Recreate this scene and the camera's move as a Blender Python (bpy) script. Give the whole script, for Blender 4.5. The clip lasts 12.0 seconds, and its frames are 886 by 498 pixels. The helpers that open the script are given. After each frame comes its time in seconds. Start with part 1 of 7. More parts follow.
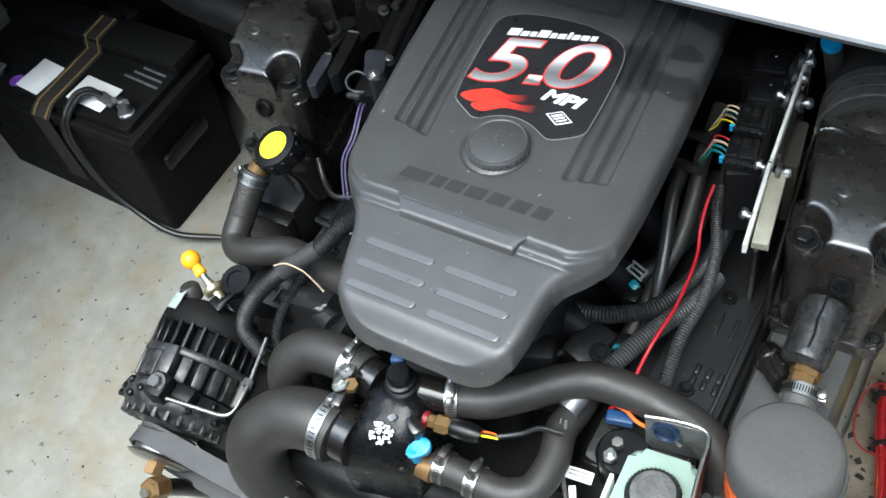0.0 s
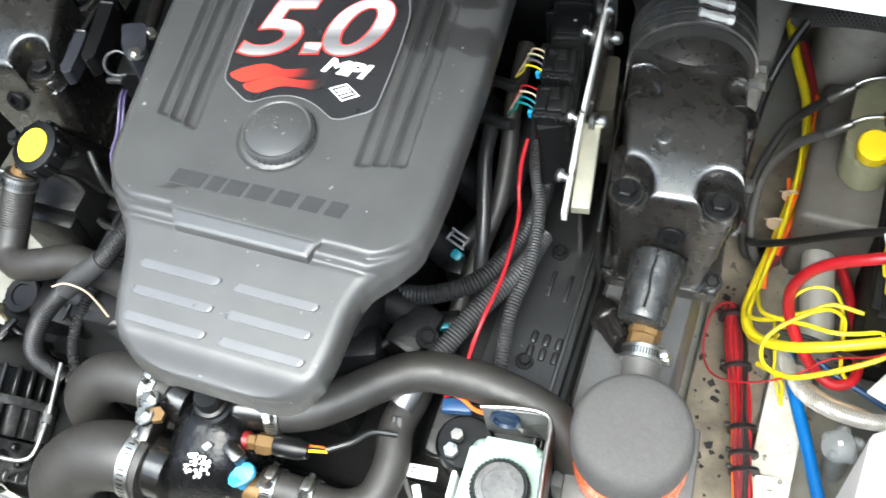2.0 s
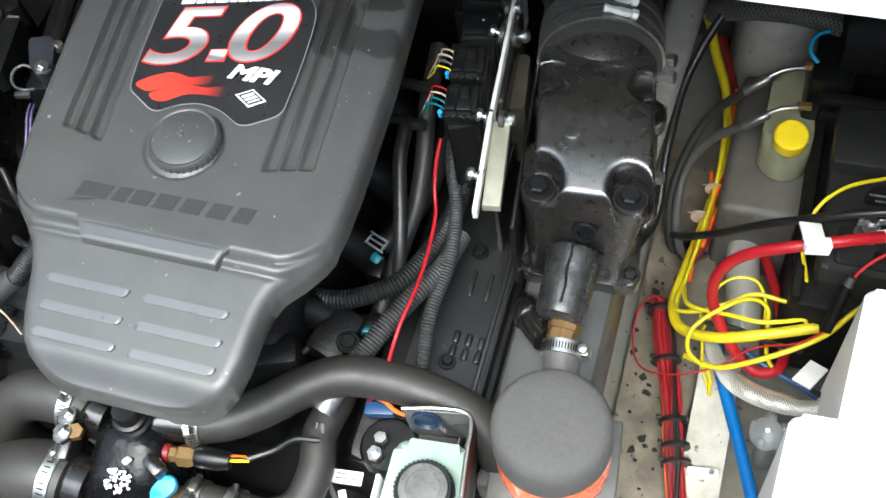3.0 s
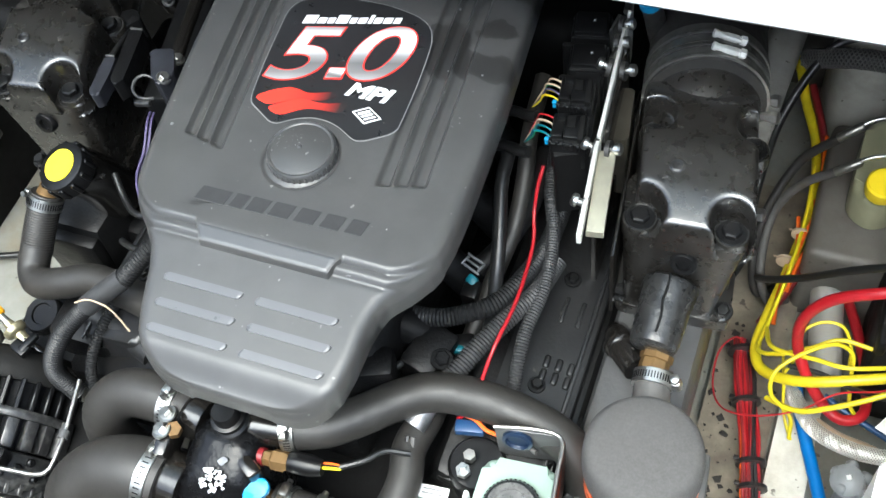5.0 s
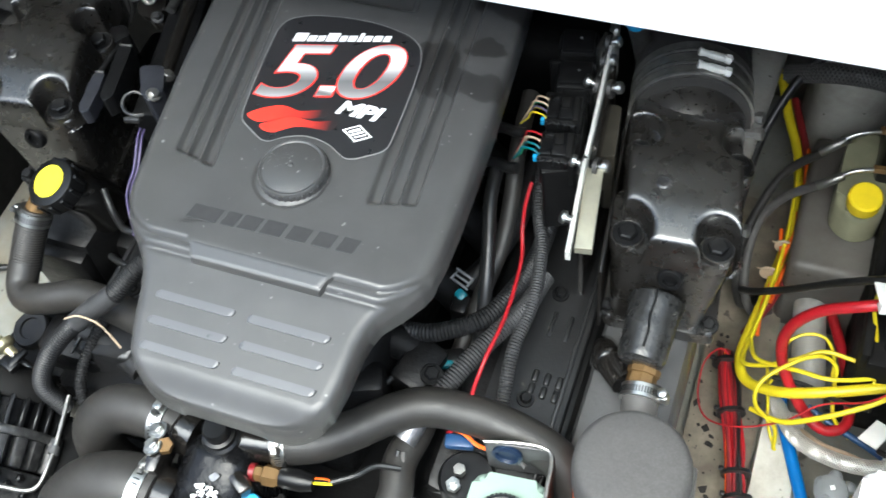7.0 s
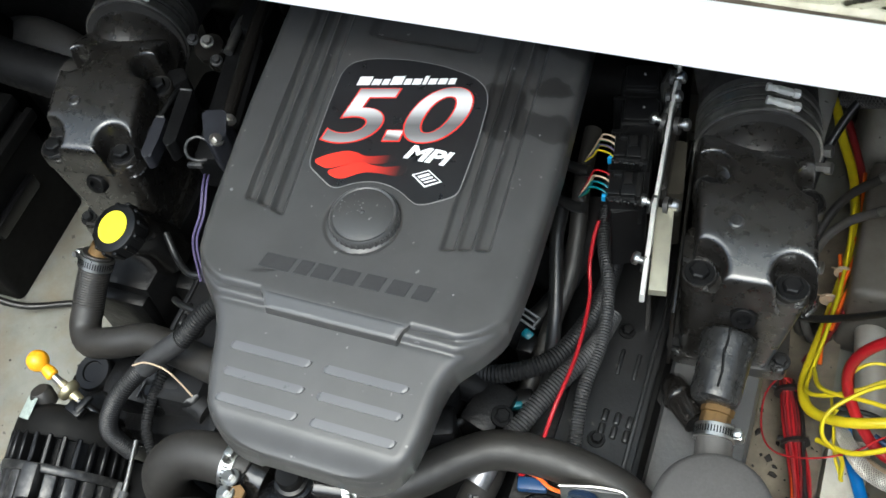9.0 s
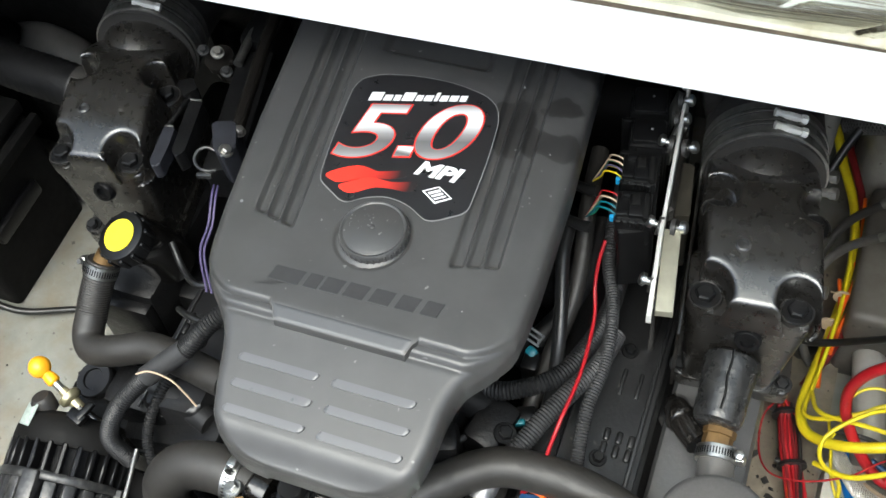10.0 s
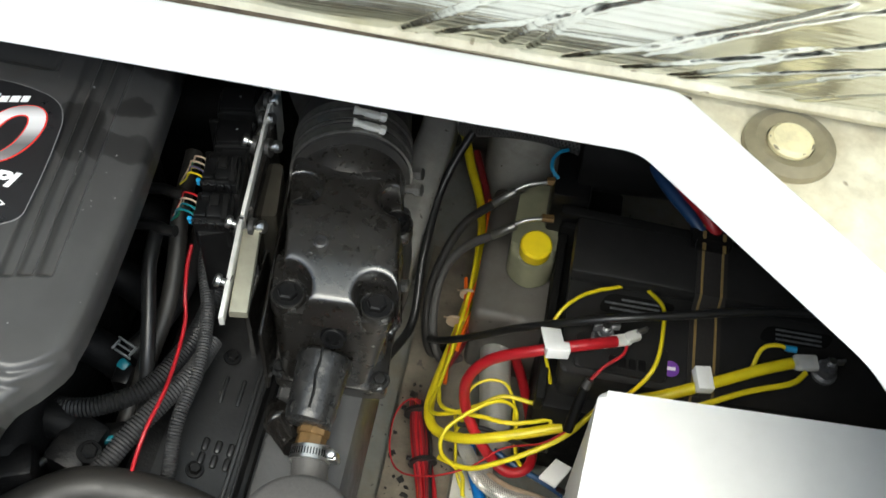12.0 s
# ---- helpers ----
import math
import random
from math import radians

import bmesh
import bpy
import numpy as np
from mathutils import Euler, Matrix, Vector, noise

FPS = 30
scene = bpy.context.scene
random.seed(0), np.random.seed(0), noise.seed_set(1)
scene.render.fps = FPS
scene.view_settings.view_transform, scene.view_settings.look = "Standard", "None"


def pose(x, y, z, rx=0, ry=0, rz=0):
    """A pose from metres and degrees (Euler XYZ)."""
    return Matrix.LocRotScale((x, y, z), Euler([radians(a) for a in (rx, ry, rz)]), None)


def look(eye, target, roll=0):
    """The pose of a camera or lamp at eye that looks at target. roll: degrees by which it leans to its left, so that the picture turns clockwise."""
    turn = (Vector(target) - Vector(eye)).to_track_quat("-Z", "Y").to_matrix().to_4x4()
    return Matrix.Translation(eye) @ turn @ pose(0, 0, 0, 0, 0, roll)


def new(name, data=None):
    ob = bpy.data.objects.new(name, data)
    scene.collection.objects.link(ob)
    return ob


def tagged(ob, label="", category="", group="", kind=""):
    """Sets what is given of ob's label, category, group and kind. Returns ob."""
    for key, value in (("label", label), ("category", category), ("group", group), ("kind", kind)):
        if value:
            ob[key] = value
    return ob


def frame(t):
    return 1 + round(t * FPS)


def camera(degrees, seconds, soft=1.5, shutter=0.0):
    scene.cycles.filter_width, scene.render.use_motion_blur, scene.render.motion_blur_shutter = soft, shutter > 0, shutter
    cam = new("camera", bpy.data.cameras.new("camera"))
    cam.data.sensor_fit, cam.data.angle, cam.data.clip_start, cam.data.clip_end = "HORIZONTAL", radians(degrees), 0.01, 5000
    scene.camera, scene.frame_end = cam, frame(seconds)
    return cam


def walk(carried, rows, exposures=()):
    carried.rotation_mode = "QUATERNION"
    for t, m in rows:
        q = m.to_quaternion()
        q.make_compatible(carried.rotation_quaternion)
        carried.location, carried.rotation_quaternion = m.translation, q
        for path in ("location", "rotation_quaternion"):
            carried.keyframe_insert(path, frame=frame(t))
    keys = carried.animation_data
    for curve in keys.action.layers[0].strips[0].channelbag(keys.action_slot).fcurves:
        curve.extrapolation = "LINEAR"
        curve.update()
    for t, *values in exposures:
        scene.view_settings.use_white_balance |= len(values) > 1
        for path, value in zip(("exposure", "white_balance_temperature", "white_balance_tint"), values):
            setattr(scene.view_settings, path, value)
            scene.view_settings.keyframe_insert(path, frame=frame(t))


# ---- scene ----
cam = camera(45.1, 12.0, shutter=0.2)

PATH = [
    (0, (0.408, -0.584, 1.258), (-0.4, 0.324, -0.33), -15.1),
    (0.5, (0.386, -0.536, 1.233), (-0.379, 0.359, -0.384), -17.2),
    (1, (0.372, -0.502, 1.226), (-0.369, 0.365, -0.417), -18.1),
    (1.5, (0.372, -0.47, 1.215), (-0.257, 0.364, -0.49), -15.8),
    (2, (0.396, -0.447, 1.211), (-0.129, 0.399, -0.523), -14.6),
    (2.5, (0.437, -0.439, 1.198), (0.002, 0.4, -0.564), -14.6),
    (3, (0.431, -0.442, 1.203), (-0.024, 0.443, -0.531), -12.8),
    (3.5, (0.416, -0.451, 1.215), (-0.091, 0.438, -0.504), -14.1),
    (3.7, (0.415, -0.462, 1.214), (-0.12, 0.412, -0.504), -15.3),
    (5.3, (0.392, -0.478, 1.218), (-0.173, 0.454, -0.459), -12.4),
    (5.5, (0.386, -0.479, 1.222), (-0.191, 0.454, -0.451), -12.4),
    (6, (0.361, -0.488, 1.226), (-0.244, 0.425, -0.447), -12.7),
    (6.5, (0.358, -0.487, 1.23), (-0.243, 0.416, -0.45), -12.1),
    (7, (0.392, -0.476, 1.229), (-0.136, 0.464, -0.456), -11.5),
    (7.2, (0.403, -0.467, 1.223), (-0.089, 0.48, -0.468), -11.4),
    (8.8, (0.355, -0.468, 1.24), (-0.208, 0.493, -0.421), -13.6),
    (9, (0.347, -0.464, 1.245), (-0.224, 0.477, -0.425), -14.2),
    (9.5, (0.324, -0.469, 1.256), (-0.233, 0.473, -0.418), -11.1),
    (10, (0.333, -0.469, 1.252), (-0.225, 0.498, -0.407), -11.8),
    (10.5, (0.384, -0.467, 1.228), (-0.024, 0.498, -0.475), -7.8),
    (11, (0.433, -0.457, 1.213), (0.184, 0.512, -0.519), -3.3),
    (11.5, (0.454, -0.441, 1.214), (0.351, 0.599, -0.491), 3.2),
    (12, (0.462, -0.44, 1.222), (0.362, 0.691, -0.424), 6.4),
]
walk(cam, [(t, look(eye, target, roll)) for t, eye, target, roll in PATH],
     [(0, 2.0, 5750, 0), (0.5, 2.45, 5750, 0), (1.5, 2.75, 5900, 0), (2.5, 2.6, 6050, 1), (3.5, 2.2, 5900, 0), (5.5, 2.45, 5900, 0), (6.5, 2.4, 5900, 0), (9.0, 1.75, 6000, 0), (10.0, 1.95, 6150, 1), (11.0, 1.9, 6200, 1), (11.5, 1.95, 6250, 1), (12.0, 1.6, 6300, 0)])

# ---- world, sun and sky ----
world = bpy.data.worlds.new("sky")
scene.world = world
world.use_nodes = True
wn = world.node_tree.nodes
sky = wn.new("ShaderNodeTexSky")
sky.sky_type = "NISHITA"
sky.sun_disc = False
SUN_ELEV, SUN_ROT = radians(72), radians(180)
sky.sun_elevation, sky.sun_rotation = SUN_ELEV, SUN_ROT
sky.air_density, sky.dust_density, sky.ozone_density = 0.8, 5.0, 0.6
world.node_tree.links.new(sky.outputs[0], wn["Background"].inputs[0])
wn["Background"].inputs[1].default_value = 0.12
sun_data = bpy.data.lights.new("sun", "SUN")
sun_data.energy, sun_data.angle, sun_data.color = 1.5, radians(60), (1.0, 0.98, 0.95)
sun = new("sun", sun_data)
sun.matrix_world = look((0.0, -1.0, 3.0), (0.0, -1.0 + 1.0 / math.tan(SUN_ELEV), 2.0))


# ---- materials ----
def material(name, color, rough=0.5, metal=0.0, vary=0.25, scale=60.0, bump=0.15, bump_scale=400.0, dark=None, stain=0.0,
             stain_color=(0.1, 0.08, 0.05), stain_scale=9.0, speck=0.0, speck_color=(0.6, 0.58, 0.52), speck_scale=120.0,
             random_tint=0.0, coat=0.0, ior=1.5, depth=0.0008):
    """A surface with a mottled colour, fine relief, and stains or specks of its own."""
    m = bpy.data.materials.new(name)
    m.use_nodes = True
    nt = m.node_tree
    n, l = nt.nodes, nt.links
    p = n["Principled BSDF"]
    p.inputs["Metallic"].default_value = metal
    p.inputs["IOR"].default_value = ior
    p.inputs["Coat Weight"].default_value = coat
    p.inputs["Coat Roughness"].default_value = 0.12
    tc = n.new("ShaderNodeTexCoord")

    def noise_at(s, detail=4.0, rough_n=0.6):
        t = n.new("ShaderNodeTexNoise")
        t.inputs["Scale"].default_value = s
        t.inputs["Detail"].default_value = detail
        t.inputs["Roughness"].default_value = rough_n
        l.new(tc.outputs["Object"], t.inputs["Vector"])
        return t.outputs["Fac"]

    def ramp(fac, a, b, ca, cb):
        r = n.new("ShaderNodeValToRGB")
        r.color_ramp.elements[0].position, r.color_ramp.elements[1].position = a, b
        r.color_ramp.elements[0].color, r.color_ramp.elements[1].color = (*ca, 1), (*cb, 1)
        l.new(fac, r.inputs[0])
        return r.outputs[0]

    def blend(fac, a, b):
        x = n.new("ShaderNodeMix")
        x.data_type = "RGBA"
        l.new(fac, x.inputs["Factor"])
        for sock, v in ((x.inputs["A"], a), (x.inputs["B"], b)):
            if isinstance(v, tuple):
                sock.default_value = (*v, 1)
            else:
                l.new(v, sock)
        return x.outputs["Result"]

    low = dark or tuple(c * (1 - vary) for c in color)
    high = tuple(min(1.0, c * (1 + vary * 0.6)) for c in color)
    out = ramp(noise_at(scale), 0.3, 0.7, low, high)
    if stain:
        out = blend(ramp(noise_at(stain_scale, 6.0, 0.7), 0.62 - stain * 0.3, 0.72, (0, 0, 0), (stain,) * 3), out, stain_color)
    if speck:
        out = blend(ramp(noise_at(speck_scale, 2.0, 0.5), 0.74 - speck * 0.12, 0.78 - speck * 0.12, (0, 0, 0), (0.8,) * 3), out, speck_color)
    if random_tint:
        info = n.new("ShaderNodeObjectInfo")
        h = n.new("ShaderNodeHueSaturation")
        mr = n.new("ShaderNodeMapRange")
        mr.inputs["To Min"].default_value, mr.inputs["To Max"].default_value = 1 - random_tint, 1 + random_tint
        l.new(info.outputs["Random"], mr.inputs["Value"])
        l.new(mr.outputs[0], h.inputs["Value"])
        l.new(out, h.inputs["Color"])
        out = h.outputs[0]
    l.new(out, p.inputs["Base Color"])
    rr = n.new("ShaderNodeMapRange")
    rr.inputs["From Min"].default_value, rr.inputs["From Max"].default_value = 0.3, 0.7
    rr.inputs["To Min"].default_value, rr.inputs["To Max"].default_value = max(0.03, rough * 0.82), min(1.0, rough * 1.18)
    l.new(noise_at(scale * 2.3), rr.inputs["Value"])
    l.new(rr.outputs[0], p.inputs["Roughness"])
    if bump:
        b = n.new("ShaderNodeBump")
        b.inputs["Strength"].default_value = bump
        b.inputs["Distance"].default_value = depth
        l.new(noise_at(bump_scale, 3.0), b.inputs["Height"])
        l.new(b.outputs[0], p.inputs["Normal"])
    return m


COVER = material("grey_moulded_plastic", (0.050, 0.0495, 0.0488), 0.34, vary=0.14, scale=24, bump=0.3, bump_scale=1800, speck=0.12,
                 speck_color=(0.2, 0.2, 0.19), speck_scale=160, depth=0.0003, stain=0.3, stain_color=(0.075, 0.074, 0.07), stain_scale=11)
# cover plastic made paler and bluer: the louvre bars' sheen is in the colour
COVER_SMOOTH = material("sheen_lightened_smooth_plastic", (0.080, 0.0815, 0.086), 0.32, vary=0.05, scale=30, bump=0.0)
# cover plastic darkened to carry the shade of recessed letters
EMBOSS = material("recess_shade_plastic", (0.022, 0.022, 0.023), 0.5, vary=0.1, bump=0.1)
DECAL = material("black_decal", (0.014, 0.014, 0.015), 0.32, vary=0.2, scale=40, bump=0.03)
PAINT = material("satin_black_paint", (0.0095, 0.0085, 0.0075), 0.2, vary=0.3, scale=45, bump=0.2, bump_scale=160, speck=0.25,
                 speck_color=(0.06, 0.055, 0.05), speck_scale=90, coat=0.3)
RISER = material("gloss_black_casting_paint", (0.013, 0.0118, 0.0102), 0.29, ior=1.75, vary=0.3, scale=45, bump=0.12, bump_scale=110, depth=0.0008, speck=0.05,
                 speck_color=(0.07, 0.065, 0.06), speck_scale=90, coat=0.2)
BRACKET_BLUE = material("bluish_black_steel_paint", (0.022, 0.023, 0.028), 0.36, vary=0.3, scale=60, bump=0.15, bump_scale=200)
CAST = material("painted_cast_iron", (0.005, 0.005, 0.0052), 0.42, ior=1.3, vary=0.4, scale=30, bump=0.6, bump_scale=260, stain=0.25,
                stain_color=(0.025, 0.022, 0.02), stain_scale=22)
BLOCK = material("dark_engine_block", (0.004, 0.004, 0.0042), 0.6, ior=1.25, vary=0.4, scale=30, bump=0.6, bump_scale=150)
RUBBER = material("black_rubber", (0.021, 0.0195, 0.0175), 0.52, vary=0.18, scale=50, bump=0.18, bump_scale=700)
RUBBER_GREY = material("grey_rubber", (0.075, 0.072, 0.068), 0.6, vary=0.15, scale=50, bump=0.2, bump_scale=600)
LOOM = material("split_loom_plastic", (0.011, 0.011, 0.0115), 0.5, ior=1.4, vary=0.2, scale=60, bump=0.1)
LOOM_GREY = material("dusty_loom_plastic", (0.030, 0.030, 0.031), 0.55, vary=0.3, scale=70, bump=0.1)
PLASTIC = material("black_plastic", (0.0045, 0.0045, 0.0047), 0.34, ior=1.38, vary=0.2, scale=50, bump=0.12, bump_scale=500)
MATT = material("matt_black_plastic", (0.008, 0.0078, 0.0075), 0.55, ior=1.16, vary=0.25, scale=30, bump=0.2, bump_scale=350, stain=0.12,
                stain_color=(0.01, 0.0095, 0.009), stain_scale=14)
STEEL = material("zinc_steel", (0.5, 0.5, 0.48), 0.32, 1.0, vary=0.2, scale=120, bump=0.1)
STEEL_DULL = material("dull_steel", (0.36, 0.35, 0.33), 0.42, 1.0, vary=0.3, scale=90, bump=0.2)
ALU = material("brushed_aluminium", (0.78, 0.77, 0.72), 0.35, 0.45, vary=0.12, scale=70, bump=0.12)
ALU_WARM = material("passivated_plate", (0.40, 0.385, 0.30), 0.42, 0.6, vary=0.15, scale=60, bump=0.15)
BRASS = material("tarnished_brass", (0.16, 0.095, 0.035), 0.5, 0.5, vary=0.3, scale=80, bump=0.15, stain=0.3, stain_color=(0.2, 0.08, 0.03), stain_scale=60)
PALE_BRASS = material("pale_plated_brass", (0.42, 0.38, 0.24), 0.35, 0.75, vary=0.2, scale=90, bump=0.1)
DUSTY = material("dusty_black_rubber", (0.018, 0.018, 0.0178), 0.28, vary=0.3, scale=45, bump=0.4, bump_scale=90, depth=0.002, stain=0.6, stain_color=(0.055, 0.054, 0.051), stain_scale=40)
PIPE = material("pale_grey_plastic_pipe", (0.36, 0.355, 0.33), 0.45, vary=0.2, scale=40, bump=0.15, stain=0.4, stain_color=(0.18, 0.15, 0.11), stain_scale=20)
LIP = material("smooth_cover_lip", (0.056, 0.0572, 0.0602), 0.36, vary=0.05, scale=30, bump=0.0)
CAP_YELLOW = material("yellow_plastic", (0.82, 0.62, 0.01), 0.45, vary=0.08, scale=60, bump=0.05)
LABEL_YELLOW = material("yellow_sticker", (0.88, 0.74, 0.02), 0.5, vary=0.06, scale=60, bump=0.03)
ORANGE_BALL = material("orange_yellow_plastic", (0.85, 0.38, 0.01), 0.4, vary=0.1, scale=60, bump=0.05)
FILTER_ORANGE = material("orange_filter_paint", (0.85, 0.13, 0.02), 0.28, vary=0.08, scale=40, bump=0.03, coat=0.4)
GRIP = material("grippy_black_coating", (0.062, 0.060, 0.058), 0.85, vary=0.1, scale=200, bump=0.7, bump_scale=1500, depth=0.0004)
WIRE_YELLOW = material("yellow_insulation", (0.62, 0.51, 0.012), 0.38, vary=0.12, scale=60, bump=0.05)
WIRE_RED = material("red_insulation", (0.34, 0.009, 0.015), 0.36, vary=0.15, scale=60, bump=0.05)
WIRE_DARK = material("dark_red_insulation", (0.16, 0.009, 0.012), 0.4, vary=0.15, scale=60, bump=0.05)
WIRE_ORANGE = material("orange_insulation", (0.72, 0.12, 0.01), 0.38, vary=0.15, scale=60, bump=0.05)
WIRE_BLUE = material("blue_hose", (0.005, 0.13, 0.42), 0.4, vary=0.12, scale=50, bump=0.05)
WIRE_PURPLE = material("purple_insulation", (0.075, 0.06, 0.13), 0.4, vary=0.12, scale=60, bump=0.05)
WIRE_WHITE = material("white_insulation", (0.48, 0.37, 0.26), 0.45, vary=0.12, scale=60, bump=0.05)
WIRE_GREEN = material("green_insulation", (0.03, 0.25, 0.12), 0.4, vary=0.12, scale=60, bump=0.05)
WIRE_BLACK = material("black_insulation", (0.012, 0.012, 0.012), 0.35, vary=0.12, scale=60, bump=0.05)
TEAL = material("teal_connector_seal", (0.008, 0.13, 0.17), 0.4, vary=0.1, bump=0.05)
BLUE = material("blue_plastic", (0.012, 0.045, 0.12), 0.4, vary=0.1, bump=0.05)
CYAN = material("light_blue_plastic", (0.02, 0.24, 0.46), 0.4, vary=0.1, bump=0.05)
TAG = material("white_label_tape", (0.8, 0.8, 0.78), 0.55, vary=0.05, bump=0.05)
PRINT = material("grey_print", (0.2, 0.2, 0.2), 0.6, vary=0.1, bump=0.0)
WHITE_PRINT = material("white_print", (0.85, 0.85, 0.85), 0.45, vary=0.04, bump=0.0)
PURPLE = material("purple_sticker", (0.16, 0.05, 0.34), 0.5, vary=0.05, bump=0.03)
RED_PRINT = material("red_print", (0.8, 0.03, 0.02), 0.4, vary=0.06, bump=0.0)
RESERVOIR = material("pale_green_polyethylene", (0.25, 0.335, 0.285), 0.38, vary=0.08, scale=25, bump=0.05)
RES_YELLOWED = material("yellowed_polyethylene", (0.24, 0.235, 0.15), 0.4, vary=0.2, scale=25, bump=0.06)
CAP_CLEAR = material("cloudy_cap_plastic", (0.10, 0.098, 0.095), 0.3, vary=0.4, scale=110, bump=0.1)
TANK = material("white_polyethylene", (0.86, 0.87, 0.85), 0.45, vary=0.04, scale=20, bump=0.1, stain=0.08, stain_color=(0.6, 0.55, 0.4), stain_scale=12)
GELCOAT = material("white_gelcoat", (0.92, 0.91, 0.88), 0.4, vary=0.02, scale=15, bump=0.04, bump_scale=200)
STRINGER = material("cream_glassed_wood", (0.56, 0.55, 0.49), 0.5, vary=0.12, scale=30, bump=0.4, bump_scale=140, stain=0.4,
                    stain_color=(0.2, 0.16, 0.1), stain_scale=18, speck=0.45, speck_color=(0.06, 0.05, 0.04), speck_scale=90)
BRACKET = material("grey_cast_aluminium", (0.13, 0.13, 0.127), 0.38, 0.4, vary=0.15, scale=60, bump=0.3)
BRAID = material("steel_braid", (0.60, 0.59, 0.55), 0.42, 0.55, vary=0.12, scale=60, bump=0.0)
CREAM = material("dirty_cream_fibreglass", (0.86, 0.82, 0.65), 0.45, vary=0.2, scale=30, bump=0.5, bump_scale=120, stain=0.75,
                 stain_color=(0.36, 0.29, 0.15), stain_scale=11, speck=0.5, speck_color=(0.22, 0.17, 0.09), speck_scale=55)
OLIVE = material("olive_cast_metal", (0.050, 0.045, 0.034), 0.45, 0.3, vary=0.2, scale=50, bump=0.2)
WORN = material("worn_black_casting", (0.018, 0.018, 0.0185), 0.34, vary=0.4, scale=60, bump=0.4, bump_scale=220, stain=0.5, stain_color=(0.15, 0.147, 0.14), stain_scale=85)
PALE = material("pale_green_label", (0.32, 0.37, 0.34), 0.5, vary=0.25, scale=220, bump=0.03)
# duller, darker copy of PAINT; a dark reflection is put into its colour
PAINT_DULL = material("reflection_darkened_black_paint", (0.005, 0.005, 0.0055), 0.26, ior=1.32, vary=0.4, scale=45, bump=0.5, bump_scale=120, depth=0.0015, speck=0.2, speck_color=(0.1, 0.09, 0.08), speck_scale=100)
BELT = material("dusty_belt_rubber", (0.05, 0.05, 0.052), 0.6, vary=0.15, scale=60, bump=0.2, bump_scale=500)
FADED = material("faded_grey_print", (0.11, 0.115, 0.12), 0.5, vary=0.5, scale=150, bump=0.0)
# dark blue that paints a bluish reflection in the black bracket plate
DARK_BLUE = material("bluish_reflection_tint", (0.008, 0.018, 0.042), 0.35, vary=0.1, bump=0.05)
RING = material("grey_drain_ring", (0.27, 0.235, 0.15), 0.5, vary=0.25, scale=50, bump=0.3)
SPOUT = material("pale_yellow_plastic", (0.80, 0.72, 0.44), 0.45, vary=0.2, scale=60, bump=0.3)
BILGE = material("stained_bilge_gelcoat", (0.205, 0.207, 0.186), 0.5, vary=0.16, scale=28, bump=0.35, bump_scale=160, stain=0.55,
                 stain_color=(0.155, 0.105, 0.04), stain_scale=13, speck=0.5, speck_color=(0.05, 0.045, 0.04), speck_scale=75)
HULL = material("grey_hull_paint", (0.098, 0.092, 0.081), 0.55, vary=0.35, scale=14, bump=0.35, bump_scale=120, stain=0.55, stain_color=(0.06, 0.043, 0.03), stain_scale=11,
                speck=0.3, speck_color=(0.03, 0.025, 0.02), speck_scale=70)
KNEE = material("pale_grey_hull_paint", (0.36, 0.35, 0.315), 0.5, vary=0.2, scale=20, bump=0.35, bump_scale=120, stain=0.5, stain_color=(0.15, 0.125, 0.09), stain_scale=14,
                speck=0.3, speck_color=(0.05, 0.04, 0.03), speck_scale=80)
BAND = material("dark_steel_band", (0.20, 0.195, 0.18), 0.34, 0.8, vary=0.3, scale=90, bump=0.2)
# mid grey with the mouldings' shade put into the colour
WALLS = material("shade_toned_moulding", (0.38, 0.39, 0.40), 0.6, vary=0.1, scale=12, bump=0.1)
GUTTER = material("dirty_brown_bilge", (0.20, 0.175, 0.132), 0.6, vary=0.4, scale=26, bump=0.5, bump_scale=180, stain=0.6,
                  stain_color=(0.07, 0.055, 0.04), stain_scale=14, speck=0.5, speck_color=(0.025, 0.02, 0.016), speck_scale=60)
SEAM = material("dirty_rubber_seal", (0.13, 0.1, 0.07), 0.7, vary=0.4, scale=60, bump=0.4)
FOIL = material("crumpled_foil", (0.76, 0.78, 0.72), 0.22, 1.0, vary=0.06, scale=40, bump=0.08, bump_scale=90, depth=0.002)
BATTERY = material("black_battery_case", (0.014, 0.0137, 0.0133), 0.45, ior=1.35, vary=0.2, scale=35, bump=0.15, bump_scale=400)
LEAD = material("lead_terminal", (0.3, 0.3, 0.31), 0.45, 0.9, vary=0.35, scale=120, bump=0.5)
WEBBING = material("brown_black_webbing", (0.013, 0.011, 0.009), 0.7, vary=0.3, scale=300, bump=0.5, bump_scale=1500)
STITCH = material("golden_stitching", (0.22, 0.15, 0.05), 0.6, vary=0.2, scale=300, bump=0.3)
GREY_KNOB = material("grey_plastic", (0.2, 0.21, 0.22), 0.45, vary=0.15, scale=50, bump=0.1)
MANIFOLD = material("grey_black_manifold_paint", (0.062, 0.062, 0.062), 0.4, vary=0.2, scale=30, bump=0.3, bump_scale=200, stain=0.2,
                    stain_color=(0.03, 0.03, 0.03), stain_scale=20)
VALVE = material("dull_black_sheet_metal", (0.009, 0.009, 0.0093), 0.38, vary=0.3, scale=40, bump=0.25, bump_scale=200, speck=0.2,
                 speck_color=(0.09, 0.08, 0.07), speck_scale=110)


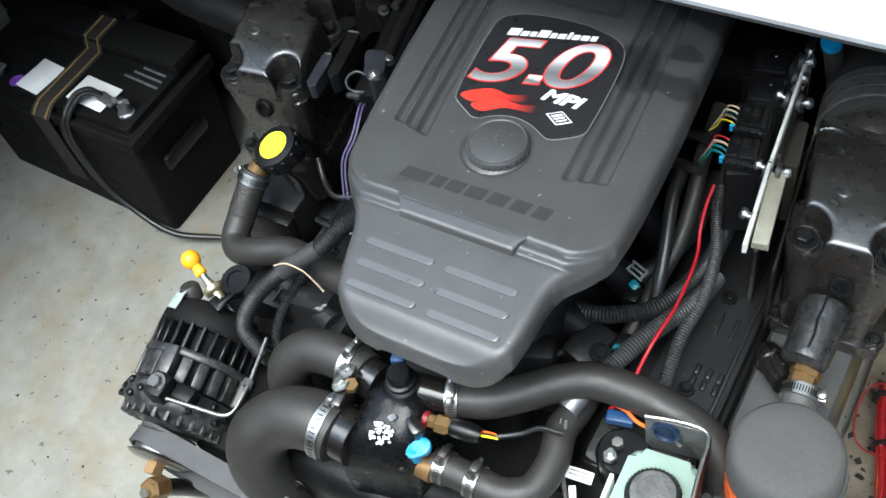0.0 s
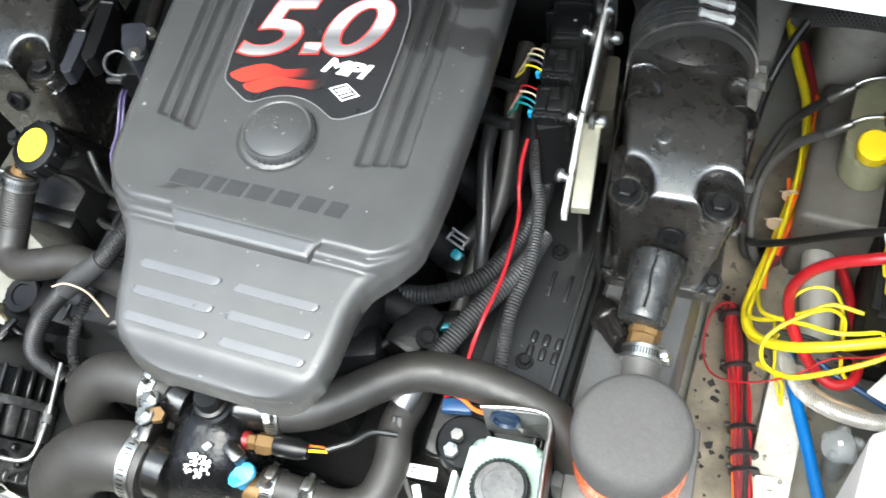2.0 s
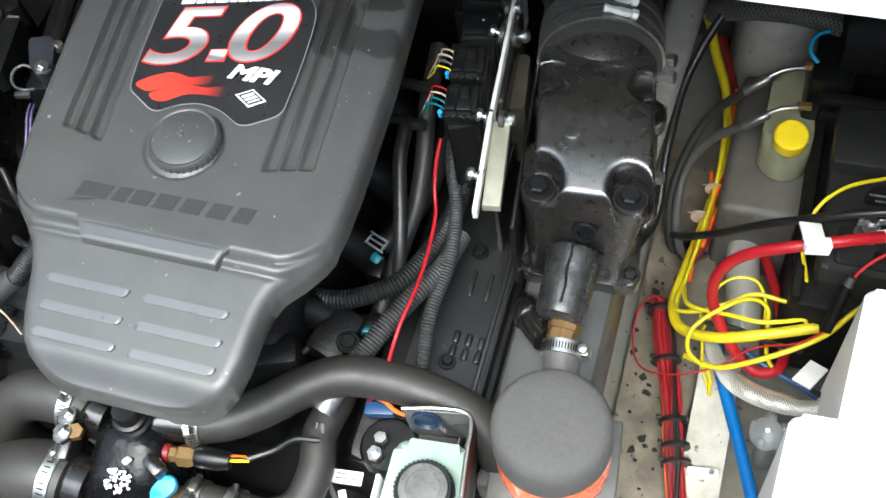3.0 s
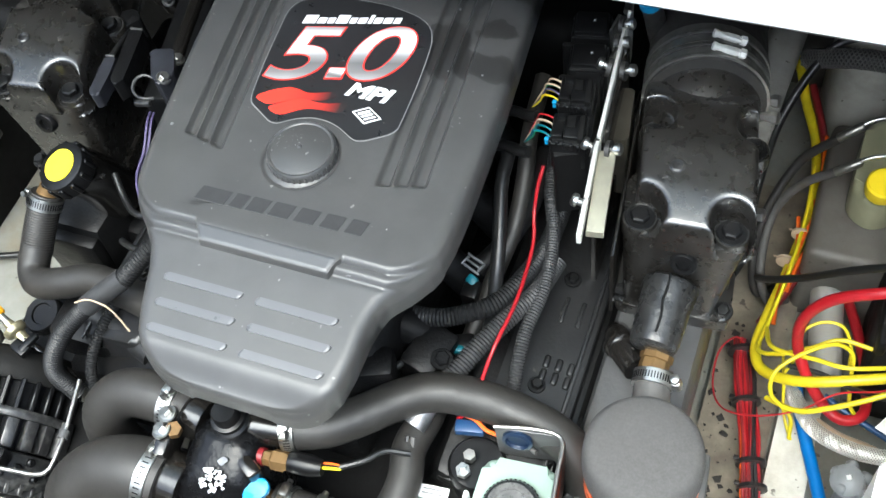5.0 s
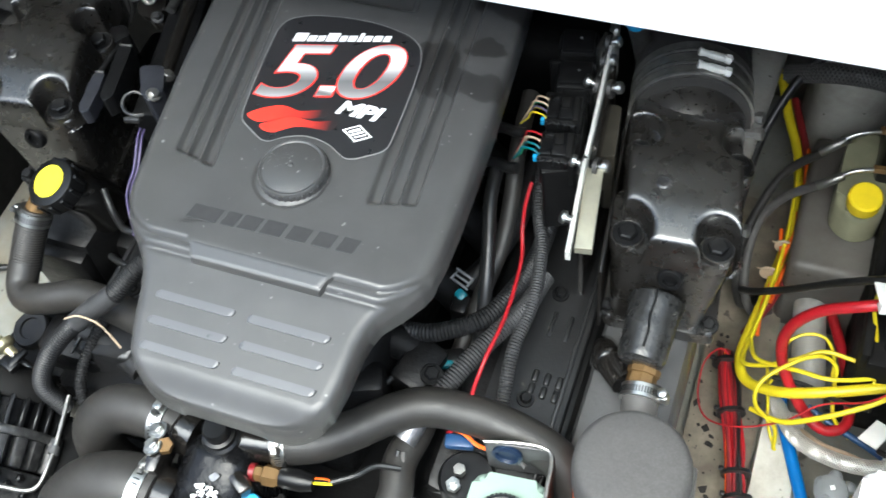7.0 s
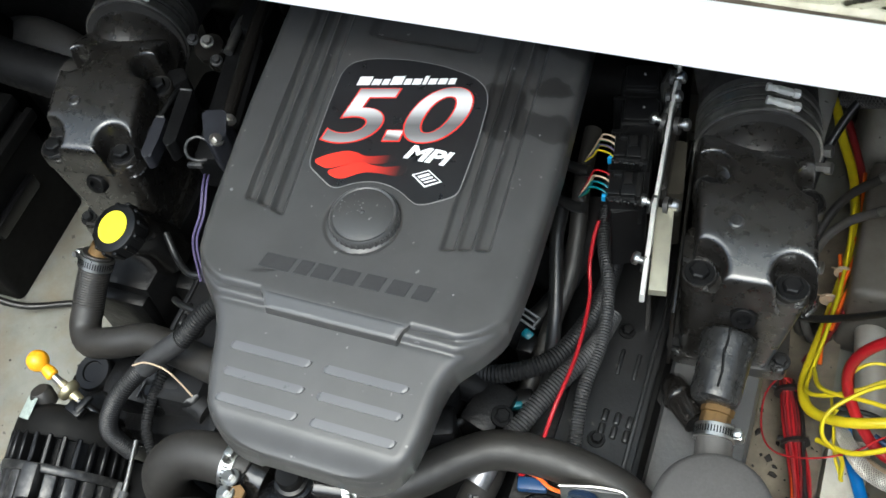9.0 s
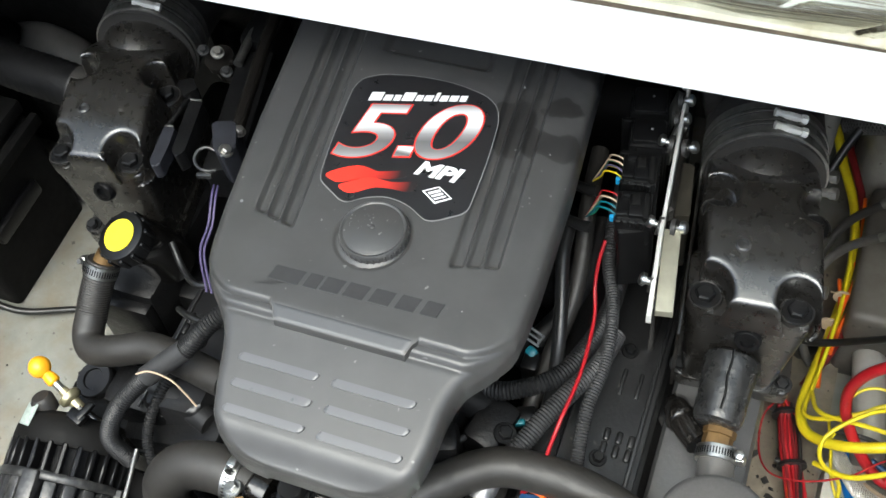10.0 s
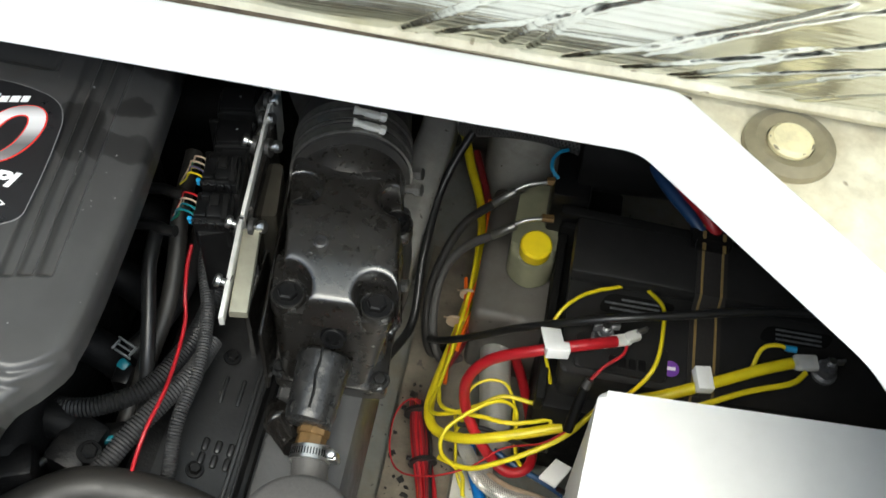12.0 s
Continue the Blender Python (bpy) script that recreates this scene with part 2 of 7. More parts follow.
def chrome_gradient():
    """Printed fade from dark to white and back, as on the numerals."""
    m = bpy.data.materials.new("silver_fade_print")
    m.use_nodes = True
    n, l = m.node_tree.nodes, m.node_tree.links
    tc, sep, r = n.new("ShaderNodeTexCoord"), n.new("ShaderNodeSeparateXYZ"), n.new("ShaderNodeValToRGB")
    l.new(tc.outputs["Generated"], sep.inputs[0])
    l.new(sep.outputs["Y"], r.inputs[0])
    e = r.color_ramp.elements
    e[0].position, e[0].color = 0.0, (0.30, 0.30, 0.30, 1)
    e[1].position, e[1].color = 0.12, (0.17, 0.17, 0.17, 1)
    for at, c in ((0.30, 0.12), (0.44, 0.26), (0.60, 0.62), (0.80, 0.78), (0.91, 0.55), (1.0, 0.25)):
        e.new(at).color = (c, c, c, 1)
    l.new(r.outputs[0], n["Principled BSDF"].inputs["Base Color"])
    n["Principled BSDF"].inputs["Roughness"].default_value = 0.4
    return m


def flame_fade():
    """Printed red that fades to black along the stripe."""
    m = bpy.data.materials.new("red_fade_print")
    m.use_nodes = True
    n, l = m.node_tree.nodes, m.node_tree.links
    tc, sep, r = n.new("ShaderNodeTexCoord"), n.new("ShaderNodeSeparateXYZ"), n.new("ShaderNodeValToRGB")
    l.new(tc.outputs["Generated"], sep.inputs[0])
    l.new(sep.outputs["X"], r.inputs[0])
    e = r.color_ramp.elements
    e[0].position, e[0].color = 0.35, (0.82, 0.035, 0.02, 1)
    e[1].position, e[1].color = 0.92, (0.016, 0.012, 0.012, 1)
    l.new(r.outputs[0], n["Principled BSDF"].inputs["Base Color"])
    n["Principled BSDF"].inputs["Roughness"].default_value = 0.4
    return m


def wiped_patches(m, colour, spots):
    """Patches with ragged edges where the dust film has been washed off a plastic."""
    n, l = m.node_tree.nodes, m.node_tree.links
    p = n["Principled BSDF"]
    tc, nz, mul, add = n.new("ShaderNodeTexCoord"), n.new("ShaderNodeTexNoise"), n.new("ShaderNodeVectorMath"), n.new("ShaderNodeVectorMath")
    nz.inputs["Scale"].default_value, nz.inputs["Detail"].default_value = 38.0, 4.0
    l.new(tc.outputs["Object"], nz.inputs["Vector"])
    mul.operation, add.operation = "MULTIPLY_ADD", "ADD"
    mul.inputs[1].default_value, mul.inputs[2].default_value = (0.028, 0.028, 0.0), (-0.014, -0.014, 0.0)
    l.new(nz.outputs["Color"], mul.inputs[0])
    l.new(mul.outputs[0], add.inputs[0])
    l.new(tc.outputs["Object"], add.inputs[1])
    total = None
    for (x, y), (a, b) in spots:
        mp, ln, mr = n.new("ShaderNodeMapping"), n.new("ShaderNodeVectorMath"), n.new("ShaderNodeMapRange")
        mp.inputs["Location"].default_value, mp.inputs["Scale"].default_value = (-x / a, -y / b, 0), (1 / a, 1 / b, 0)
        ln.operation = "LENGTH"
        mr.interpolation_type = "SMOOTHSTEP"
        mr.inputs["From Min"].default_value, mr.inputs["From Max"].default_value = 1.06, 0.92
        l.new(add.outputs[0], mp.inputs["Vector"])
        l.new(mp.outputs[0], ln.inputs[0])
        l.new(ln.outputs["Value"], mr.inputs["Value"])
        if total is None:
            total = mr.outputs[0]
        else:
            mx = n.new("ShaderNodeMath")
            mx.operation = "MAXIMUM"
            l.new(total, mx.inputs[0])
            l.new(mr.outputs[0], mx.inputs[1])
            total = mx.outputs[0]
    x = n.new("ShaderNodeMix")
    x.data_type = "RGBA"
    l.new(p.inputs["Base Color"].links[0].from_socket, x.inputs["A"])
    x.inputs["B"].default_value = (*colour, 1)
    l.new(total, x.inputs["Factor"])
    l.new(x.outputs["Result"], p.inputs["Base Color"])


wiped_patches(COVER, (0.021, 0.0205, 0.020), (((0.140, 0.064), (0.036, 0.015)), ((0.112, 0.074), (0.018, 0.032)), ((0.146, 0.105), (0.020, 0.010)), ((0.150, 0.19), (0.05, 0.045))))
CHROME_PRINT, FLAME_PRINT = chrome_gradient(), flame_fade()


# ---- builders ----
def thing(name, base, label, category, group="", kind=""):
    ob = new(name)
    ob.location = base
    ob.empty_display_size = 0.02
    return tagged(ob, label, category, group, kind)


def mesh_of(name, bm, mat, sharp=38):
    bmesh.ops.recalc_face_normals(bm, faces=bm.faces)
    me = bpy.data.meshes.new(name)
    bm.to_mesh(me)
    bm.free()
    me.materials.append(mat)
    me.shade_smooth()
    me.set_sharp_from_angle(angle=radians(sharp))
    return me


def part(name, bm, mat, parent, label="", sharp=38):
    """One mesh, in world places, under a thing or under a part."""
    ob = new(name, mesh_of(name, bm, mat, sharp))
    ob.parent = parent
    ob.matrix_parent_inverse = Matrix.Translation(-parent.location)
    return tagged(ob, label)


def whole(name, bm, mat, label, category, group="", kind="", sharp=38):
    """A thing or piece of the setting that is one mesh."""
    return tagged(new(name, mesh_of(name, bm, mat, sharp)), label, category, group, kind)


def join(*bms):
    out = bmesh.new()
    for b in bms:
        me = bpy.data.meshes.new("tmp")
        b.to_mesh(me)
        b.free()
        out.from_mesh(me)
        bpy.data.meshes.remove(me)
    return out


def moved(bm, m):
    bmesh.ops.transform(bm, matrix=m, verts=bm.verts)
    return bm


def box(center, size, bevel=0.003, taper=1.0, turn=(0, 0, 0), seg=2):
    """A block with rounded edges; taper shrinks its top."""
    bm = bmesh.new()
    bmesh.ops.create_cube(bm, size=1)
    for v in bm.verts:
        k = taper if v.co.z > 0 else 1
        v.co = Vector((v.co.x * size[0] * k, v.co.y * size[1] * k, v.co.z * size[2]))
    if bevel:
        bmesh.ops.bevel(bm, geom=bm.edges[:], offset=min(bevel, min(size) * 0.45), segments=seg, affect="EDGES", profile=0.5)
    return moved(bm, pose(*center, *turn))


def prism(outline, z0, z1, bevel=0.003, seg=2, slope=0.0, bottom=False):
    """An outline raised from z0 to z1 with a rounded rim; slope draws the top in."""
    bm = bmesh.new()
    c = Vector((sum(p[0] for p in outline), sum(p[1] for p in outline))) / len(outline)
    low = [bm.verts.new((x, y, z0)) for x, y in outline]
    top = [bm.verts.new((c.x + (x - c.x) * (1 - slope), c.y + (y - c.y) * (1 - slope), z1)) for x, y in outline]
    k = len(outline)
    for i in range(k):
        bm.faces.new((low[i], low[(i + 1) % k], top[(i + 1) % k], top[i]))
    cap = bm.faces.new(top)
    base = bm.faces.new(low[::-1])
    if bevel:
        rim = list(cap.edges) + (list(base.edges) if bottom else [])
        bmesh.ops.bevel(bm, geom=rim, offset=bevel, segments=seg, affect="EDGES", profile=0.5, clamp_overlap=True)
    bmesh.ops.triangulate(bm, faces=[f for f in bm.faces if len(f.verts) > 4])
    return bm


def rounded(points, r, n=5):
    """An outline with its corners rounded off."""
    out = []
    k = len(points)
    for i in range(k):
        a, b, c = (Vector(points[(i + d) % k][:2]) for d in (-1, 0, 1))
        rr = points[i][2] if len(points[i]) > 2 else r
        u, w = (a - b), (c - b)
        cut = min(rr, u.length * 0.45, w.length * 0.45)
        p, q = b + u.normalized() * cut, b + w.normalized() * cut
        for s in range(n + 1):
            t = s / n
            out.append(tuple((1 - t) ** 2 * p + 2 * t * (1 - t) * b + t * t * q))
    return out


def spline(points, step):
    """A smooth line through the points, cut into even steps."""
    p = [Vector(q) for q in points]
    p = [2 * p[0] - p[1], *p, 2 * p[-1] - p[-2]]
    fine = []
    for i in range(1, len(p) - 2):
        a, b, c, d = p[i - 1 : i + 3]
        m = max(4, int((c - b).length / step) + 1)
        for s in range(m):
            t = s / m
            fine.append(0.5 * (2 * b + (c - a) * t + (2 * a - 5 * b + 4 * c - d) * t * t + (3 * b - a - 3 * c + d) * t ** 3))
    fine.append(p[-2])
    return fine


def tube(points, r, n=12, step=0.006, ribs=0.0, amp=0.0, end_r=None, smooth=True):
    """A hose, pipe or wire along a line; ribs: the pitch of its corrugation."""
    if ribs:
        step = ribs / 2
        rough = spline(points, step)
        line, carry = [rough[0]], 0.0
        for a, b in zip(rough, rough[1:]):
            d = (b - a).length
            while carry + d >= step and d > 1e-9:
                a = a + (b - a) * ((step - carry) / d)
                d = (b - a).length
                line.append(a)
                carry = 0.0
            carry += d
    else:
        line = spline(points, step) if smooth else [Vector(q) for q in points]
    bm = bmesh.new()
    rings, normal = [], None
    for i, c in enumerate(line):
        d = (line[min(i + 1, len(line) - 1)] - line[max(i - 1, 0)]).normalized()
        if normal is None:
            normal = d.orthogonal().normalized()
        normal = (normal - d * normal.dot(d)).normalized()
        side = d.cross(normal)
        rr = r + ((end_r - r) * i / (len(line) - 1) if end_r else 0) + (amp if ribs and i % 2 else 0)
        rings.append([bm.verts.new(c + rr * (math.cos(math.tau * k / n) * normal + math.sin(math.tau * k / n) * side)) for k in range(n)])
    for a, b in zip(rings, rings[1:]):
        for k in range(n):
            bm.faces.new((a[k], a[(k + 1) % n], b[(k + 1) % n], b[k]))
    bm.faces.new(rings[0][::-1])
    bm.faces.new(rings[-1])
    return bm


def axis_pose(center, axis):
    return Matrix.Translation(center) @ Vector(axis).to_track_quat("Z", "Y").to_matrix().to_4x4()


def lathe(profile, center, axis=(0, 0, 1), n=24):
    """A profile of (radius, height) turned round an axis."""
    bm = bmesh.new()
    rings = []
    for r, h in profile:
        if r < 1e-6:
            rings.append([bm.verts.new((0, 0, h))])
        else:
            rings.append([bm.verts.new((r * math.cos(math.tau * k / n), r * math.sin(math.tau * k / n), h)) for k in range(n)])
    for a, b in zip(rings, rings[1:]):
        for k in range(n):
            q = [a[k % len(a)], a[(k + 1) % len(a)], b[(k + 1) % len(b)], b[k % len(b)]]
            q = [v for i, v in enumerate(q) if v not in q[:i]]
            if len(q) > 2:
                bm.faces.new(q)
    for ring, flip in ((rings[0], True), (rings[-1], False)):
        if len(ring) > 2:
            bm.faces.new(ring[::-1] if flip else ring)
    return moved(bm, axis_pose(center, axis))


def ball(center, r, n=16, squash=1.0):
    return lathe([(r * math.sin(math.pi * k / 10), -r * squash * math.cos(math.pi * k / 10)) for k in range(11)], center, (0, 0, 1), n)


def bolt(center, axis=(0, 0, 1), r=0.008, h=0.006):
    """A hexagon head on a washer."""
    head = lathe([(r, 0.0015), (r, h * 0.85), (r * 0.82, h), (0, h)], center, axis, 6)
    washer = lathe([(r * 1.5, 0), (r * 1.5, 0.0012), (r * 1.42, 0.002), (0, 0.002)], center, axis, 20)
    return join(head, washer)


def clamp(parent, center, axis, r, width=0.011, screw_dir=(0, 0, 1), mat=None, name="hose_clamp", label="steel worm-drive hose clamp", big=False):
    """A worm-drive clamp round a hose, with its screw housing."""
    a = Vector(axis).normalized()
    w = width / 2
    band = lathe([(r, -w), (r + 0.0012, -w), (r + 0.0012, w), (r, w)], center, a, 32)
    slots = []
    for k in range(44):
        ang = math.tau * k / 44
        u = a.orthogonal().normalized()
        d = (u * math.cos(ang) + a.cross(u) * math.sin(ang))
        slit = box((0, 0, 0), (0.0011, width * 0.5, 0.0004), 0)
        rot = Matrix((a.cross(d), a, d)).transposed().to_4x4()
        slots.append(moved(slit, Matrix.Translation(Vector(center) + d * (r + 0.00125)) @ rot))
    ob = part(name, band, mat or STEEL, parent, label)
    part("worm_thread", join(*slots), BAND if big else PLASTIC, ob)
    s = Vector(screw_dir)
    s = (s - a * s.dot(a)).normalized()
    t = a.cross(s)
    m = Matrix((t, a, s)).transposed().to_4x4()
    c = Vector(center) + s * (r + 0.004)
    place = Matrix.Translation(c) @ m
    housing = moved(box((0, 0, 0), (0.015 if big else 0.014, width * 0.75, 0.0065 if big else 0.008), 0.0022), place)
    part("screw_housing", housing, ALU if big else mat or STEEL, ob)
    screw = join(lathe([(0.0045, 0), (0.0045, 0.005), (0.003, 0.006), (0, 0.006)], c + t * 0.008, t, 6),
                 lathe([(0.003, 0), (0.003, 0.02), (0, 0.02)], c - t * 0.011, t, 8))
    part("screw", screw, ALU if big else STEEL, ob)
    if big:
        part("screw_end", join(lathe([(0.0030, 0), (0.0030, 0.005), (0.0038, 0.006), (0.0038, 0.009), (0, 0.009)], c - t * 0.007, -t, 10), moved(box((0.011, 0, 0), (0.003, width * 0.8, 0.005), 0.001), place)), ALU, ob)
    return ob


def pillow(outline, z0, z1, height, rings=(1.0, 0.985, 0.965, 0.94, 0.90, 0.84, 0.74, 0.6, 0.42, 0.2)):
    """An outline raised from z0 to a softly crowned top; height(x, y, s) gives the fall at share s of the way out."""
    bm = bmesh.new()
    c = Vector((sum(p[0] for p in outline), sum(p[1] for p in outline))) / len(outline)
    k = len(outline)
    lay = [[bm.verts.new((x, y, z0)) for x, y in outline]]
    for s in rings:
        row = []
        for x, y in outline:
            px, py = c.x + (x - c.x) * s, c.y + (y - c.y) * s
            row.append(bm.verts.new((px, py, z1 - height(px, py, s))))
        lay.append(row)
    for a, b in zip(lay, lay[1:]):
        for i in range(k):
            bm.faces.new((a[i], a[(i + 1) % k], b[(i + 1) % k], b[i]))
    tip = bm.verts.new((c.x, c.y, z1 - height(c.x, c.y, 0.0)))
    for i in range(k):
        bm.faces.new((lay[-1][i], lay[-1][(i + 1) % k], tip))
    return bm


def flat(points, z, thick=0.0004):
    return prism(points, z, z + thick, bevel=0)


def text(string, size, place, mat, name, parent, turn=0.0, shear=0.0, offset=0.0, thick=0.0004, bold=0.0, tilt=None, label="", stretch=1.0):
    cu = bpy.data.curves.new("lettering", "FONT")
    cu.body, cu.size, cu.shear, cu.offset, cu.extrude = string, size, shear, offset + bold, thick / 2
    cu.align_x = "CENTER"
    tmp = bpy.data.objects.new("lettering", cu)
    scene.collection.objects.link(tmp)
    bpy.context.view_layer.update()
    me = bpy.data.meshes.new_from_object(tmp.evaluated_get(bpy.context.evaluated_depsgraph_get()))
    bpy.data.objects.remove(tmp)
    me.materials.clear()
    me.materials.append(mat)
    ob = new(name, me)
    ob.parent = parent
    ob.matrix_parent_inverse = Matrix.Translation(-parent.location)
    ob.matrix_basis = tilt if tilt else pose(*place, 0, 0, turn) @ Matrix.Diagonal((stretch, 1, 1, 1))
    return tagged(ob, label)


# ---- setting: bilge, hull sides, deck and hatch ----
def sheet(x0, x1, y0, y1, z, nx, ny, wave=0.0, seed=0.0):
    """A ground sheet with slow unevenness."""
    bm = bmesh.new()
    rows = []
    for j in range(ny + 1):
        y = y0 + (y1 - y0) * j / ny
        row = []
        for i in range(nx + 1):
            x = x0 + (x1 - x0) * i / nx
            row.append(bm.verts.new((x, y, z(x, y) + wave * noise.noise((x * 4 + seed, y * 4, 0)))))
        rows.append(row)
    for a, b in zip(rows, rows[1:]):
        for i in range(nx):
            bm.faces.new((a[i], a[i + 1], b[i + 1], b[i]))
    return bm


def bilge_height(x, y):
    rise = 0.06 * max(0.0, abs(x) - 0.75)
    return -0.012 + rise


floor = whole("floor", sheet(-1.35, 1.35, -1.3, 0.95, bilge_height, 54, 45, 0.006), BILGE,
              "stained cream gelcoat bilge floor with dark specks", "floor", kind="structure")
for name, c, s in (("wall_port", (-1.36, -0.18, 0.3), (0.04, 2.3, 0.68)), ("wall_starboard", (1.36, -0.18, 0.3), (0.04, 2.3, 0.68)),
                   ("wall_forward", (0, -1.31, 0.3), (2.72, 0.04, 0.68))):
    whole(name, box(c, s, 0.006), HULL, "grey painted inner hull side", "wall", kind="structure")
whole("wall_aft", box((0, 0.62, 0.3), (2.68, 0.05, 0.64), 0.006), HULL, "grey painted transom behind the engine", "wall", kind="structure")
# cockpit sides added out of view, in a grey that holds their shade
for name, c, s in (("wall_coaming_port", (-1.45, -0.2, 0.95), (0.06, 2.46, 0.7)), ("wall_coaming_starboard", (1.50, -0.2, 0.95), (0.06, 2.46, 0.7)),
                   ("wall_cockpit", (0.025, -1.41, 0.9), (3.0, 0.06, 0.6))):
    whole(name, box(c, s, 0.02), WALLS, "unseen cockpit side wall added round the engine hatch, toned as if shaded", "wall", kind="structure")
# added black sheet: stands in for the deep shade under the deck here
whole("wall_port_aft", box((-0.84, 0.305, 0.29), (0.94, 0.03, 0.62), 0.004), BLOCK, "added black sheet standing in for under-deck shade behind the port battery", "wall", kind="structure")
# long stringer beside the engine and the ledge that carries the hoses
whole("stringer_starboard", prism(rounded([(0.455, -1.2), (0.50, -1.2), (0.505, 0.09), (0.46, 0.09)], 0.006), -0.02, 0.035, 0.006), STRINGER,
      "cream glassed-over stringer beside the engine bed", "stringer", kind="structure")
whole("hull_bulge", join(box((0.475, 0.52, 0.12), (0.10, 0.14, 0.26), 0.04, turn=(0, 0, 8), seg=4),
                         box((0.345, 0.38, 0.08), (0.045, 0.36, 0.3), 0.015, turn=(0, 6, -4), seg=3)), KNEE,
      "pale grey painted hull knee behind the exhaust", "hull frame", kind="structure")

whole("shelf_pump", box((0.497, 0.325, 0.06), (0.105, 0.20, 0.145), 0.012, seg=3), HULL, "grey painted shelf under the pump reservoir", "shelf", kind="structure")
whole("gutter_starboard", sheet(0.375, 0.456, -1.0, 0.40, lambda x, y: 0.004 + 0.03 * abs(x - 0.41), 8, 60, 0.003, 5.0), GUTTER,
      "dirty brown bilge gutter between engine and stringer", "gutter", kind="structure")


def debris():
    """Small dark flakes of leaf and paint scattered in the gutter."""
    r = random.Random(9)
    bm = bmesh.new()
    for _ in range(230):
        x, y, s = r.uniform(0.378, 0.452), r.uniform(-0.35, 0.2), 0.0007 + 0.0058 * r.random() ** 3.2
        if r.random() < 0.25:
            x, y = r.uniform(-0.75, -0.3), r.uniform(-0.5, -0.05)
            s *= 0.5
        z = 0.0085 + 0.03 * abs(x - 0.41) if x > 0 else -0.005
        a, k = r.uniform(0, 6.3), r.randint(4, 6)
        ring = [bm.verts.new((x + s * r.uniform(0.5, 1.2) * math.cos(a + math.tau * i / k), y + s * r.uniform(0.3, 1.4) * math.sin(a + math.tau * i / k), z + r.uniform(0, 0.0012))) for i in range(k)]
        top = bm.verts.new((x, y, z + 0.0018))
        for i in range(k):
            bm.faces.new((ring[i], ring[(i + 1) % k], top))
        bm.faces.new(ring[::-1])
    return bm


whole("debris", debris(), WEBBING, "dark flakes of leaf and dirt in the bilge", "debris", kind="stuff")

# deck round the hatch opening: raised rim, gutter and deck plates
IN = rounded([(-0.52, 0.048, 0.03), (0.546, 0.0555, 0.012), (0.7035, -0.086, 0.02), (0.728, -0.145, 0.03), (0.728, -1.10, 0.05), (-0.84, -1.10, 0.05),
              (-0.81, -0.18, 0.04)], 0.03, 6)
OUT = rounded([(-0.54, 0.114, 0.03), (0.571, 0.117, 0.012), (0.742, -0.040, 0.04), (0.768, -0.105, 0.04), (0.786, -1.16, 0.06), (-0.90, -1.16, 0.06),
               (-0.87, -0.15, 0.05)], 0.03, 6)


def ring_wall(profile):
    """Bands between the inner and outer outline: (share of the way out, height) from inside out."""
    bm = bmesh.new()
    k = len(IN)
    rings = [[bm.verts.new((a[0] + (b[0] - a[0]) * s, a[1] + (b[1] - a[1]) * s, z)) for a, b in zip(IN, OUT)] for s, z in profile]
    for a, b in zip(rings, rings[1:]):
        for i in range(k):
            bm.faces.new((a[i], a[(i + 1) % k], b[(i + 1) % k], b[i]))
    for i in range(k):
        bm.faces.new((rings[0][i], rings[-1][i], rings[-1][(i + 1) % k], rings[0][(i + 1) % k]))
    return bm


whole("trim_hatch_rim", ring_wall([(0.96, 0.6575), (0.06, 0.6580), (0.02, 0.6588), (0.0, 0.6610), (0.010, 0.6638), (0.03, 0.6655), (0.05, 0.6662), (0.08, 0.6666), (0.5, 0.6674), (0.92, 0.6680), (0.95, 0.6674),
                                   (0.98, 0.665), (1.0, 0.658), (1.0, 0.60), (0.96, 0.60)]),
      GELCOAT, "glossy white gelcoat rim round the engine hatch", "hatch rim", kind="structure")


def deck_plate():
    bm = bmesh.new()
    k = len(OUT)
    outer = []
    for x, y in OUT:
        d = Vector((x - 0.05, y + 0.44))
        f = max(1.02, min(1.42 / max(1e-6, abs(d.x)), (0.93 if d.y < 0 else 1.1) / max(1e-6, abs(d.y))))
        outer.append((0.05 + d.x * f, -0.44 + d.y * f))
    lay = []
    for z in (0.632, 0.606):
        lay.append(([bm.verts.new((x, y, z)) for x, y in OUT], [bm.verts.new((x, y, z)) for x, y in outer]))
    for (a, b) in lay:
        for i in range(k):
            bm.faces.new((a[i], a[(i + 1) % k], b[(i + 1) % k], b[i]))
    for i in range(k):
        bm.faces.new((lay[0][1][i], lay[0][1][(i + 1) % k], lay[1][1][(i + 1) % k], lay[1][1][i]))
        bm.faces.new((lay[0][0][i], lay[1][0][i], lay[1][0][(i + 1) % k], lay[0][0][(i + 1) % k]))
    return bm


under = deck_plate()
for v in under.verts:
    v.co.z = 0.602 if v.co.z > 0.62 else 0.594
whole("ceiling_deck", under, HULL, "raw brown underside of the deck round the hatch", "ceiling", kind="structure")
whole("deck", deck_plate(), CREAM, "dirty cream fibreglass deck gutter outside the hatch rim", "deck", kind="structure")
whole("trim_seal", prism(rounded([(-0.64, 0.1165), (0.582, 0.1165), (0.560, 0.1205), (0.30, 0.125), (-0.64, 0.128)], 0.003), 0.632, 0.660, 0.003), SEAM,
      "dirty rubber seal along the hinge side of the hatch", "seal", kind="structure")

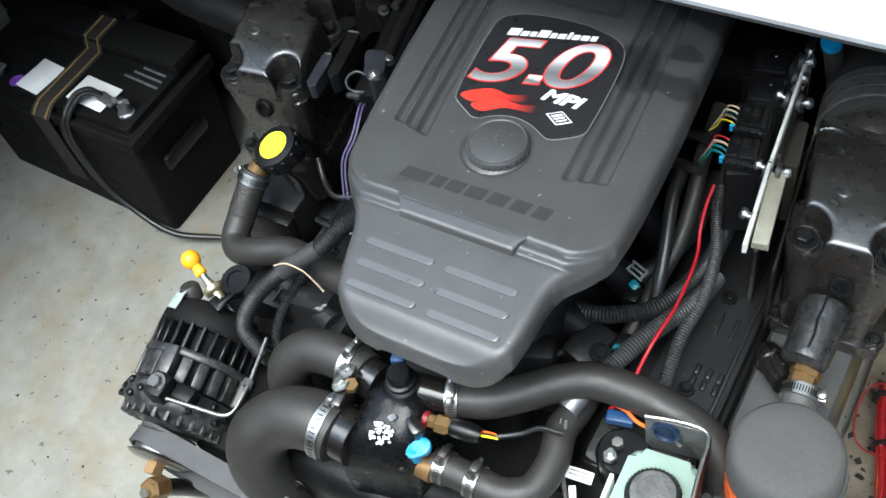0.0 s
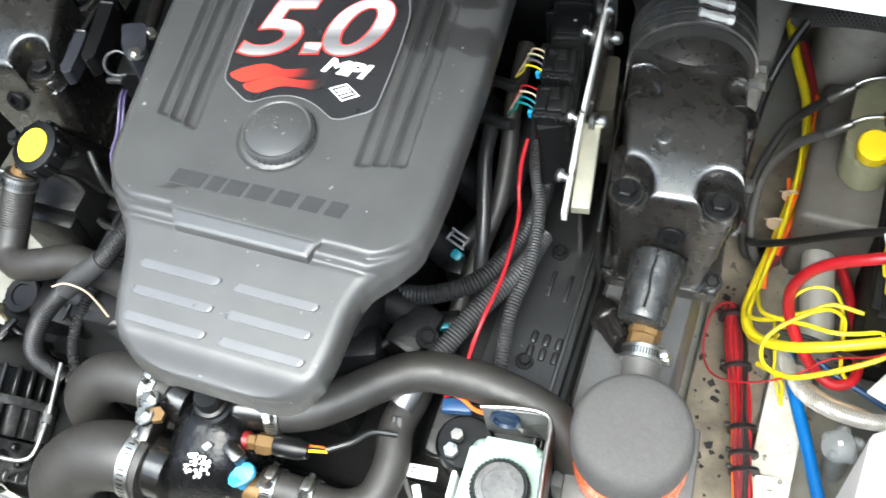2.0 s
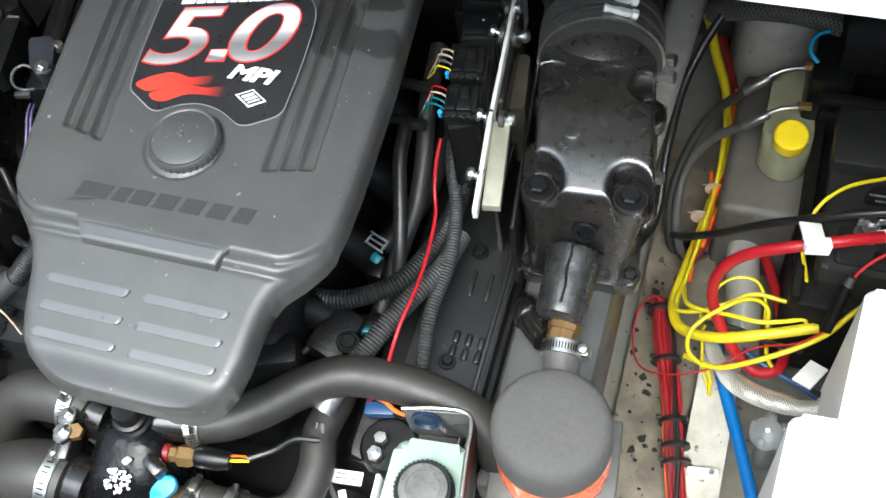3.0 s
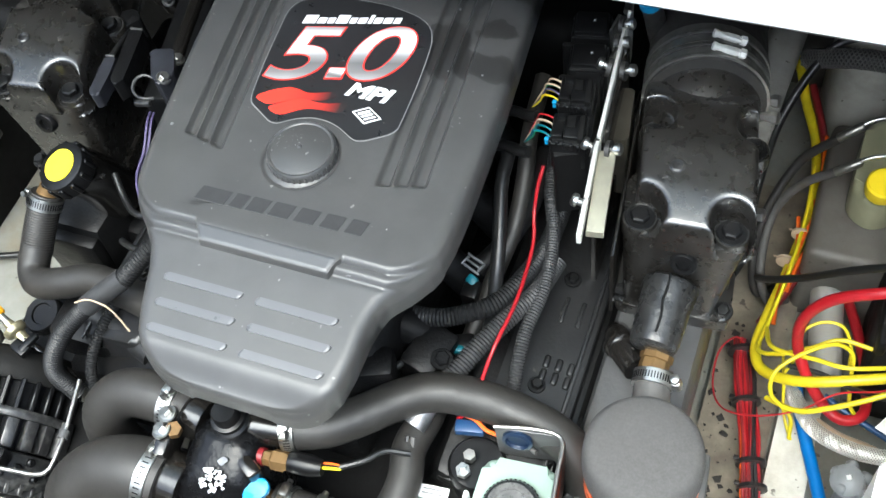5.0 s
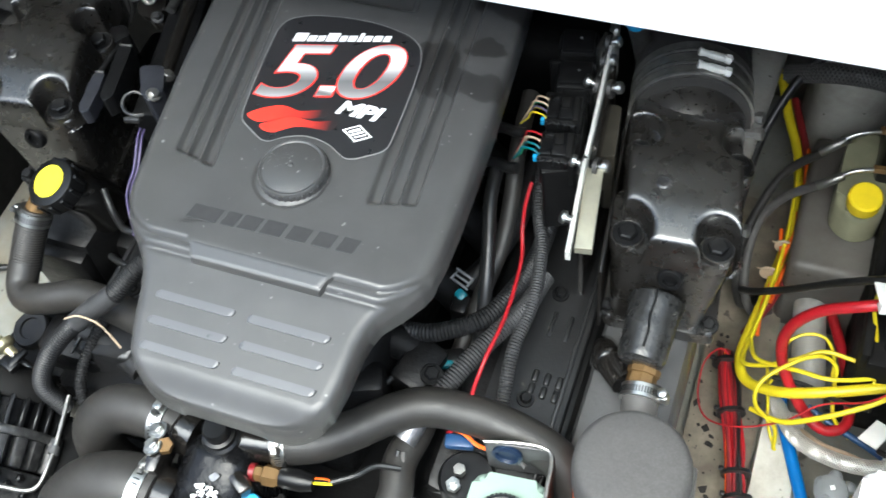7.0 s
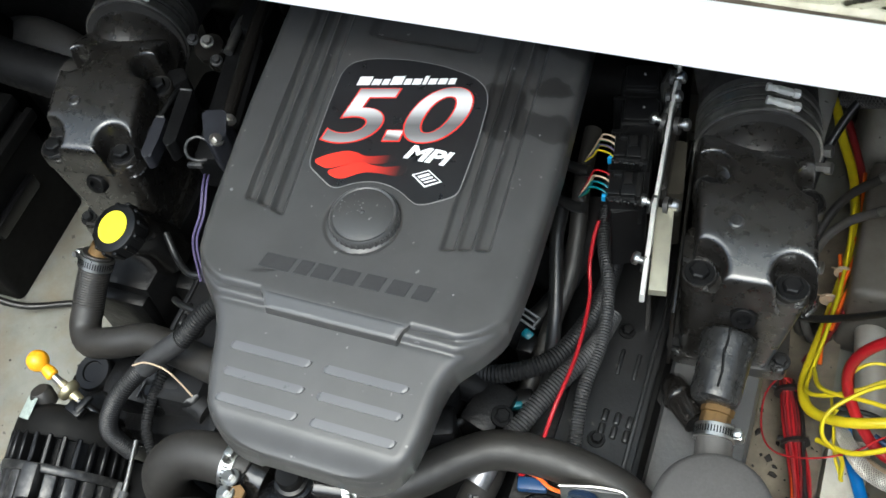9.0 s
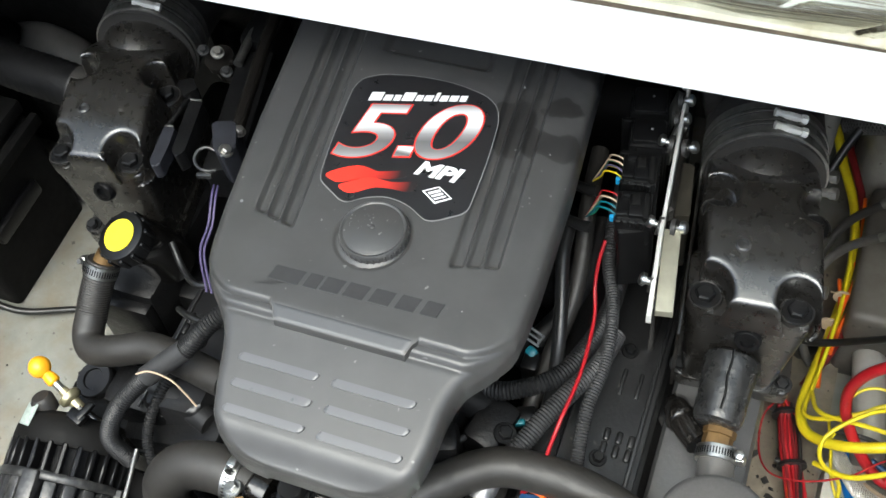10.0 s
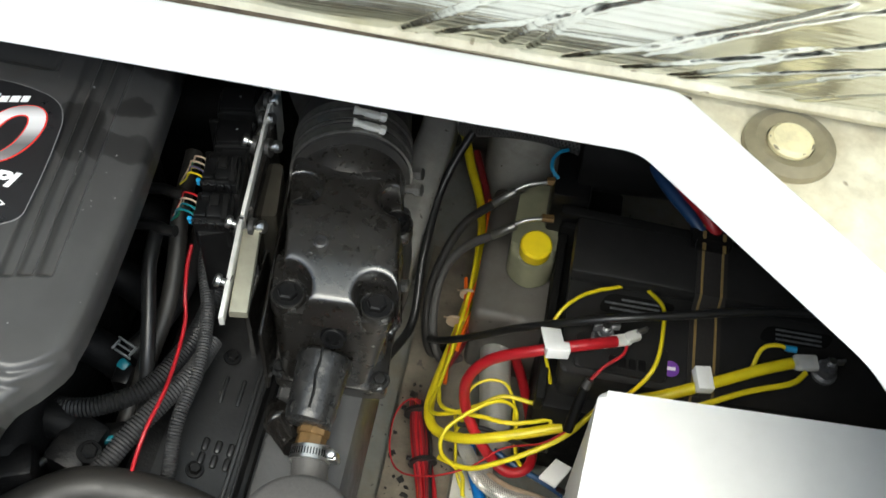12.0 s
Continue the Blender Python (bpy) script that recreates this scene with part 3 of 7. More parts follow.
drain = thing("deck_drain", (0.657, 0.103, 0.632), "round grey drain cup with a pale plug in the deck gutter", "drain")
part("drain_ring", lathe([(0.018, 0.0), (0.018, 0.006), (0.026, 0.0085), (0.034, 0.005), (0.035, 0.0)], (0.659, 0.112, 0.632), n=36), RING, drain, "stained grey ring")
part("drain_plug", lathe([(0.017, 0.0), (0.017, 0.008), (0.014, 0.011), (0, 0.010)], (0.659, 0.112, 0.632), n=28), SPOUT, drain, "pale yellow plug")
for k in range(9):
    a = 0.4 + 0.7 * k
    part("grime", lathe([(0.0016 + 0.0012 * (k % 3), 0.0), (0.001, 0.0006), (0, 0.0007)], (0.659 + 0.0135 * math.cos(a), 0.112 + 0.0135 * math.sin(a), 0.6425 - 0.0012), n=7), RING, drain)

# open hatch lid behind the rim, its underside lined with quilted foil
LEAN = -0.50


def lid_pose():
    return Matrix.Translation((0.25, 0.138, 0.655)) @ Matrix.Rotation(-LEAN, 4, "X") @ Matrix.Rotation(radians(90), 4, "X")


def foil_sheet():
    """Foil stuck down in pleats: narrow slanting creases up the lid and fine wrinkles along it."""
    w, h = 2.0, 0.95
    xs = np.concatenate([np.linspace(-w / 2, -0.26, 90), np.linspace(-0.25, 0.60, 960), np.linspace(0.61, w / 2, 50)])
    ys = np.concatenate([np.linspace(0.0, 0.24, 220), np.linspace(0.245, h, 80)])
    r = random.Random(3)
    X, Y = np.meshgrid(xs, ys)
    Z = np.array([[0.0035 * noise.noise((x * 9, y * 9, 3.0)) + 0.0007 * noise.noise((x * 7, y * 95, 5.0)) + 0.0003 * noise.noise((x * 16, y * 240, 9.0)) for x in xs] for y in ys])
    x = -w / 2 - 0.5
    while x < w / 2:
        slope = min(1.7, max(0.15, 0.35 + 1.6 * (x + 0.02))) + r.uniform(-0.25, 0.3)
        deep, wide, ph = r.uniform(0.0020, 0.0036), r.uniform(0.0016, 0.0024), r.uniform(0, 20)
        first, last = r.choice((-0.1, -0.1, -0.1, 0.04, 0.09)), r.choice((1.0, 1.0, 0.12, 0.2))
        d = (X - x - slope * Y - 0.010 * np.sin(Y * 9 + ph) - 0.003 * np.sin(Y * 41 + 2 * ph)) / math.hypot(1, slope)
        held = np.clip((Y - first) / 0.02, 0, 1) * np.clip((last - Y) / 0.02, 0, 1)
        Z -= held * deep * np.exp(-(d / wide) ** 2)
        Z += held * deep * 0.20 * np.exp(-((d - 0.005) / 0.003) ** 2)
        x += r.uniform(0.014, 0.042)
    bm = bmesh.new()
    rows = [[bm.verts.new((X[j, i], Y[j, i], Z[j, i])) for i in range(len(xs))] for j in range(len(ys))]
    for p, q in zip(rows, rows[1:]):
        for i in range(len(xs) - 1):
            bm.faces.new((p[i], p[i + 1], q[i + 1], q[i]))
    return bm


lid = thing("hatch_lid", (0.25, 0.138, 0.655), "open engine hatch lid lined with crumpled silver foil", "hatch lid")
part("foil_lining", moved(foil_sheet(), lid_pose()), FOIL, lid, "crumpled reflective foil insulation", sharp=180)
part("lid_panel", moved(box((0, 0.475, -0.032), (2.04, 0.99, 0.03), 0.008), lid_pose()), GELCOAT, lid, "white gelcoat lid")
part("lid_edge", moved(box((0, -0.006, -0.006), (2.02, 0.012, 0.026), 0.004), lid_pose()), CREAM, lid, "cream lower edge")

# ---- engine: dark core under the cover ----
block = thing("engine_block", (0.03, 0.0, -0.01), "black painted V8 engine block under the plastic cover", "engine block")
part("crankcase", box((0.03, -0.02, 0.10), (0.30, 0.46, 0.22), 0.03, seg=3), BLOCK, block)
part("timing_cover", box((0.02, -0.275, 0.16), (0.26, 0.06, 0.26), 0.02, seg=3), BLOCK, block)
part("cylinder_head", box((0.215, 0.02, 0.24), (0.14, 0.46, 0.13), 0.012, turn=(0, 22, 0)), CAST, block)
part("cylinder_head", box((-0.155, 0.02, 0.24), (0.14, 0.46, 0.13), 0.012, turn=(0, -22, 0)), CAST, block)
part("intake_manifold", join(box((0.03, 0.02, 0.33), (0.17, 0.36, 0.14), 0.02, seg=3), box((0.03, -0.17, 0.30), (0.14, 0.07, 0.08), 0.015)), BLOCK, block)
for k in range(4):
    part("intake_runner", tube([(0.09, -0.10 + k * 0.075, 0.37), (0.125, -0.10 + k * 0.075, 0.365), (0.155, -0.10 + k * 0.075, 0.32)], 0.017, 14), BLOCK, block)
    part("intake_runner", tube([(-0.03, -0.10 + k * 0.075, 0.37), (-0.065, -0.10 + k * 0.075, 0.365), (-0.10, -0.10 + k * 0.075, 0.32)], 0.017, 14), BLOCK, block)
part("engine_bracket", box((0.10, -0.155, 0.34), (0.05, 0.03, 0.11), 0.006, turn=(0, 0, 20)), CAST, block)
part("engine_bracket", box((0.135, -0.115, 0.33), (0.035, 0.05, 0.09), 0.006, turn=(0, 12, -15)), CAST, block)
part("flywheel_housing", box((0.02, 0.34, 0.19), (0.40, 0.18, 0.40), 0.04, seg=3), BLOCK, block)
part("head_bolt", bolt((0.158, -0.125, 0.372), (0.2, 0, 1), 0.007, 0.007), CAST, block)

# ---- engine cover ----
def mid(y):
    """The cover's centre line, which runs slightly across the hull."""
    return 0.0445 - 0.0875 * (y + 0.143)


def cover_half(y):
    """Half the cover's width at a place along it."""
    keys = [(-0.2580, 0.036), (-0.2570, 0.050), (-0.2545, 0.060), (-0.250, 0.0695), (-0.243, 0.0780), (-0.233, 0.0845), (-0.214, 0.0892), (-0.185, 0.0935), (-0.172, 0.0970), (-0.162, 0.1015),
            (-0.150, 0.1110), (-0.140, 0.1200), (-0.130, 0.1275), (-0.118, 0.1325), (-0.100, 0.1360), (-0.066, 0.1393), (0.033, 0.1445), (0.143, 0.1462), (0.24, 0.1465)]
    if y <= keys[0][0]:
        return keys[0][1]
    for (ya, a), (yb, b) in zip(keys, keys[1:]):
        if y <= yb:
            return a + (b - a) * (y - ya) / (yb - ya)
    return keys[-1][1]


def smooth(a, b, v):
    t = min(1.0, max(0.0, (v - a) / (b - a)))
    return t * t * (3 - 2 * t)


def cover_height(x, y, half):
    off = abs(x - mid(y))
    edge = half - off
    z = 0.551 - 0.007 * smooth(0.085, 0.15, off)
    r = 0.010
    if edge < r:
        z -= 0.6 * (r - math.sqrt(max(0.0, r * r - (r - edge) ** 2)))
    # two shallow steps across the front, with a sloping lip let into the middle
    side_at = -0.1405 + 0.034 * max(0.0, (off - 0.098) / 0.042) ** 1.6
    lip_half = 0.0625 - 0.5 * max(0.0, -0.143 - y)
    if off > lip_half:
        z -= 0.0042 * min(1.0, max(0.0, (side_at + 0.0015 - y) / 0.0056)) ** 2 + 0.0048 * min(1.0, max(0.0, (side_at - 0.0078 - y) / 0.0056)) ** 2
    else:
        z -= 0.0030 * min(1.0, max(0.0, (-0.1425 - y) / 0.0145)) + 0.0060 * smooth(-0.1568, -0.1584, y)
    z -= 0.18 * max(0.0, -0.158 - y) + 0.010 * smooth(-0.236, -0.2605, y)
    # three long slots each side with thin ridges between them
    end = smooth(-0.072, -0.066, y - 0.25 * (off - 0.085) * (off > 0.06))
    for c in (0.0745, 0.0880, 0.1015):
        d = off - c - 0.022 * (y + 0.066)
        if abs(d) < 0.012:
            z -= end * (0.0058 + 0.22 * d) * math.exp(-((d / 0.0054) ** 6))
    z -= 0.0055 * smooth(0.126, 0.132, y) * smooth(0.055, 0.046, off)
    rr = math.hypot(x - mid(-0.064), y + 0.064)
    z -= 0.002 * math.exp(-((rr - 0.0300) / 0.0018) ** 2)
    return z


def cover_shell():
    bm = bmesh.new()
    nu, rows = 248, []
    ys = [-0.2580 + 0.0014 * k for k in range(int(0.49 / 0.0014))]
    for y in ys:
        half = cover_half(y)
        rows.append([bm.verts.new((x, y, cover_height(x, y, half))) for x in (mid(y) - half + 2 * half * i / nu for i in range(nu + 1))])
    for a, b in zip(rows, rows[1:]):
        for i in range(nu):
            bm.faces.new((a[i], a[i + 1], b[i + 1], b[i]))
    rim = [r[0] for r in rows][::-1] + rows[0][1:] + [r[-1] for r in rows[1:]] + rows[-1][::-1][1:-1]
    prev = rim
    for drop, grow in ((0.003, 0.0012), (0.008, 0.0018), (0.020, 0.0024), (0.022, -0.001)):
        ring = []
        for v in rim:
            d = Vector((v.co.x - mid(v.co.y), v.co.y + 0.05))
            out = d.normalized() * grow
            ring.append(bm.verts.new((v.co.x + out.x, v.co.y + out.y, v.co.z - drop)))
        for i in range(len(rim)):
            j = (i + 1) % len(rim)
            bm.faces.new((prev[i], prev[j], ring[j], ring[i]))
        prev = ring
    return bm


CAP_X, CAP_Y = mid(-0.064) + 0.001, -0.062
cover = thing("engine_cover", (CAP_X, -0.02, 0.45), "grey moulded plastic engine cover with ribs, slots and a badge", "engine cover")
part("shell", cover_shell(), COVER, cover, sharp=50)
for y in (-0.1885, -0.2090, -0.2290):
    for side in (-1, 1):
        xc = mid(y) - 0.0018 + side * 0.0398
        z = cover_height(xc, y, cover_half(y))
        bar = moved(prism(rounded([(-0.0345, -0.0034), (0.0325, -0.0034), (0.0355, 0.0034), (-0.0335, 0.0034)], 0.0030), -0.001, 0.0016, 0.0012),
                    Matrix.Translation((xc, y, z)) @ Matrix.Rotation(0.18, 4, "X"))
        part("slot_bar", bar, COVER_SMOOTH, cover, "smooth raised louvre bar")
knob = part("centre_cap", lathe([(0.0284, 0), (0.0284, 0.008), (0.0278, 0.0096), (0.0268, 0.0106), (0.0256, 0.0104), (0.0249, 0.0098), (0.018, 0.0122), (0.008, 0.0135), (0, 0.0137)], (CAP_X, CAP_Y, 0.548), n=56),
            COVER, cover, "round plastic cap with a ribbed rim")
for k in range(36):
    a = math.tau * k / 36
    part("rib", box((CAP_X + 0.0283 * math.cos(a), CAP_Y + 0.0283 * math.sin(a), 0.5515), (0.0014, 0.0022, 0.009), 0.0005, turn=(0, 0, math.degrees(a)), seg=1), COVER, knob)
part("nub", ball((CAP_X, CAP_Y, 0.5615), 0.0022, 10, 0.5), COVER, knob)


def front_lip():
    """The smooth sloping lip in the middle of the cover's step."""
    bm = bmesh.new()
    rows = []
    for j in range(9):
        y = -0.1432 - 0.0132 * j / 8
        half = 0.0612 - 0.5 * max(0.0, -0.143 - y)
        rows.append([bm.verts.new((x, y, cover_height(x, y, cover_half(y)) + (0.0005 if 0 < j < 8 and 0 < i < 40 else -0.0004)))
                     for i, x in enumerate(mid(y) - half + 2 * half * q / 40 for q in range(41))])
    for a, b in zip(rows, rows[1:]):
        for i in range(40):
            bm.faces.new((a[i], a[i + 1], b[i + 1], b[i]))
    return bm


part("front_lip", front_lip(), LIP, cover, "smooth sloping lip")
scuffs = random.Random(31)
for k in range(26):
    ra, rr_ = scuffs.uniform(1.9, 3.5), scuffs.uniform(0.011, 0.0235) if k < 20 else scuffs.uniform(0.003, 0.012)
    sx, sy = CAP_X + rr_ * math.cos(ra), CAP_Y + rr_ * math.sin(ra)
    top_z = 0.548 + 0.0137 - 0.0028 * (rr_ / 0.022) ** 1.6
    part("scuff", lathe([(scuffs.uniform(0.0005, 0.0013), -0.001), (0.0005, 0.0003), (0, 0.0004)], (sx, sy, top_z), n=6), PRINT, knob, "pale worn speck")
for x, y, r in ((-0.086, -0.059, 0.0019), (-0.038, 0.079, 0.0017), (0.090, 0.042, 0.0010), (0.120, 0.054, 0.0010), (0.108, 0.118, 0.0013), (0.150, 0.055, 0.0010), (0.131, -0.110, 0.0009), (-0.060, 0.10, 0.0008)):
    part("paint_speck", lathe([(r, -0.001), (r * 0.8, 0.0004), (0, 0.0005)], (x, y, cover_height(x, y, cover_half(y))), n=7), PRINT, cover, "pale speck")
BADGE = rounded([(-0.039, 0.080), (-0.034, 0.092), (-0.017, 0.101), (0.015, 0.106), (0.048, 0.106), (0.079, 0.099), (0.092, 0.090), (0.0985, 0.075), (0.102, 0.042), (0.1035, 0.012), (0.104, -0.019), (0.100, -0.025),
                                    (0.082, -0.0365), (0.074, -0.0385), (0.067, -0.035), (0.057, -0.029), (0.045, -0.0255), (0.032, -0.025), (0.017, -0.030), (0.005, -0.0385), (-0.002, -0.0385), (-0.026, -0.024), (-0.029, -0.017),
                                    (-0.033, 0.009), (-0.037, 0.050)], 0.012, 3)
decal = part("badge", flat(BADGE, 0.5513, 0.0005), DECAL, cover, "black printed badge")
part("badge_border", flat([(0.034 + (x - 0.034) * 1.011, 0.034 + (y - 0.034) * 1.011) for x, y in BADGE], 0.5511, 0.0004), PRINT, decal, "thin grey border")
for digit, x, y in (("5", -0.0065, 0.0080), ("0", 0.0575, 0.0230)):
    text(digit, 0.0820, (x, y, 0.5520), RED_PRINT, "red_outline", decal, 13, 0.30, 0.0, 0.0003, 0.0020, stretch=1.30, label="red outline of a numeral")
    text(digit, 0.0820, (x, y, 0.5524), CHROME_PRINT, "numeral", decal, 13, 0.30, 0.0, 0.0003, 0.0010, stretch=1.30, label="silver fading numeral")
for grow, z, m in ((0.0012, 0.5520, RED_PRINT), (0.0, 0.5524, CHROME_PRINT)):
    pt = flat([(-grow, -grow), (0.0135 + grow, -grow), (0.0165 + grow, 0.0105 + grow), (0.003 - grow, 0.0105 + grow)], 0, 0.0003)
    part("decimal_point", moved(pt, Matrix.Translation((0.0245, 0.0155, z)) @ Matrix.Rotation(radians(13), 4, "Z")), m, decal)
text("MPI", 0.0195, (0.0660, 0.0035, 0.5520), WHITE_PRINT, "lettering", decal, 0, 0.28, 0.0, 0.0003, 0.0008, stretch=1.25, label="white letters MPI")
# maker's name above the numerals, as plain slanted blocks
NAME = ((0.0115, 0.0095), (0.0075, 0.0065), (0.006, 0.0065), (0.0105, 0.0095), (0.006, 0.0065), (0.0075, 0.0065), (0.0035, 0.0095), (0.007, 0.0065), (0.0075, 0.0065), (0.006, 0.0065))
for k, (w, h) in enumerate(NAME):
    x = -0.0205 + sum(n[0] for n in NAME[:k]) + 0.0013 * k
    bar = flat([(0, 0), (w, 0), (w + h * 0.28, h), (h * 0.28, h)], 0)
    part("name_block", moved(bar, Matrix.Translation((x, 0.068 + (x + 0.0205) * 0.235, 0.5520)) @ Matrix.Rotation(radians(13), 4, "Z")), WHITE_PRINT, decal, "white plain block")
# red stripe pair that fades along its length
for line in ([(-0.027, -0.0180), (-0.015, -0.0080), (-0.001, -0.0010), (0.008, -0.0010), (0.017, -0.0035), (0.040, 0.004), (0.044, -0.002), (0.029, -0.0090), (0.012, -0.0100), (0.002, -0.0160), (-0.012, -0.0235)],
             [(-0.011, -0.0255), (-0.001, -0.0185), (0.013, -0.0088), (0.026, -0.0105), (0.037, -0.0100), (0.056, -0.003), (0.054, -0.0165), (0.034, -0.0168), (0.021, -0.0185), (0.005, -0.0300), (-0.003, -0.0300)]):
    part("red_stripe", flat(rounded(line, 0.006, 3), 0.5519, 0.0003), FLAME_PRINT, decal, "red stripe fading to black")
diamond = part("emblem_frame", flat([(0.0610, -0.0120), (0.0755, -0.0215), (0.0880, -0.0130), (0.0735, -0.0040)], 0.5519, 0.0003), WHITE_PRINT, decal, "white lozenge emblem")
part("emblem_field", flat([(0.0634, -0.0121), (0.0754, -0.0199), (0.0858, -0.0129), (0.0736, -0.0055)], 0.5523, 0.0002), DECAL, diamond)
for k, (u, w) in enumerate(((0.16, 0.2), (0.46, 0.16), (0.74, 0.12))):
    p, q, d = Vector((0.0634, -0.0121)), Vector((0.0736, -0.0055)), Vector((0.0120, -0.0078))
    a, b = p + d * u + (q - p) * 0.10, q + d * u - (q - p) * 0.10
    part("emblem_bar", flat([tuple(a), tuple(a + d * w), tuple(b + d * w), tuple(b)], 0.5526, 0.0002), WHITE_PRINT, diamond)
# maker's name pressed into the cover, as plain slanted blocks; dark colour gives the recess shade
PRESSED = ((-0.030, 0.027), (0.0005, 0.0125), (0.0150, 0.0165), (0.0345, 0.0180), (0.0565, 0.0175), (0.0785, 0.0165), (0.0995, 0.0145))
for k, (x, w) in enumerate(PRESSED):
    h, y = 0.0140, -0.1245 + 0.0005 * k
    outer = prism([(x, y), (x + w, y), (x + w + 0.003, y + h), (x + 0.003, y + h)], 0.5475, 0.5513, 0.0005, 1)
    part("name_relief", outer, EMBOSS, cover, "pressed plain block, recess shade in its colour")
for k in range(3):
    part("swoosh", prism([(-0.040 + 0.006 * k, -0.1320 + 0.003 * k), (-0.020 + 0.006 * k, -0.1290 + 0.003 * k), (-0.018 + 0.006 * k, -0.1270 + 0.003 * k), (-0.038 + 0.006 * k, -0.1303 + 0.003 * k)], 0.5475, 0.5510, 0.0004, 1),
         EMBOSS, cover, "pressed stripe, recess shade in its colour")


# ---- exhaust risers, hoses and manifolds ----
def riser_place(cx, cy, yaw, skew):
    """Turns a casting's own u (across), v (fore and aft) and height into the world; the castings stand askew."""
    def place(u, v, z):
        return (cx + u - skew * v, cy + v + yaw * u, z)
    return place


def riser_body(place):
    """The raised centre of the casting: a crowned block with a round scoop at each corner for a bolt."""
    scoops = ((-0.0370, -0.0040, 0.0200), (0.0375, -0.0050, 0.0188), (-0.0300, 0.087, 0.0168), (0.0525, 0.086, 0.0165))
    nx, ny, v0, v1, left, right = 100, 140, -0.024, 0.150, -0.049, 0.0635
    middle, half, r = 0.0072, 0.0478, 0.013
    bm = bmesh.new()
    rows = []
    for j in range(ny + 1):
        v = v0 + (v1 - v0) * j / ny
        row = []
        for i in range(nx + 1):
            u = left + (right - left) * i / nx
            qx, qy = abs(u - middle) - (half - r), abs(v - 0.0650) - (0.0805 - r)
            d = r - math.hypot(max(qx, 0.0), max(qy, 0.0)) - min(max(qx, qy), 0.0)
            for pu, pv, pr in scoops:
                d = min(d, math.hypot(u - pu, v - pv) - pr)
            top = 0.4925 + 0.13 * (v - 0.033) - 1.3 * (v - 0.033) ** 2 - 0.0030 * abs((u - middle) / 0.046) ** 4
            top -= 7.0 * max(0.0, v - 0.088) ** 2 + 1.1 * max(0.0, 0.034 - v) ** 2
            top -= 0.0026 * max(0.0, 1 - max(d, 0.0) / 0.006) ** 2.5
            row.append(bm.verts.new(place(u, v, 0.446 + (top - 0.446) * smooth(-0.0034, 0.0006, d))))
        rows.append(row)
    for p, q in zip(rows, rows[1:]):
        for i in range(nx):
            if max(w.co.z for w in (p[i], p[i + 1], q[i + 1], q[i])) > 0.4462:
                bm.faces.new((p[i], p[i + 1], q[i + 1], q[i]))
    bmesh.ops.delete(bm, geom=[w for w in bm.verts if not w.link_faces], context="VERTS")
    return bm


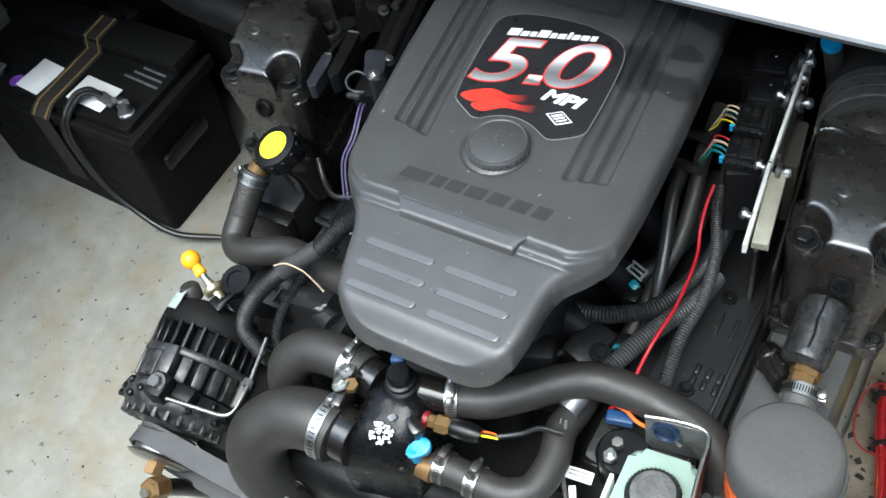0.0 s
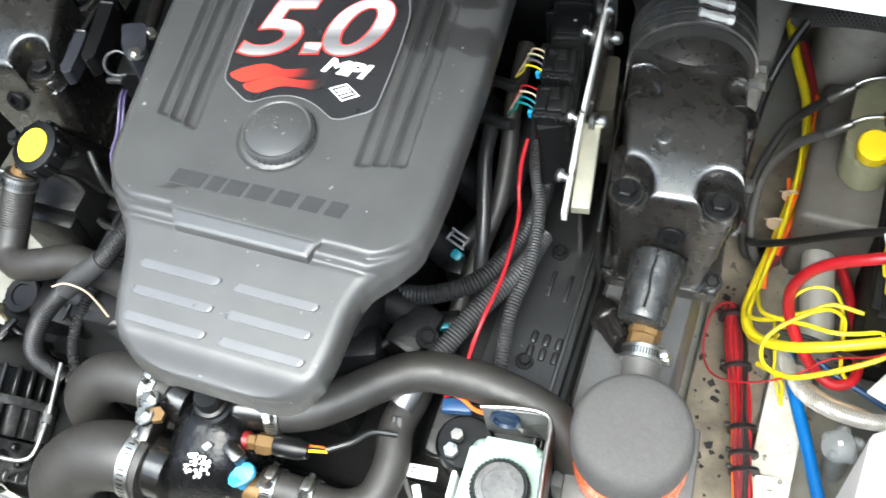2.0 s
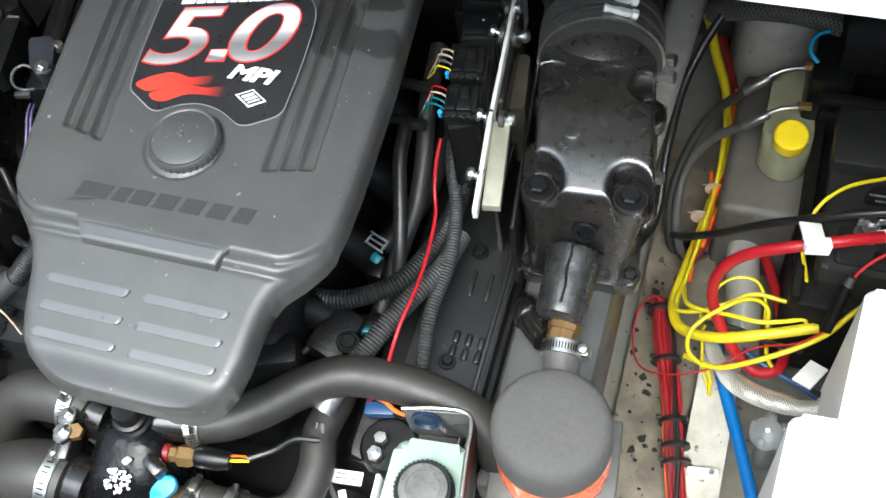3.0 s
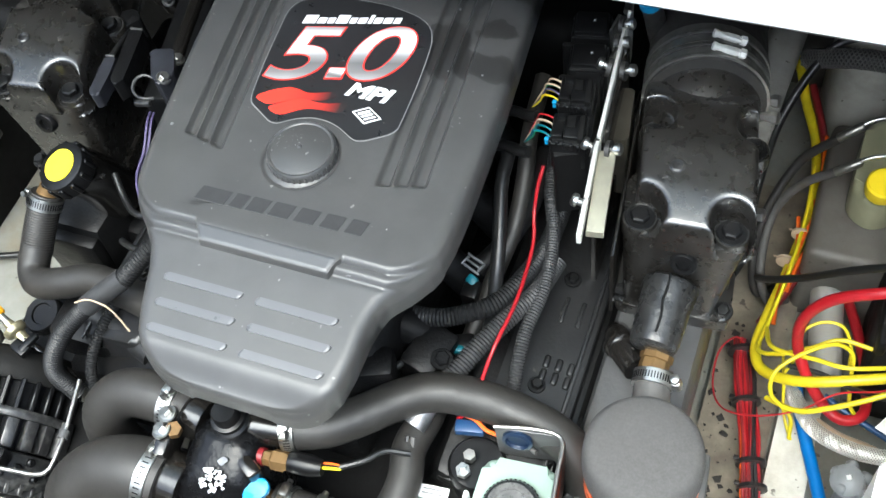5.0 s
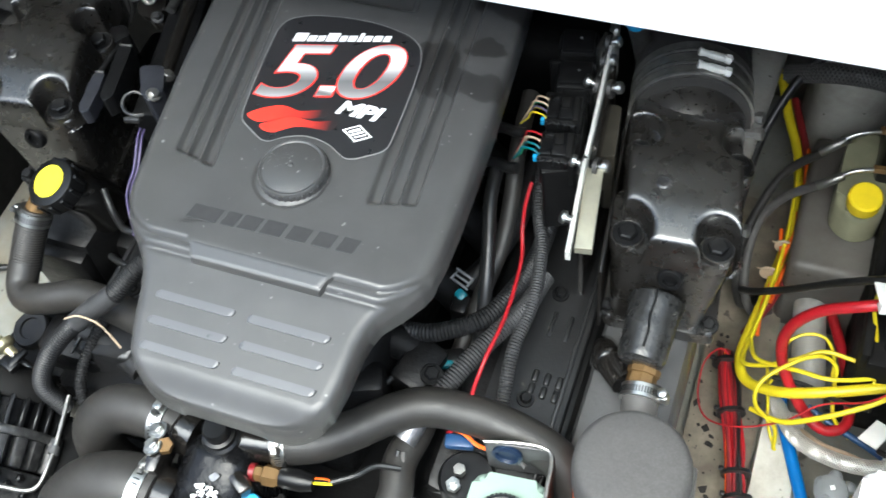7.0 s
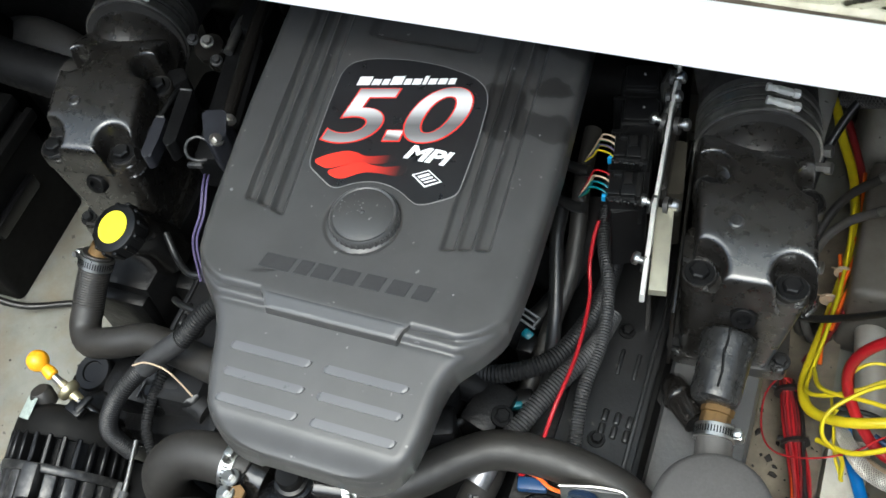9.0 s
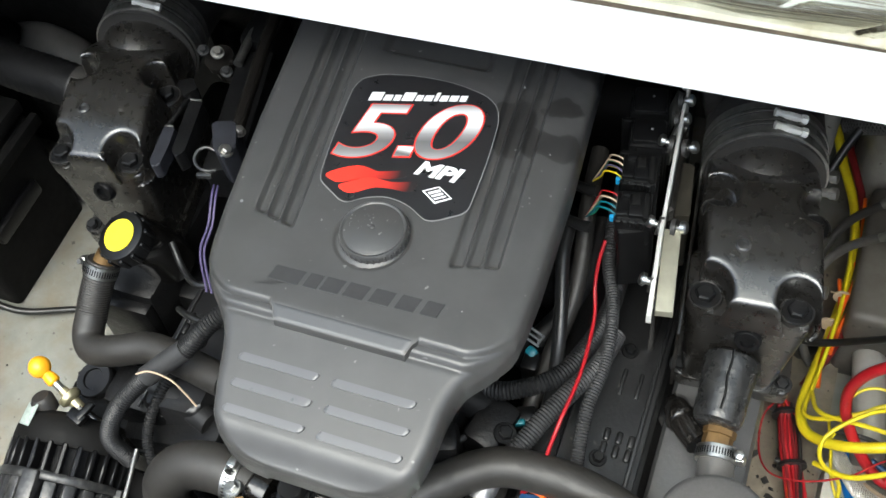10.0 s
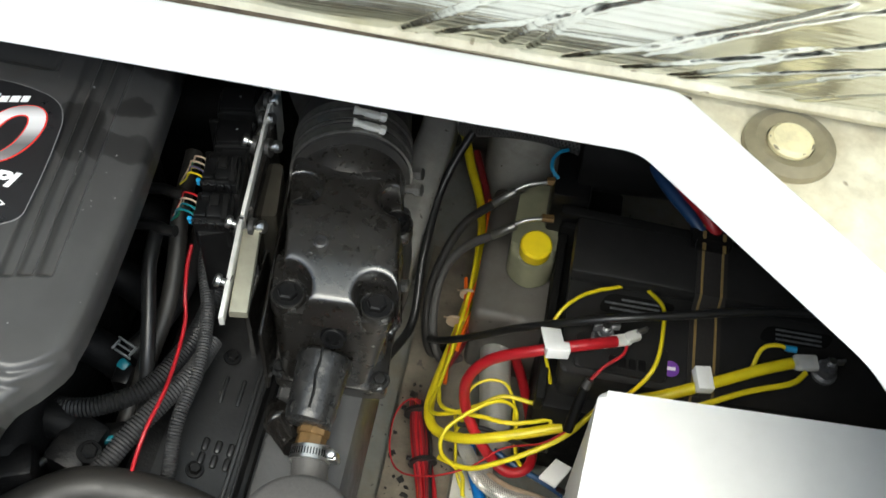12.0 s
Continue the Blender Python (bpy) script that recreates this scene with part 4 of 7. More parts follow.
def riser(cx, cy, yaw, skew, taper, group):
    place = riser_place(cx, cy, yaw, skew)
    flat = lambda pts: [place(u, v, 0)[:2] for u, v in pts]
    ob = thing("exhaust_riser", (cx, 0.03, 0.33), "gloss black cast exhaust riser bolted on its manifold", "exhaust riser", group)
    part("raised_body", riser_body(place), RISER, ob, sharp=70)
    part("flange", prism(rounded(flat([(-0.040, 0.010), (0.046, 0.010), (0.058, 0.14), (-0.036, 0.14)]), 0.010), 0.33, 0.4565, 0.004, 2, 0.01), RISER, ob)
    face = prism(rounded(flat([(-0.0520, -0.0148), (0.0520, -0.0148), (0.052, 0.05), (-0.050, 0.05)]), 0.0142), 0.340, 0.4555, 0.004, 3)
    for vert in face.verts:
        k = (0.4555 - vert.co.z) / 0.1155
        if vert.co.y < cy + 0.02:
            vert.co.y -= 0.005 * k
        vert.co.x -= (taper[1] if vert.co.x > cx else -taper[0]) * k
    part("front_face", face, RISER, ob)
    part("casting_seam", tube([place(0.004, -0.0150, 0.450), place(0.002, -0.0175, 0.41), place(0.0, -0.0195, 0.360)], 0.0011, 6), RISER, ob)
    part("foot_flange", prism(rounded(flat([(-0.056, -0.020), (0.048, -0.020), (0.060, 0.12), (-0.050, 0.12)]), 0.010), 0.326, 0.342, 0.004, 3), RISER, ob)
    for u in (-0.0505, 0.0420):
        part("foot_bolt", bolt(place(u, -0.008, 0.341), (0, -0.2, 1), 0.0062, 0.008), CAST, ob, "black painted hexagon bolt")
    for u, v in ((-0.0375, 0.0), (0.0375, 0.0), (-0.0300, 0.087), (0.0525, 0.086)):
        part("boss", lathe([(0.0150, -0.012), (0.0150, 0.0035), (0.0140, 0.0050), (0.0105, 0.0050), (0.0100, 0.0042), (0, 0.0042)], place(u, v, 0.4545), n=28), RISER, ob)
        part("bolt", bolt(place(u, v, 0.4585), (0, 0, 1), 0.0085, 0.008), CAST, ob, "black painted hexagon bolt")
    part("mark", lathe([(0.0065, -0.001), (0.0065, 0.0015), (0.005, 0.0026), (0.0038, 0.0006), (0, 0.0006)], place(-0.0105, 0.0335, 0.4923), n=20), WORN, ob, "worn raised casting ring")
    for k in range(5):
        x, y, z = place(-0.0255 + 0.0024 * k, 0.0230 - 0.0022 * (k % 3), 0.4908)
        part("casting_mark", box((x, y, z), (0.0016, 0.0030, 0.0012), 0.0004, turn=(0, 0, 30 * k), seg=1), WORN, ob)
    part("plug", lathe([(0.0115, -0.003), (0.0115, 0.005), (0.010, 0.0070), (0.006, 0.0070), (0.006, 0.003), (0, 0.003)], place(0.002, -0.0150, 0.428), (0, -0.95, 0.32), 24), CAST, ob)
    line = lambda y: cx + 0.008 - 0.9 * skew * (y - cy)
    along = (-0.9 * skew, 1, -0.1)
    part("neck", tube([(line(0.120), 0.120, 0.432), (line(0.145), 0.145, 0.448), (line(0.19), 0.19, 0.452)], 0.0470, 40, end_r=0.0530), RISER, ob)
    hose = thing("exhaust_hose", (line(0.26), 0.26, 0.4), "thick black ribbed exhaust hose with two clamps", "exhaust hose", group)
    part("hose", tube([(line(y), y, z) for y, z in ((0.145, 0.456), (0.21, 0.45), (0.29, 0.42), (0.37, 0.35), (0.44, 0.24))], 0.0535, 36), RUBBER, hose)
    part("inner_band", lathe([(0.0542, -0.004), (0.0552, -0.004), (0.0552, 0.004), (0.0542, 0.004)], (line(0.183), 0.183, 0.4532), along, 40), BAND, hose, "dark steel band")
    for y, z in ((0.154, 0.4552), (0.169, 0.4544)):
        clamp(hose, (line(y), y, z), along, 0.0542, 0.0085, (0.30, 0, 1), BAND, big=True)
    for y, z in ((0.1485, 0.4556), (0.1615, 0.4548), (0.1760, 0.4540)):
        part("band_edge", lathe([(0.0545, -0.0007), (0.0558, -0.0007), (0.0558, 0.0007), (0.0545, 0.0007)], (line(y), y, z), along, 48), STEEL_DULL, hose, "bright worn band edge")
    return ob


r_right = riser(0.3345, 0.013, 0.067, 0.19, (0.004, 0.018), "exhaust risers")
riser(-0.3060, 0.000, 0.120, 0.24, (0.030, 0.006), "exhaust risers")
for x, y, z in ((0.376, 0.168, 0.450), (0.3785, 0.151, 0.448), (0.3865, 0.048, 0.446)):
    part("side_fitting", lathe([(0.0045, -0.012), (0.0045, 0), (0.0062, 0.0), (0.0062, 0.006), (0.0045, 0.007), (0, 0.007)], (x, y, z), (1, -0.1, 0.25), 6), STEEL_DULL, r_right, "small bright hexagon plug")
for cx, side in ((0.334, 1), (-0.305, -1)):
    mani = thing("exhaust_manifold", (cx, 0.0, 0.1), "grey-black painted cast exhaust manifold beside the engine", "exhaust manifold", "exhaust manifolds")
    front, paint = (-0.20, MANIFOLD) if side > 0 else (-0.085, CAST)
    part("manifold_body", box((cx - side * 0.008, (0.24 + front) / 2, 0.26), (0.088, 0.24 - front, 0.13), 0.012, 0.94), paint, mani)
    part("end_cap", box((cx - side * 0.008, front + 0.005, 0.265), (0.078, 0.018, 0.10), 0.006), paint, mani)
    for k in range(4):
        part("port", box((cx - side * 0.06, -0.12 + 0.1 * k, 0.255), (0.06, 0.05, 0.06), 0.012), CAST, mani)
    if side > 0:
        part("water_elbow", tube([(0.292, -0.030, 0.318), (0.296, -0.044, 0.338), (0.306, -0.060, 0.346), (0.320, -0.074, 0.350)], 0.0125, 18), PAINT, mani, "black rubber elbow")
        part("elbow_collar", lathe([(0.0135, -0.004), (0.0150, -0.002), (0.0150, 0.003), (0.0135, 0.005)], (0.300, -0.052, 0.343), (0.5, -0.75, 0.3), 22), PAINT, mani)
for cx, side in ((0.235, 1), (-0.175, -1)):
    vc = thing("valve_cover", (cx, 0.02, 0.29), "dull black pressed steel valve cover", "valve cover", "valve covers")
    tilt = pose(cx, 0.02, 0.318, 0, side * 10, 0)
    part("cover_pan", moved(prism(rounded([(-0.037, -0.21), (0.037, -0.21), (0.037, 0.22), (-0.037, 0.22)], 0.012), -0.03, 0.012, 0.006, 3, 0.04), tilt), VALVE, vc)
    part("cover_flange", moved(prism(rounded([(-0.046, -0.22), (0.046, -0.22), (0.046, 0.23), (-0.046, 0.23)], 0.012), -0.034, -0.024, 0.002), tilt), VALVE, vc)
    part("edge_bead", moved(box((side * 0.0365, 0.0, 0.006), (0.003, 0.41, 0.003), 0.0012), tilt), VALVE, vc)
    part("edge_bead", moved(box((side * 0.030, 0.0, 0.013), (0.004, 0.40, 0.004), 0.0015), tilt), VALVE, vc)
    for k in range(3):
        for dy in (-0.007, 0.007):
            part("pressed_rib", moved(box((side * (0.002 + 0.0115 * k), -0.108 + dy, 0.0120), (0.0060, 0.0130, 0.0058), 0.0024, seg=3), tilt), VALVE, vc)
        if k < 2:
            part("pressed_rib", moved(box((side * (0.002 + 0.016 * k), -0.045, 0.0120), (0.0040, 0.028, 0.0034), 0.0016), tilt), VALVE, vc)
    for y in (-0.126, -0.012, 0.15):
        part("cover_bolt", moved(bolt((0, y, 0.012), (0, 0, 1), 0.0055, 0.007), tilt), CAST, vc)

# ---- hose from the starboard riser, with brass joint and clamp ----
rh = thing("riser_hose", (0.333, -0.08, 0.34), "short black and grey water hose with brass joint below the riser", "water hose")
part("rubber_elbow", lathe([(0.0170, -0.034), (0.0200, -0.032), (0.0215, -0.026), (0.0225, 0.004), (0.0235, 0.014), (0.0250, 0.022), (0.0245, 0.027), (0.021, 0.030), (0, 0.031)], (0.331, -0.033, 0.386), (0.02, 1, 0.16), 32), DUSTY, rh, "dusty creased black rubber end")
part("rubber_seam", tube([(0.3305, -0.009, 0.4150), (0.3310, -0.020, 0.4122), (0.3300, -0.033, 0.4090), (0.3318, -0.046, 0.4062), (0.3312, -0.061, 0.4030)], 0.0012, 6), BLOCK, rh, "dark mould seam")
part("brass_joint", lathe([(0.0135, -0.012), (0.0130, 0.0), (0.0145, 0.001), (0.0145, 0.007), (0, 0.007)], (0.335, -0.070, 0.366), (0.02, 1, 0.2), 8), BRASS, rh, "brown tarnished brass joint")
part("grey_hose", tube([(0.336, -0.076, 0.363), (0.340, -0.105, 0.352), (0.344, -0.14, 0.335), (0.348, -0.19, 0.30)], 0.016, 22), RUBBER_GREY, rh, "grey rubber hose")
clamp(rh, (0.3370, -0.085, 0.360), (0.06, -1, -0.12), 0.0166, 0.012, (1, 0, 0.2))

# ---- oil filter on its bracket ----
FX, FY = 0.349, -0.170
of = thing("oil_filter", (FX, FY, 0.315), "orange spin-on oil filter with grey gripping end", "oil filter")
part("canister", lathe([(0.040, 0.0), (0.047, 0.004), (0.0475, 0.012), (0.0475, 0.075), (0.046, 0.08), (0, 0.08)], (FX, FY, 0.322), n=48), FILTER_ORANGE, of, "glossy orange canister")
part("grip_end", lathe([(0.0482, 0.058), (0.0485, 0.062), (0.0485, 0.078), (0.0472, 0.090), (0.0445, 0.0965), (0.040, 0.0995), (0.02, 0.1005), (0, 0.1005)], (FX, FY, 0.322), n=48), GRIP, of, "rough dark grey grip")
fb = thing("filter_bracket", (FX, FY, 0.30), "grey painted aluminium oil filter bracket", "filter bracket")
part("plate", box((FX + 0.002, FY - 0.012, 0.311), (0.108, 0.115, 0.018), 0.003, turn=(0, 0, 6)), BRACKET, fb)
part("rail", box((0.318, -0.265, 0.335), (0.16, 0.012, 0.022), 0.003, turn=(0, 0, 6)), PLASTIC, fb)
for x, y in ((0.314, -0.222), (0.362, -0.226)):
    part("bolt", bolt((x, y, 0.320), (0, 0, 1), 0.0062, 0.006), STEEL_DULL, fb, "worn pale hexagon bolt")
part("stay", box((0.33, -0.12, 0.18), (0.09, 0.02, 0.27), 0.004), MANIFOLD, fb)

# ---- thermostat housing ----
th = thing("thermostat_housing", (0.005, -0.26, 0.28), "gloss black cast thermostat housing with hose outlets", "thermostat housing")
dome = pillow(rounded([(-0.036, -0.322), (0.046, -0.304), (0.050, -0.262), (0.034, -0.222), (-0.030, -0.232)], 0.018, 8), 0.27, 0.392,
              lambda x, y, s: 0.40 * max(0.0, -0.258 - y) + 0.030 * s ** 5 + 0.006 * s * s)
part("body", dome, PAINT_DULL, th, sharp=60)
part("top_boss", lathe([(0.017, 0), (0.017, 0.006), (0.0145, 0.008), (0.0145, 0.013), (0.0115, 0.014), (0.0115, 0.024), (0.010, 0.026), (0, 0.026)], (0.008, -0.240, 0.386), n=28), PLASTIC, th, "black sensor boss")
part("blue_seal", box((-0.006, -0.222, 0.395), (0.014, 0.010, 0.012), 0.003, turn=(0, 0, 20)), BLUE, th, "blue plastic clip")
part("outlet", lathe([(0.0205, 0), (0.0205, 0.03), (0.023, 0.032), (0.023, 0.038), (0, 0.038)], (-0.022, -0.240, 0.366), (-1, 0.12, 0.05), 28), PAINT, th)
part("outlet", lathe([(0.027, 0), (0.027, 0.026), (0.030, 0.028), (0.030, 0.036), (0, 0.036)], (-0.018, -0.296, 0.350), (-1, 0.05, 0), 28), PAINT, th)
part("outlet", lathe([(0.0165, 0), (0.0165, 0.04), (0, 0.04)], (0.022, -0.232, 0.374), (1, 0.15, 0.0), 24), PAINT, th)
part("outlet", lathe([(0.0135, 0), (0.0135, 0.03), (0, 0.03)], (0.030, -0.284, 0.335), (1, -0.05, 0), 24), BRASS, th, "brass hose spigot")
part("rib", box((0.034, -0.268, 0.376), (0.03, 0.014, 0.02), 0.004, turn=(0, 0, -30)), PAINT, th)
part("flange", box((-0.045, -0.262, 0.372), (0.014, 0.05, 0.03), 0.004, turn=(0, 0, 5)), PAINT, th)
for k, (x, y, z) in enumerate(((-0.047, -0.252, 0.392), (-0.046, -0.266, 0.390))):
    part("clamp_screw", bolt((x, y, z), (-0.3, 0.1, 1), 0.006, 0.007), STEEL, th, "bright steel screw")
part("hex_nut", lathe([(0.007, 0), (0.007, 0.008), (0, 0.008)], (-0.038, -0.262, 0.384), (0.2, 0, 1), 6), BRASS, th, "brass nut")
part("drain_tap", join(moved(prism(rounded([(-0.005, -0.013), (0.005, -0.013), (0.0085, 0.002), (0.006, 0.012), (-0.006, 0.012), (-0.0085, 0.002)], 0.005), -0.003, 0.003, 0.002, 2, 0.0, True), pose(0.048, -0.284, 0.368, 12, 8, -38)), lathe([(0.005, 0), (0.005, 0.02), (0, 0.02)], (0.044, -0.288, 0.35), n=10)), CYAN, th, "light blue drain tap")
tilt_m = Matrix.Translation((0.012, -0.290, 0.3800)) @ Matrix.Rotation(0.46, 4, "X")
flake = random.Random(47)
for k in range(70):
    ang, rad = flake.uniform(0, math.tau), math.sqrt(flake.random())
    fx, fy, fr, n_ = 0.0125 * rad * math.cos(ang), 0.0100 * rad * math.sin(ang), flake.uniform(0.0008, 0.0022), flake.randint(5, 7)
    pts = [(fx + fr * flake.uniform(0.5, 1.25) * math.cos(math.tau * q / n_ + ang), fy + fr * flake.uniform(0.4, 1.1) * math.sin(math.tau * q / n_ + ang)) for q in range(n_)]
    part("white_mark", moved(flat(pts, 0.0003 * (k % 4), 0.0005), tilt_m), WHITE_PRINT, th, "scuffed white stencil flake")
part("paint_scuff", flat(rounded([(0.012, -0.276), (0.018, -0.279), (0.022, -0.272), (0.016, -0.270)], 0.002, 3), 0.3884, 0.0003), LEAD, th)
sensor = part("temperature_sender", lathe([(0.0070, 0), (0.0070, 0.008), (0.0095, 0.010), (0.0095, 0.020), (0.0075, 0.024), (0, 0.026)], (0.042, -0.256, 0.372), (1, 0.10, 0.0), 6), BRASS, th, "orange-brown brass sender")
part("sender_ring", lathe([(0.0080, 0), (0.0080, 0.005), (0, 0.005)], (0.0385, -0.2563, 0.372), (1, 0.10, 0.0), 16), WIRE_DARK, sensor, "dark red sealing ring")
part("sender_plug", lathe([(0.0085, 0), (0.0095, 0.004), (0.0095, 0.020), (0.007, 0.030), (0, 0.030)], (0.066, -0.2525, 0.372), (1, 0.10, 0.0), 16), PLASTIC, sensor, "black sender connector")
for k, c in enumerate((WIRE_YELLOW, WIRE_BLACK, WIRE_ORANGE)):
    part("sender_wire", tube([(0.094, -0.250 + 0.002 * k, 0.373), (0.104, -0.248 + 0.002 * k, 0.374), (0.112, -0.246 + 0.001 * k, 0.374)], 0.0014, 6, 0.004), c, sensor)
part("sender_lead", tube([(0.110, -0.245, 0.374), (0.128, -0.232, 0.372), (0.140, -0.218, 0.368), (0.160, -0.212, 0.362)], 0.0026, 8), WIRE_BLACK, sensor)

# ---- coolant hoses round the thermostat ----
def hose(name, points, r, label, clamps=(), mat=None, category="coolant hose", end_r=None, n=24):
    ob = thing(name, points[len(points) // 2], label, category)
    part("hose", tube(points, r, n, end_r=end_r), mat or RUBBER, ob)
    for c, a, s in clamps:
        clamp(ob, c, a, r + 0.0006, 0.012, s)
    return ob


hose("coolant_hose", [(-0.040, -0.238, 0.368), (-0.075, -0.233, 0.370), (-0.112, -0.237, 0.362), (-0.133, -0.252, 0.34), (-0.136, -0.262, 0.29), (-0.12, -0.26, 0.22)], 0.0225,
     "thick black rubber coolant hose bent beside the alternator", [((-0.056, -0.236, 0.3695), (-1, 0.06, 0), (0.2, 0.2, 1))])
hose("coolant_hose", [(-0.040, -0.297, 0.350), (-0.07, -0.297, 0.352), (-0.105, -0.306, 0.342), (-0.130, -0.325, 0.318), (-0.136, -0.338, 0.27), (-0.12, -0.34, 0.2)], 0.031,
     "thick black rubber coolant hose bent towards the water pump", [((-0.050, -0.297, 0.3505), (-1, 0.02, 0), (-0.1, 0.6, 1))], n=30)
hose("coolant_hose", [(0.052, -0.228, 0.374), (0.085, -0.215, 0.374), (0.112, -0.194, 0.374), (0.138, -0.171, 0.374), (0.165, -0.156, 0.374), (0.204, -0.150, 0.370), (0.246, -0.152, 0.364), (0.282, -0.160, 0.354),
                      (0.300, -0.172, 0.33), (0.302, -0.178, 0.26)], 0.0178, "long black rubber hose bowed across the engine front",
     [((0.055, -0.227, 0.3745), (1, 0.4, 0), (0, -0.2, 1))])
hose("coolant_hose", [(0.055, -0.279, 0.335), (0.098, -0.279, 0.335), (0.130, -0.278, 0.335), (0.152, -0.262, 0.335), (0.157, -0.23, 0.338), (0.151, -0.20, 0.34), (0.154, -0.165, 0.335), (0.150, -0.12, 0.32)], 0.0155,
     "black rubber bypass hose with two clamps", [((0.066, -0.279, 0.335), (1, 0, 0), (0, 0.3, 1)), ((0.100, -0.279, 0.335), (1, 0, 0), (0, 0.3, 1))])

# ---- port side: filler, hose and dipstick ----
fl = thing("coolant_filler", (-0.25, -0.06, 0.30), "black filler neck with cap and yellow sticker", "filler neck")
AX = (-0.2, -0.25, 0.95)
part("neck", tube([(-0.262, -0.020, 0.32), (-0.255, -0.035, 0.37), (-0.249, -0.052, 0.41), (-0.2515, -0.060, 0.425)], 0.027, 28, end_r=0.024), PAINT, fl)
capp = part("cap", lathe([(0.0265, -0.016), (0.0265, 0.0), (0.025, 0.003), (0.019, 0.0045), (0, 0.0045)], (-0.2525, -0.063, 0.430), AX, 32), PLASTIC, fl, "black ribbed cap")
for k in range(12):
    a = math.tau * k / 12
    m = axis_pose((-0.2525, -0.063, 0.430), AX)
    part("lug", moved(box((0.0266 * math.cos(a), 0.0266 * math.sin(a), -0.007), (0.004, 0.005, 0.016), 0.001, turn=(0, 0, math.degrees(a)), seg=1), m), PLASTIC, capp)
part("sticker", lathe([(0.0170, 0.0046), (0.0170, 0.0054), (0, 0.0054)], (-0.2525, -0.063, 0.430), AX, 36), LABEL_YELLOW, capp, "round yellow sticker")
hb = thing("filler_hose", (-0.30, -0.11, 0.34), "ribbed black rubber hose elbow with clamp under the filler", "water hose")
part("brass_stub", lathe([(0.0115, -0.012), (0.0115, 0.012), (0, 0.012)], (-0.291, -0.072, 0.380), (0.3, 0.55, 0.5), 20), BRASS, hb, "rusty brown stub")
part("upper_hose", tube([(-0.2915, -0.070, 0.3815), (-0.299, -0.098, 0.352), (-0.300, -0.118, 0.335)], 0.0160, 24, ribs=0.003, amp=0.0006), RUBBER, hb)
part("elbow", tube([(-0.300, -0.112, 0.340), (-0.298, -0.132, 0.328), (-0.282, -0.145, 0.328), (-0.250, -0.142, 0.338), (-0.215, -0.133, 0.346), (-0.17, -0.139, 0.352), (-0.115, -0.150, 0.360)], 0.0162, 26), RUBBER, hb)
clamp(hb, (-0.2938, -0.0765, 0.3745), (-0.15, -0.6, -0.6), 0.0168, 0.013, (-1, 0.2, 0))
cl = thing("head_fitting", (-0.29, -0.17, 0.2), "black cast bracket with round plug beside the hose", "bracket")
part("casting", prism(rounded([(-0.338, -0.165), (-0.30, -0.105), (-0.24, -0.12), (-0.17, -0.15), (-0.17, -0.21), (-0.26, -0.215), (-0.315, -0.19)], 0.02), 0.12, 0.262, 0.014, 4), CAST, cl)
part("round_plug", lathe([(0.0215, 0), (0.0215, 0.009), (0.0195, 0.0115), (0.012, 0.0115), (0.011, 0.0095), (0, 0.0095)], (-0.301, -0.155, 0.262), (-0.1, -0.2, 1), 28), PLASTIC, cl)
part("web", box((-0.22, -0.165, 0.29), (0.08, 0.05, 0.05), 0.012), CAST, cl)
hose("breather_hose", [(-0.215, -0.158, 0.318), (-0.175, -0.165, 0.318), (-0.13, -0.18, 0.318)], 0.0135, "short ribbed black rubber hose", mat=LOOM).children[0]
ds = thing("dipstick", (-0.30, -0.19, 0.3), "oil dipstick with orange-yellow ball handle", "dipstick")
d0, d1 = Vector((-0.327, -0.1805, 0.330)), Vector((-0.272, -0.2025, 0.305))
part("ball_handle", ball(d0, 0.0115, 20), ORANGE_BALL, ds)
part("stem", lathe([(0.0048, 0), (0.006, 0.004), (0.0068, 0.008), (0.0068, 0.013), (0.005, 0.015), (0, 0.015)], d0 + (d1 - d0) * 0.13, d1 - d0, 16), ORANGE_BALL, ds)
part("rod", lathe([(0.0042, 0), (0.0042, 0.022), (0, 0.022)], d0 + (d1 - d0) * 0.33, d1 - d0, 14), STEEL_DULL, ds, "dull steel rod")
part("collar", lathe([(0.0050, -0.004), (0.0055, 0.002), (0.0105, 0.003), (0.0118, 0.004), (0.0118, 0.009), (0.0105, 0.011), (0.0062, 0.013), (0.0055, 0.024), (0, 0.024)], d0 + (d1 - d0) * 0.58, d1 - d0, 24), PALE_BRASS, ds, "pale plated collar")
part("tube", tube([d0 + (d1 - d0) * 0.9, d1, (-0.23, -0.21, 0.27), (-0.20, -0.20, 0.2)], 0.005, 10), PAINT, ds)

# ---- alternator ----
al = thing("alternator", (-0.265, -0.27, 0.2), "black finned marine alternator with slotted rear housing", "alternator")
A0, A1 = Vector((-0.290, -0.207, 0.266)), Vector((-0.272, -0.347, 0.236))
dirn = (A1 - A0).normalized()
part("rear_cover", lathe([(0.0, -0.006), (0.046, -0.005), (0.056, 0.000), (0.0600, 0.008), (0.0615, 0.014), (0.0620, 0.026), (0.060, 0.029), (0, 0.029)], A0, dirn, 48), MATT, al)
part("rotor_drum", lathe([(0.0, 0.026), (0.049, 0.027), (0.049, 0.112), (0.0, 0.112)], A0, dirn, 40), BLOCK, al)
part("slot_ring", lathe([(0.052, 0.056), (0.0625, 0.056), (0.0640, 0.058), (0.0640, 0.063), (0.0625, 0.065), (0.052, 0.065)], A0, dirn, 48), WORN, al)
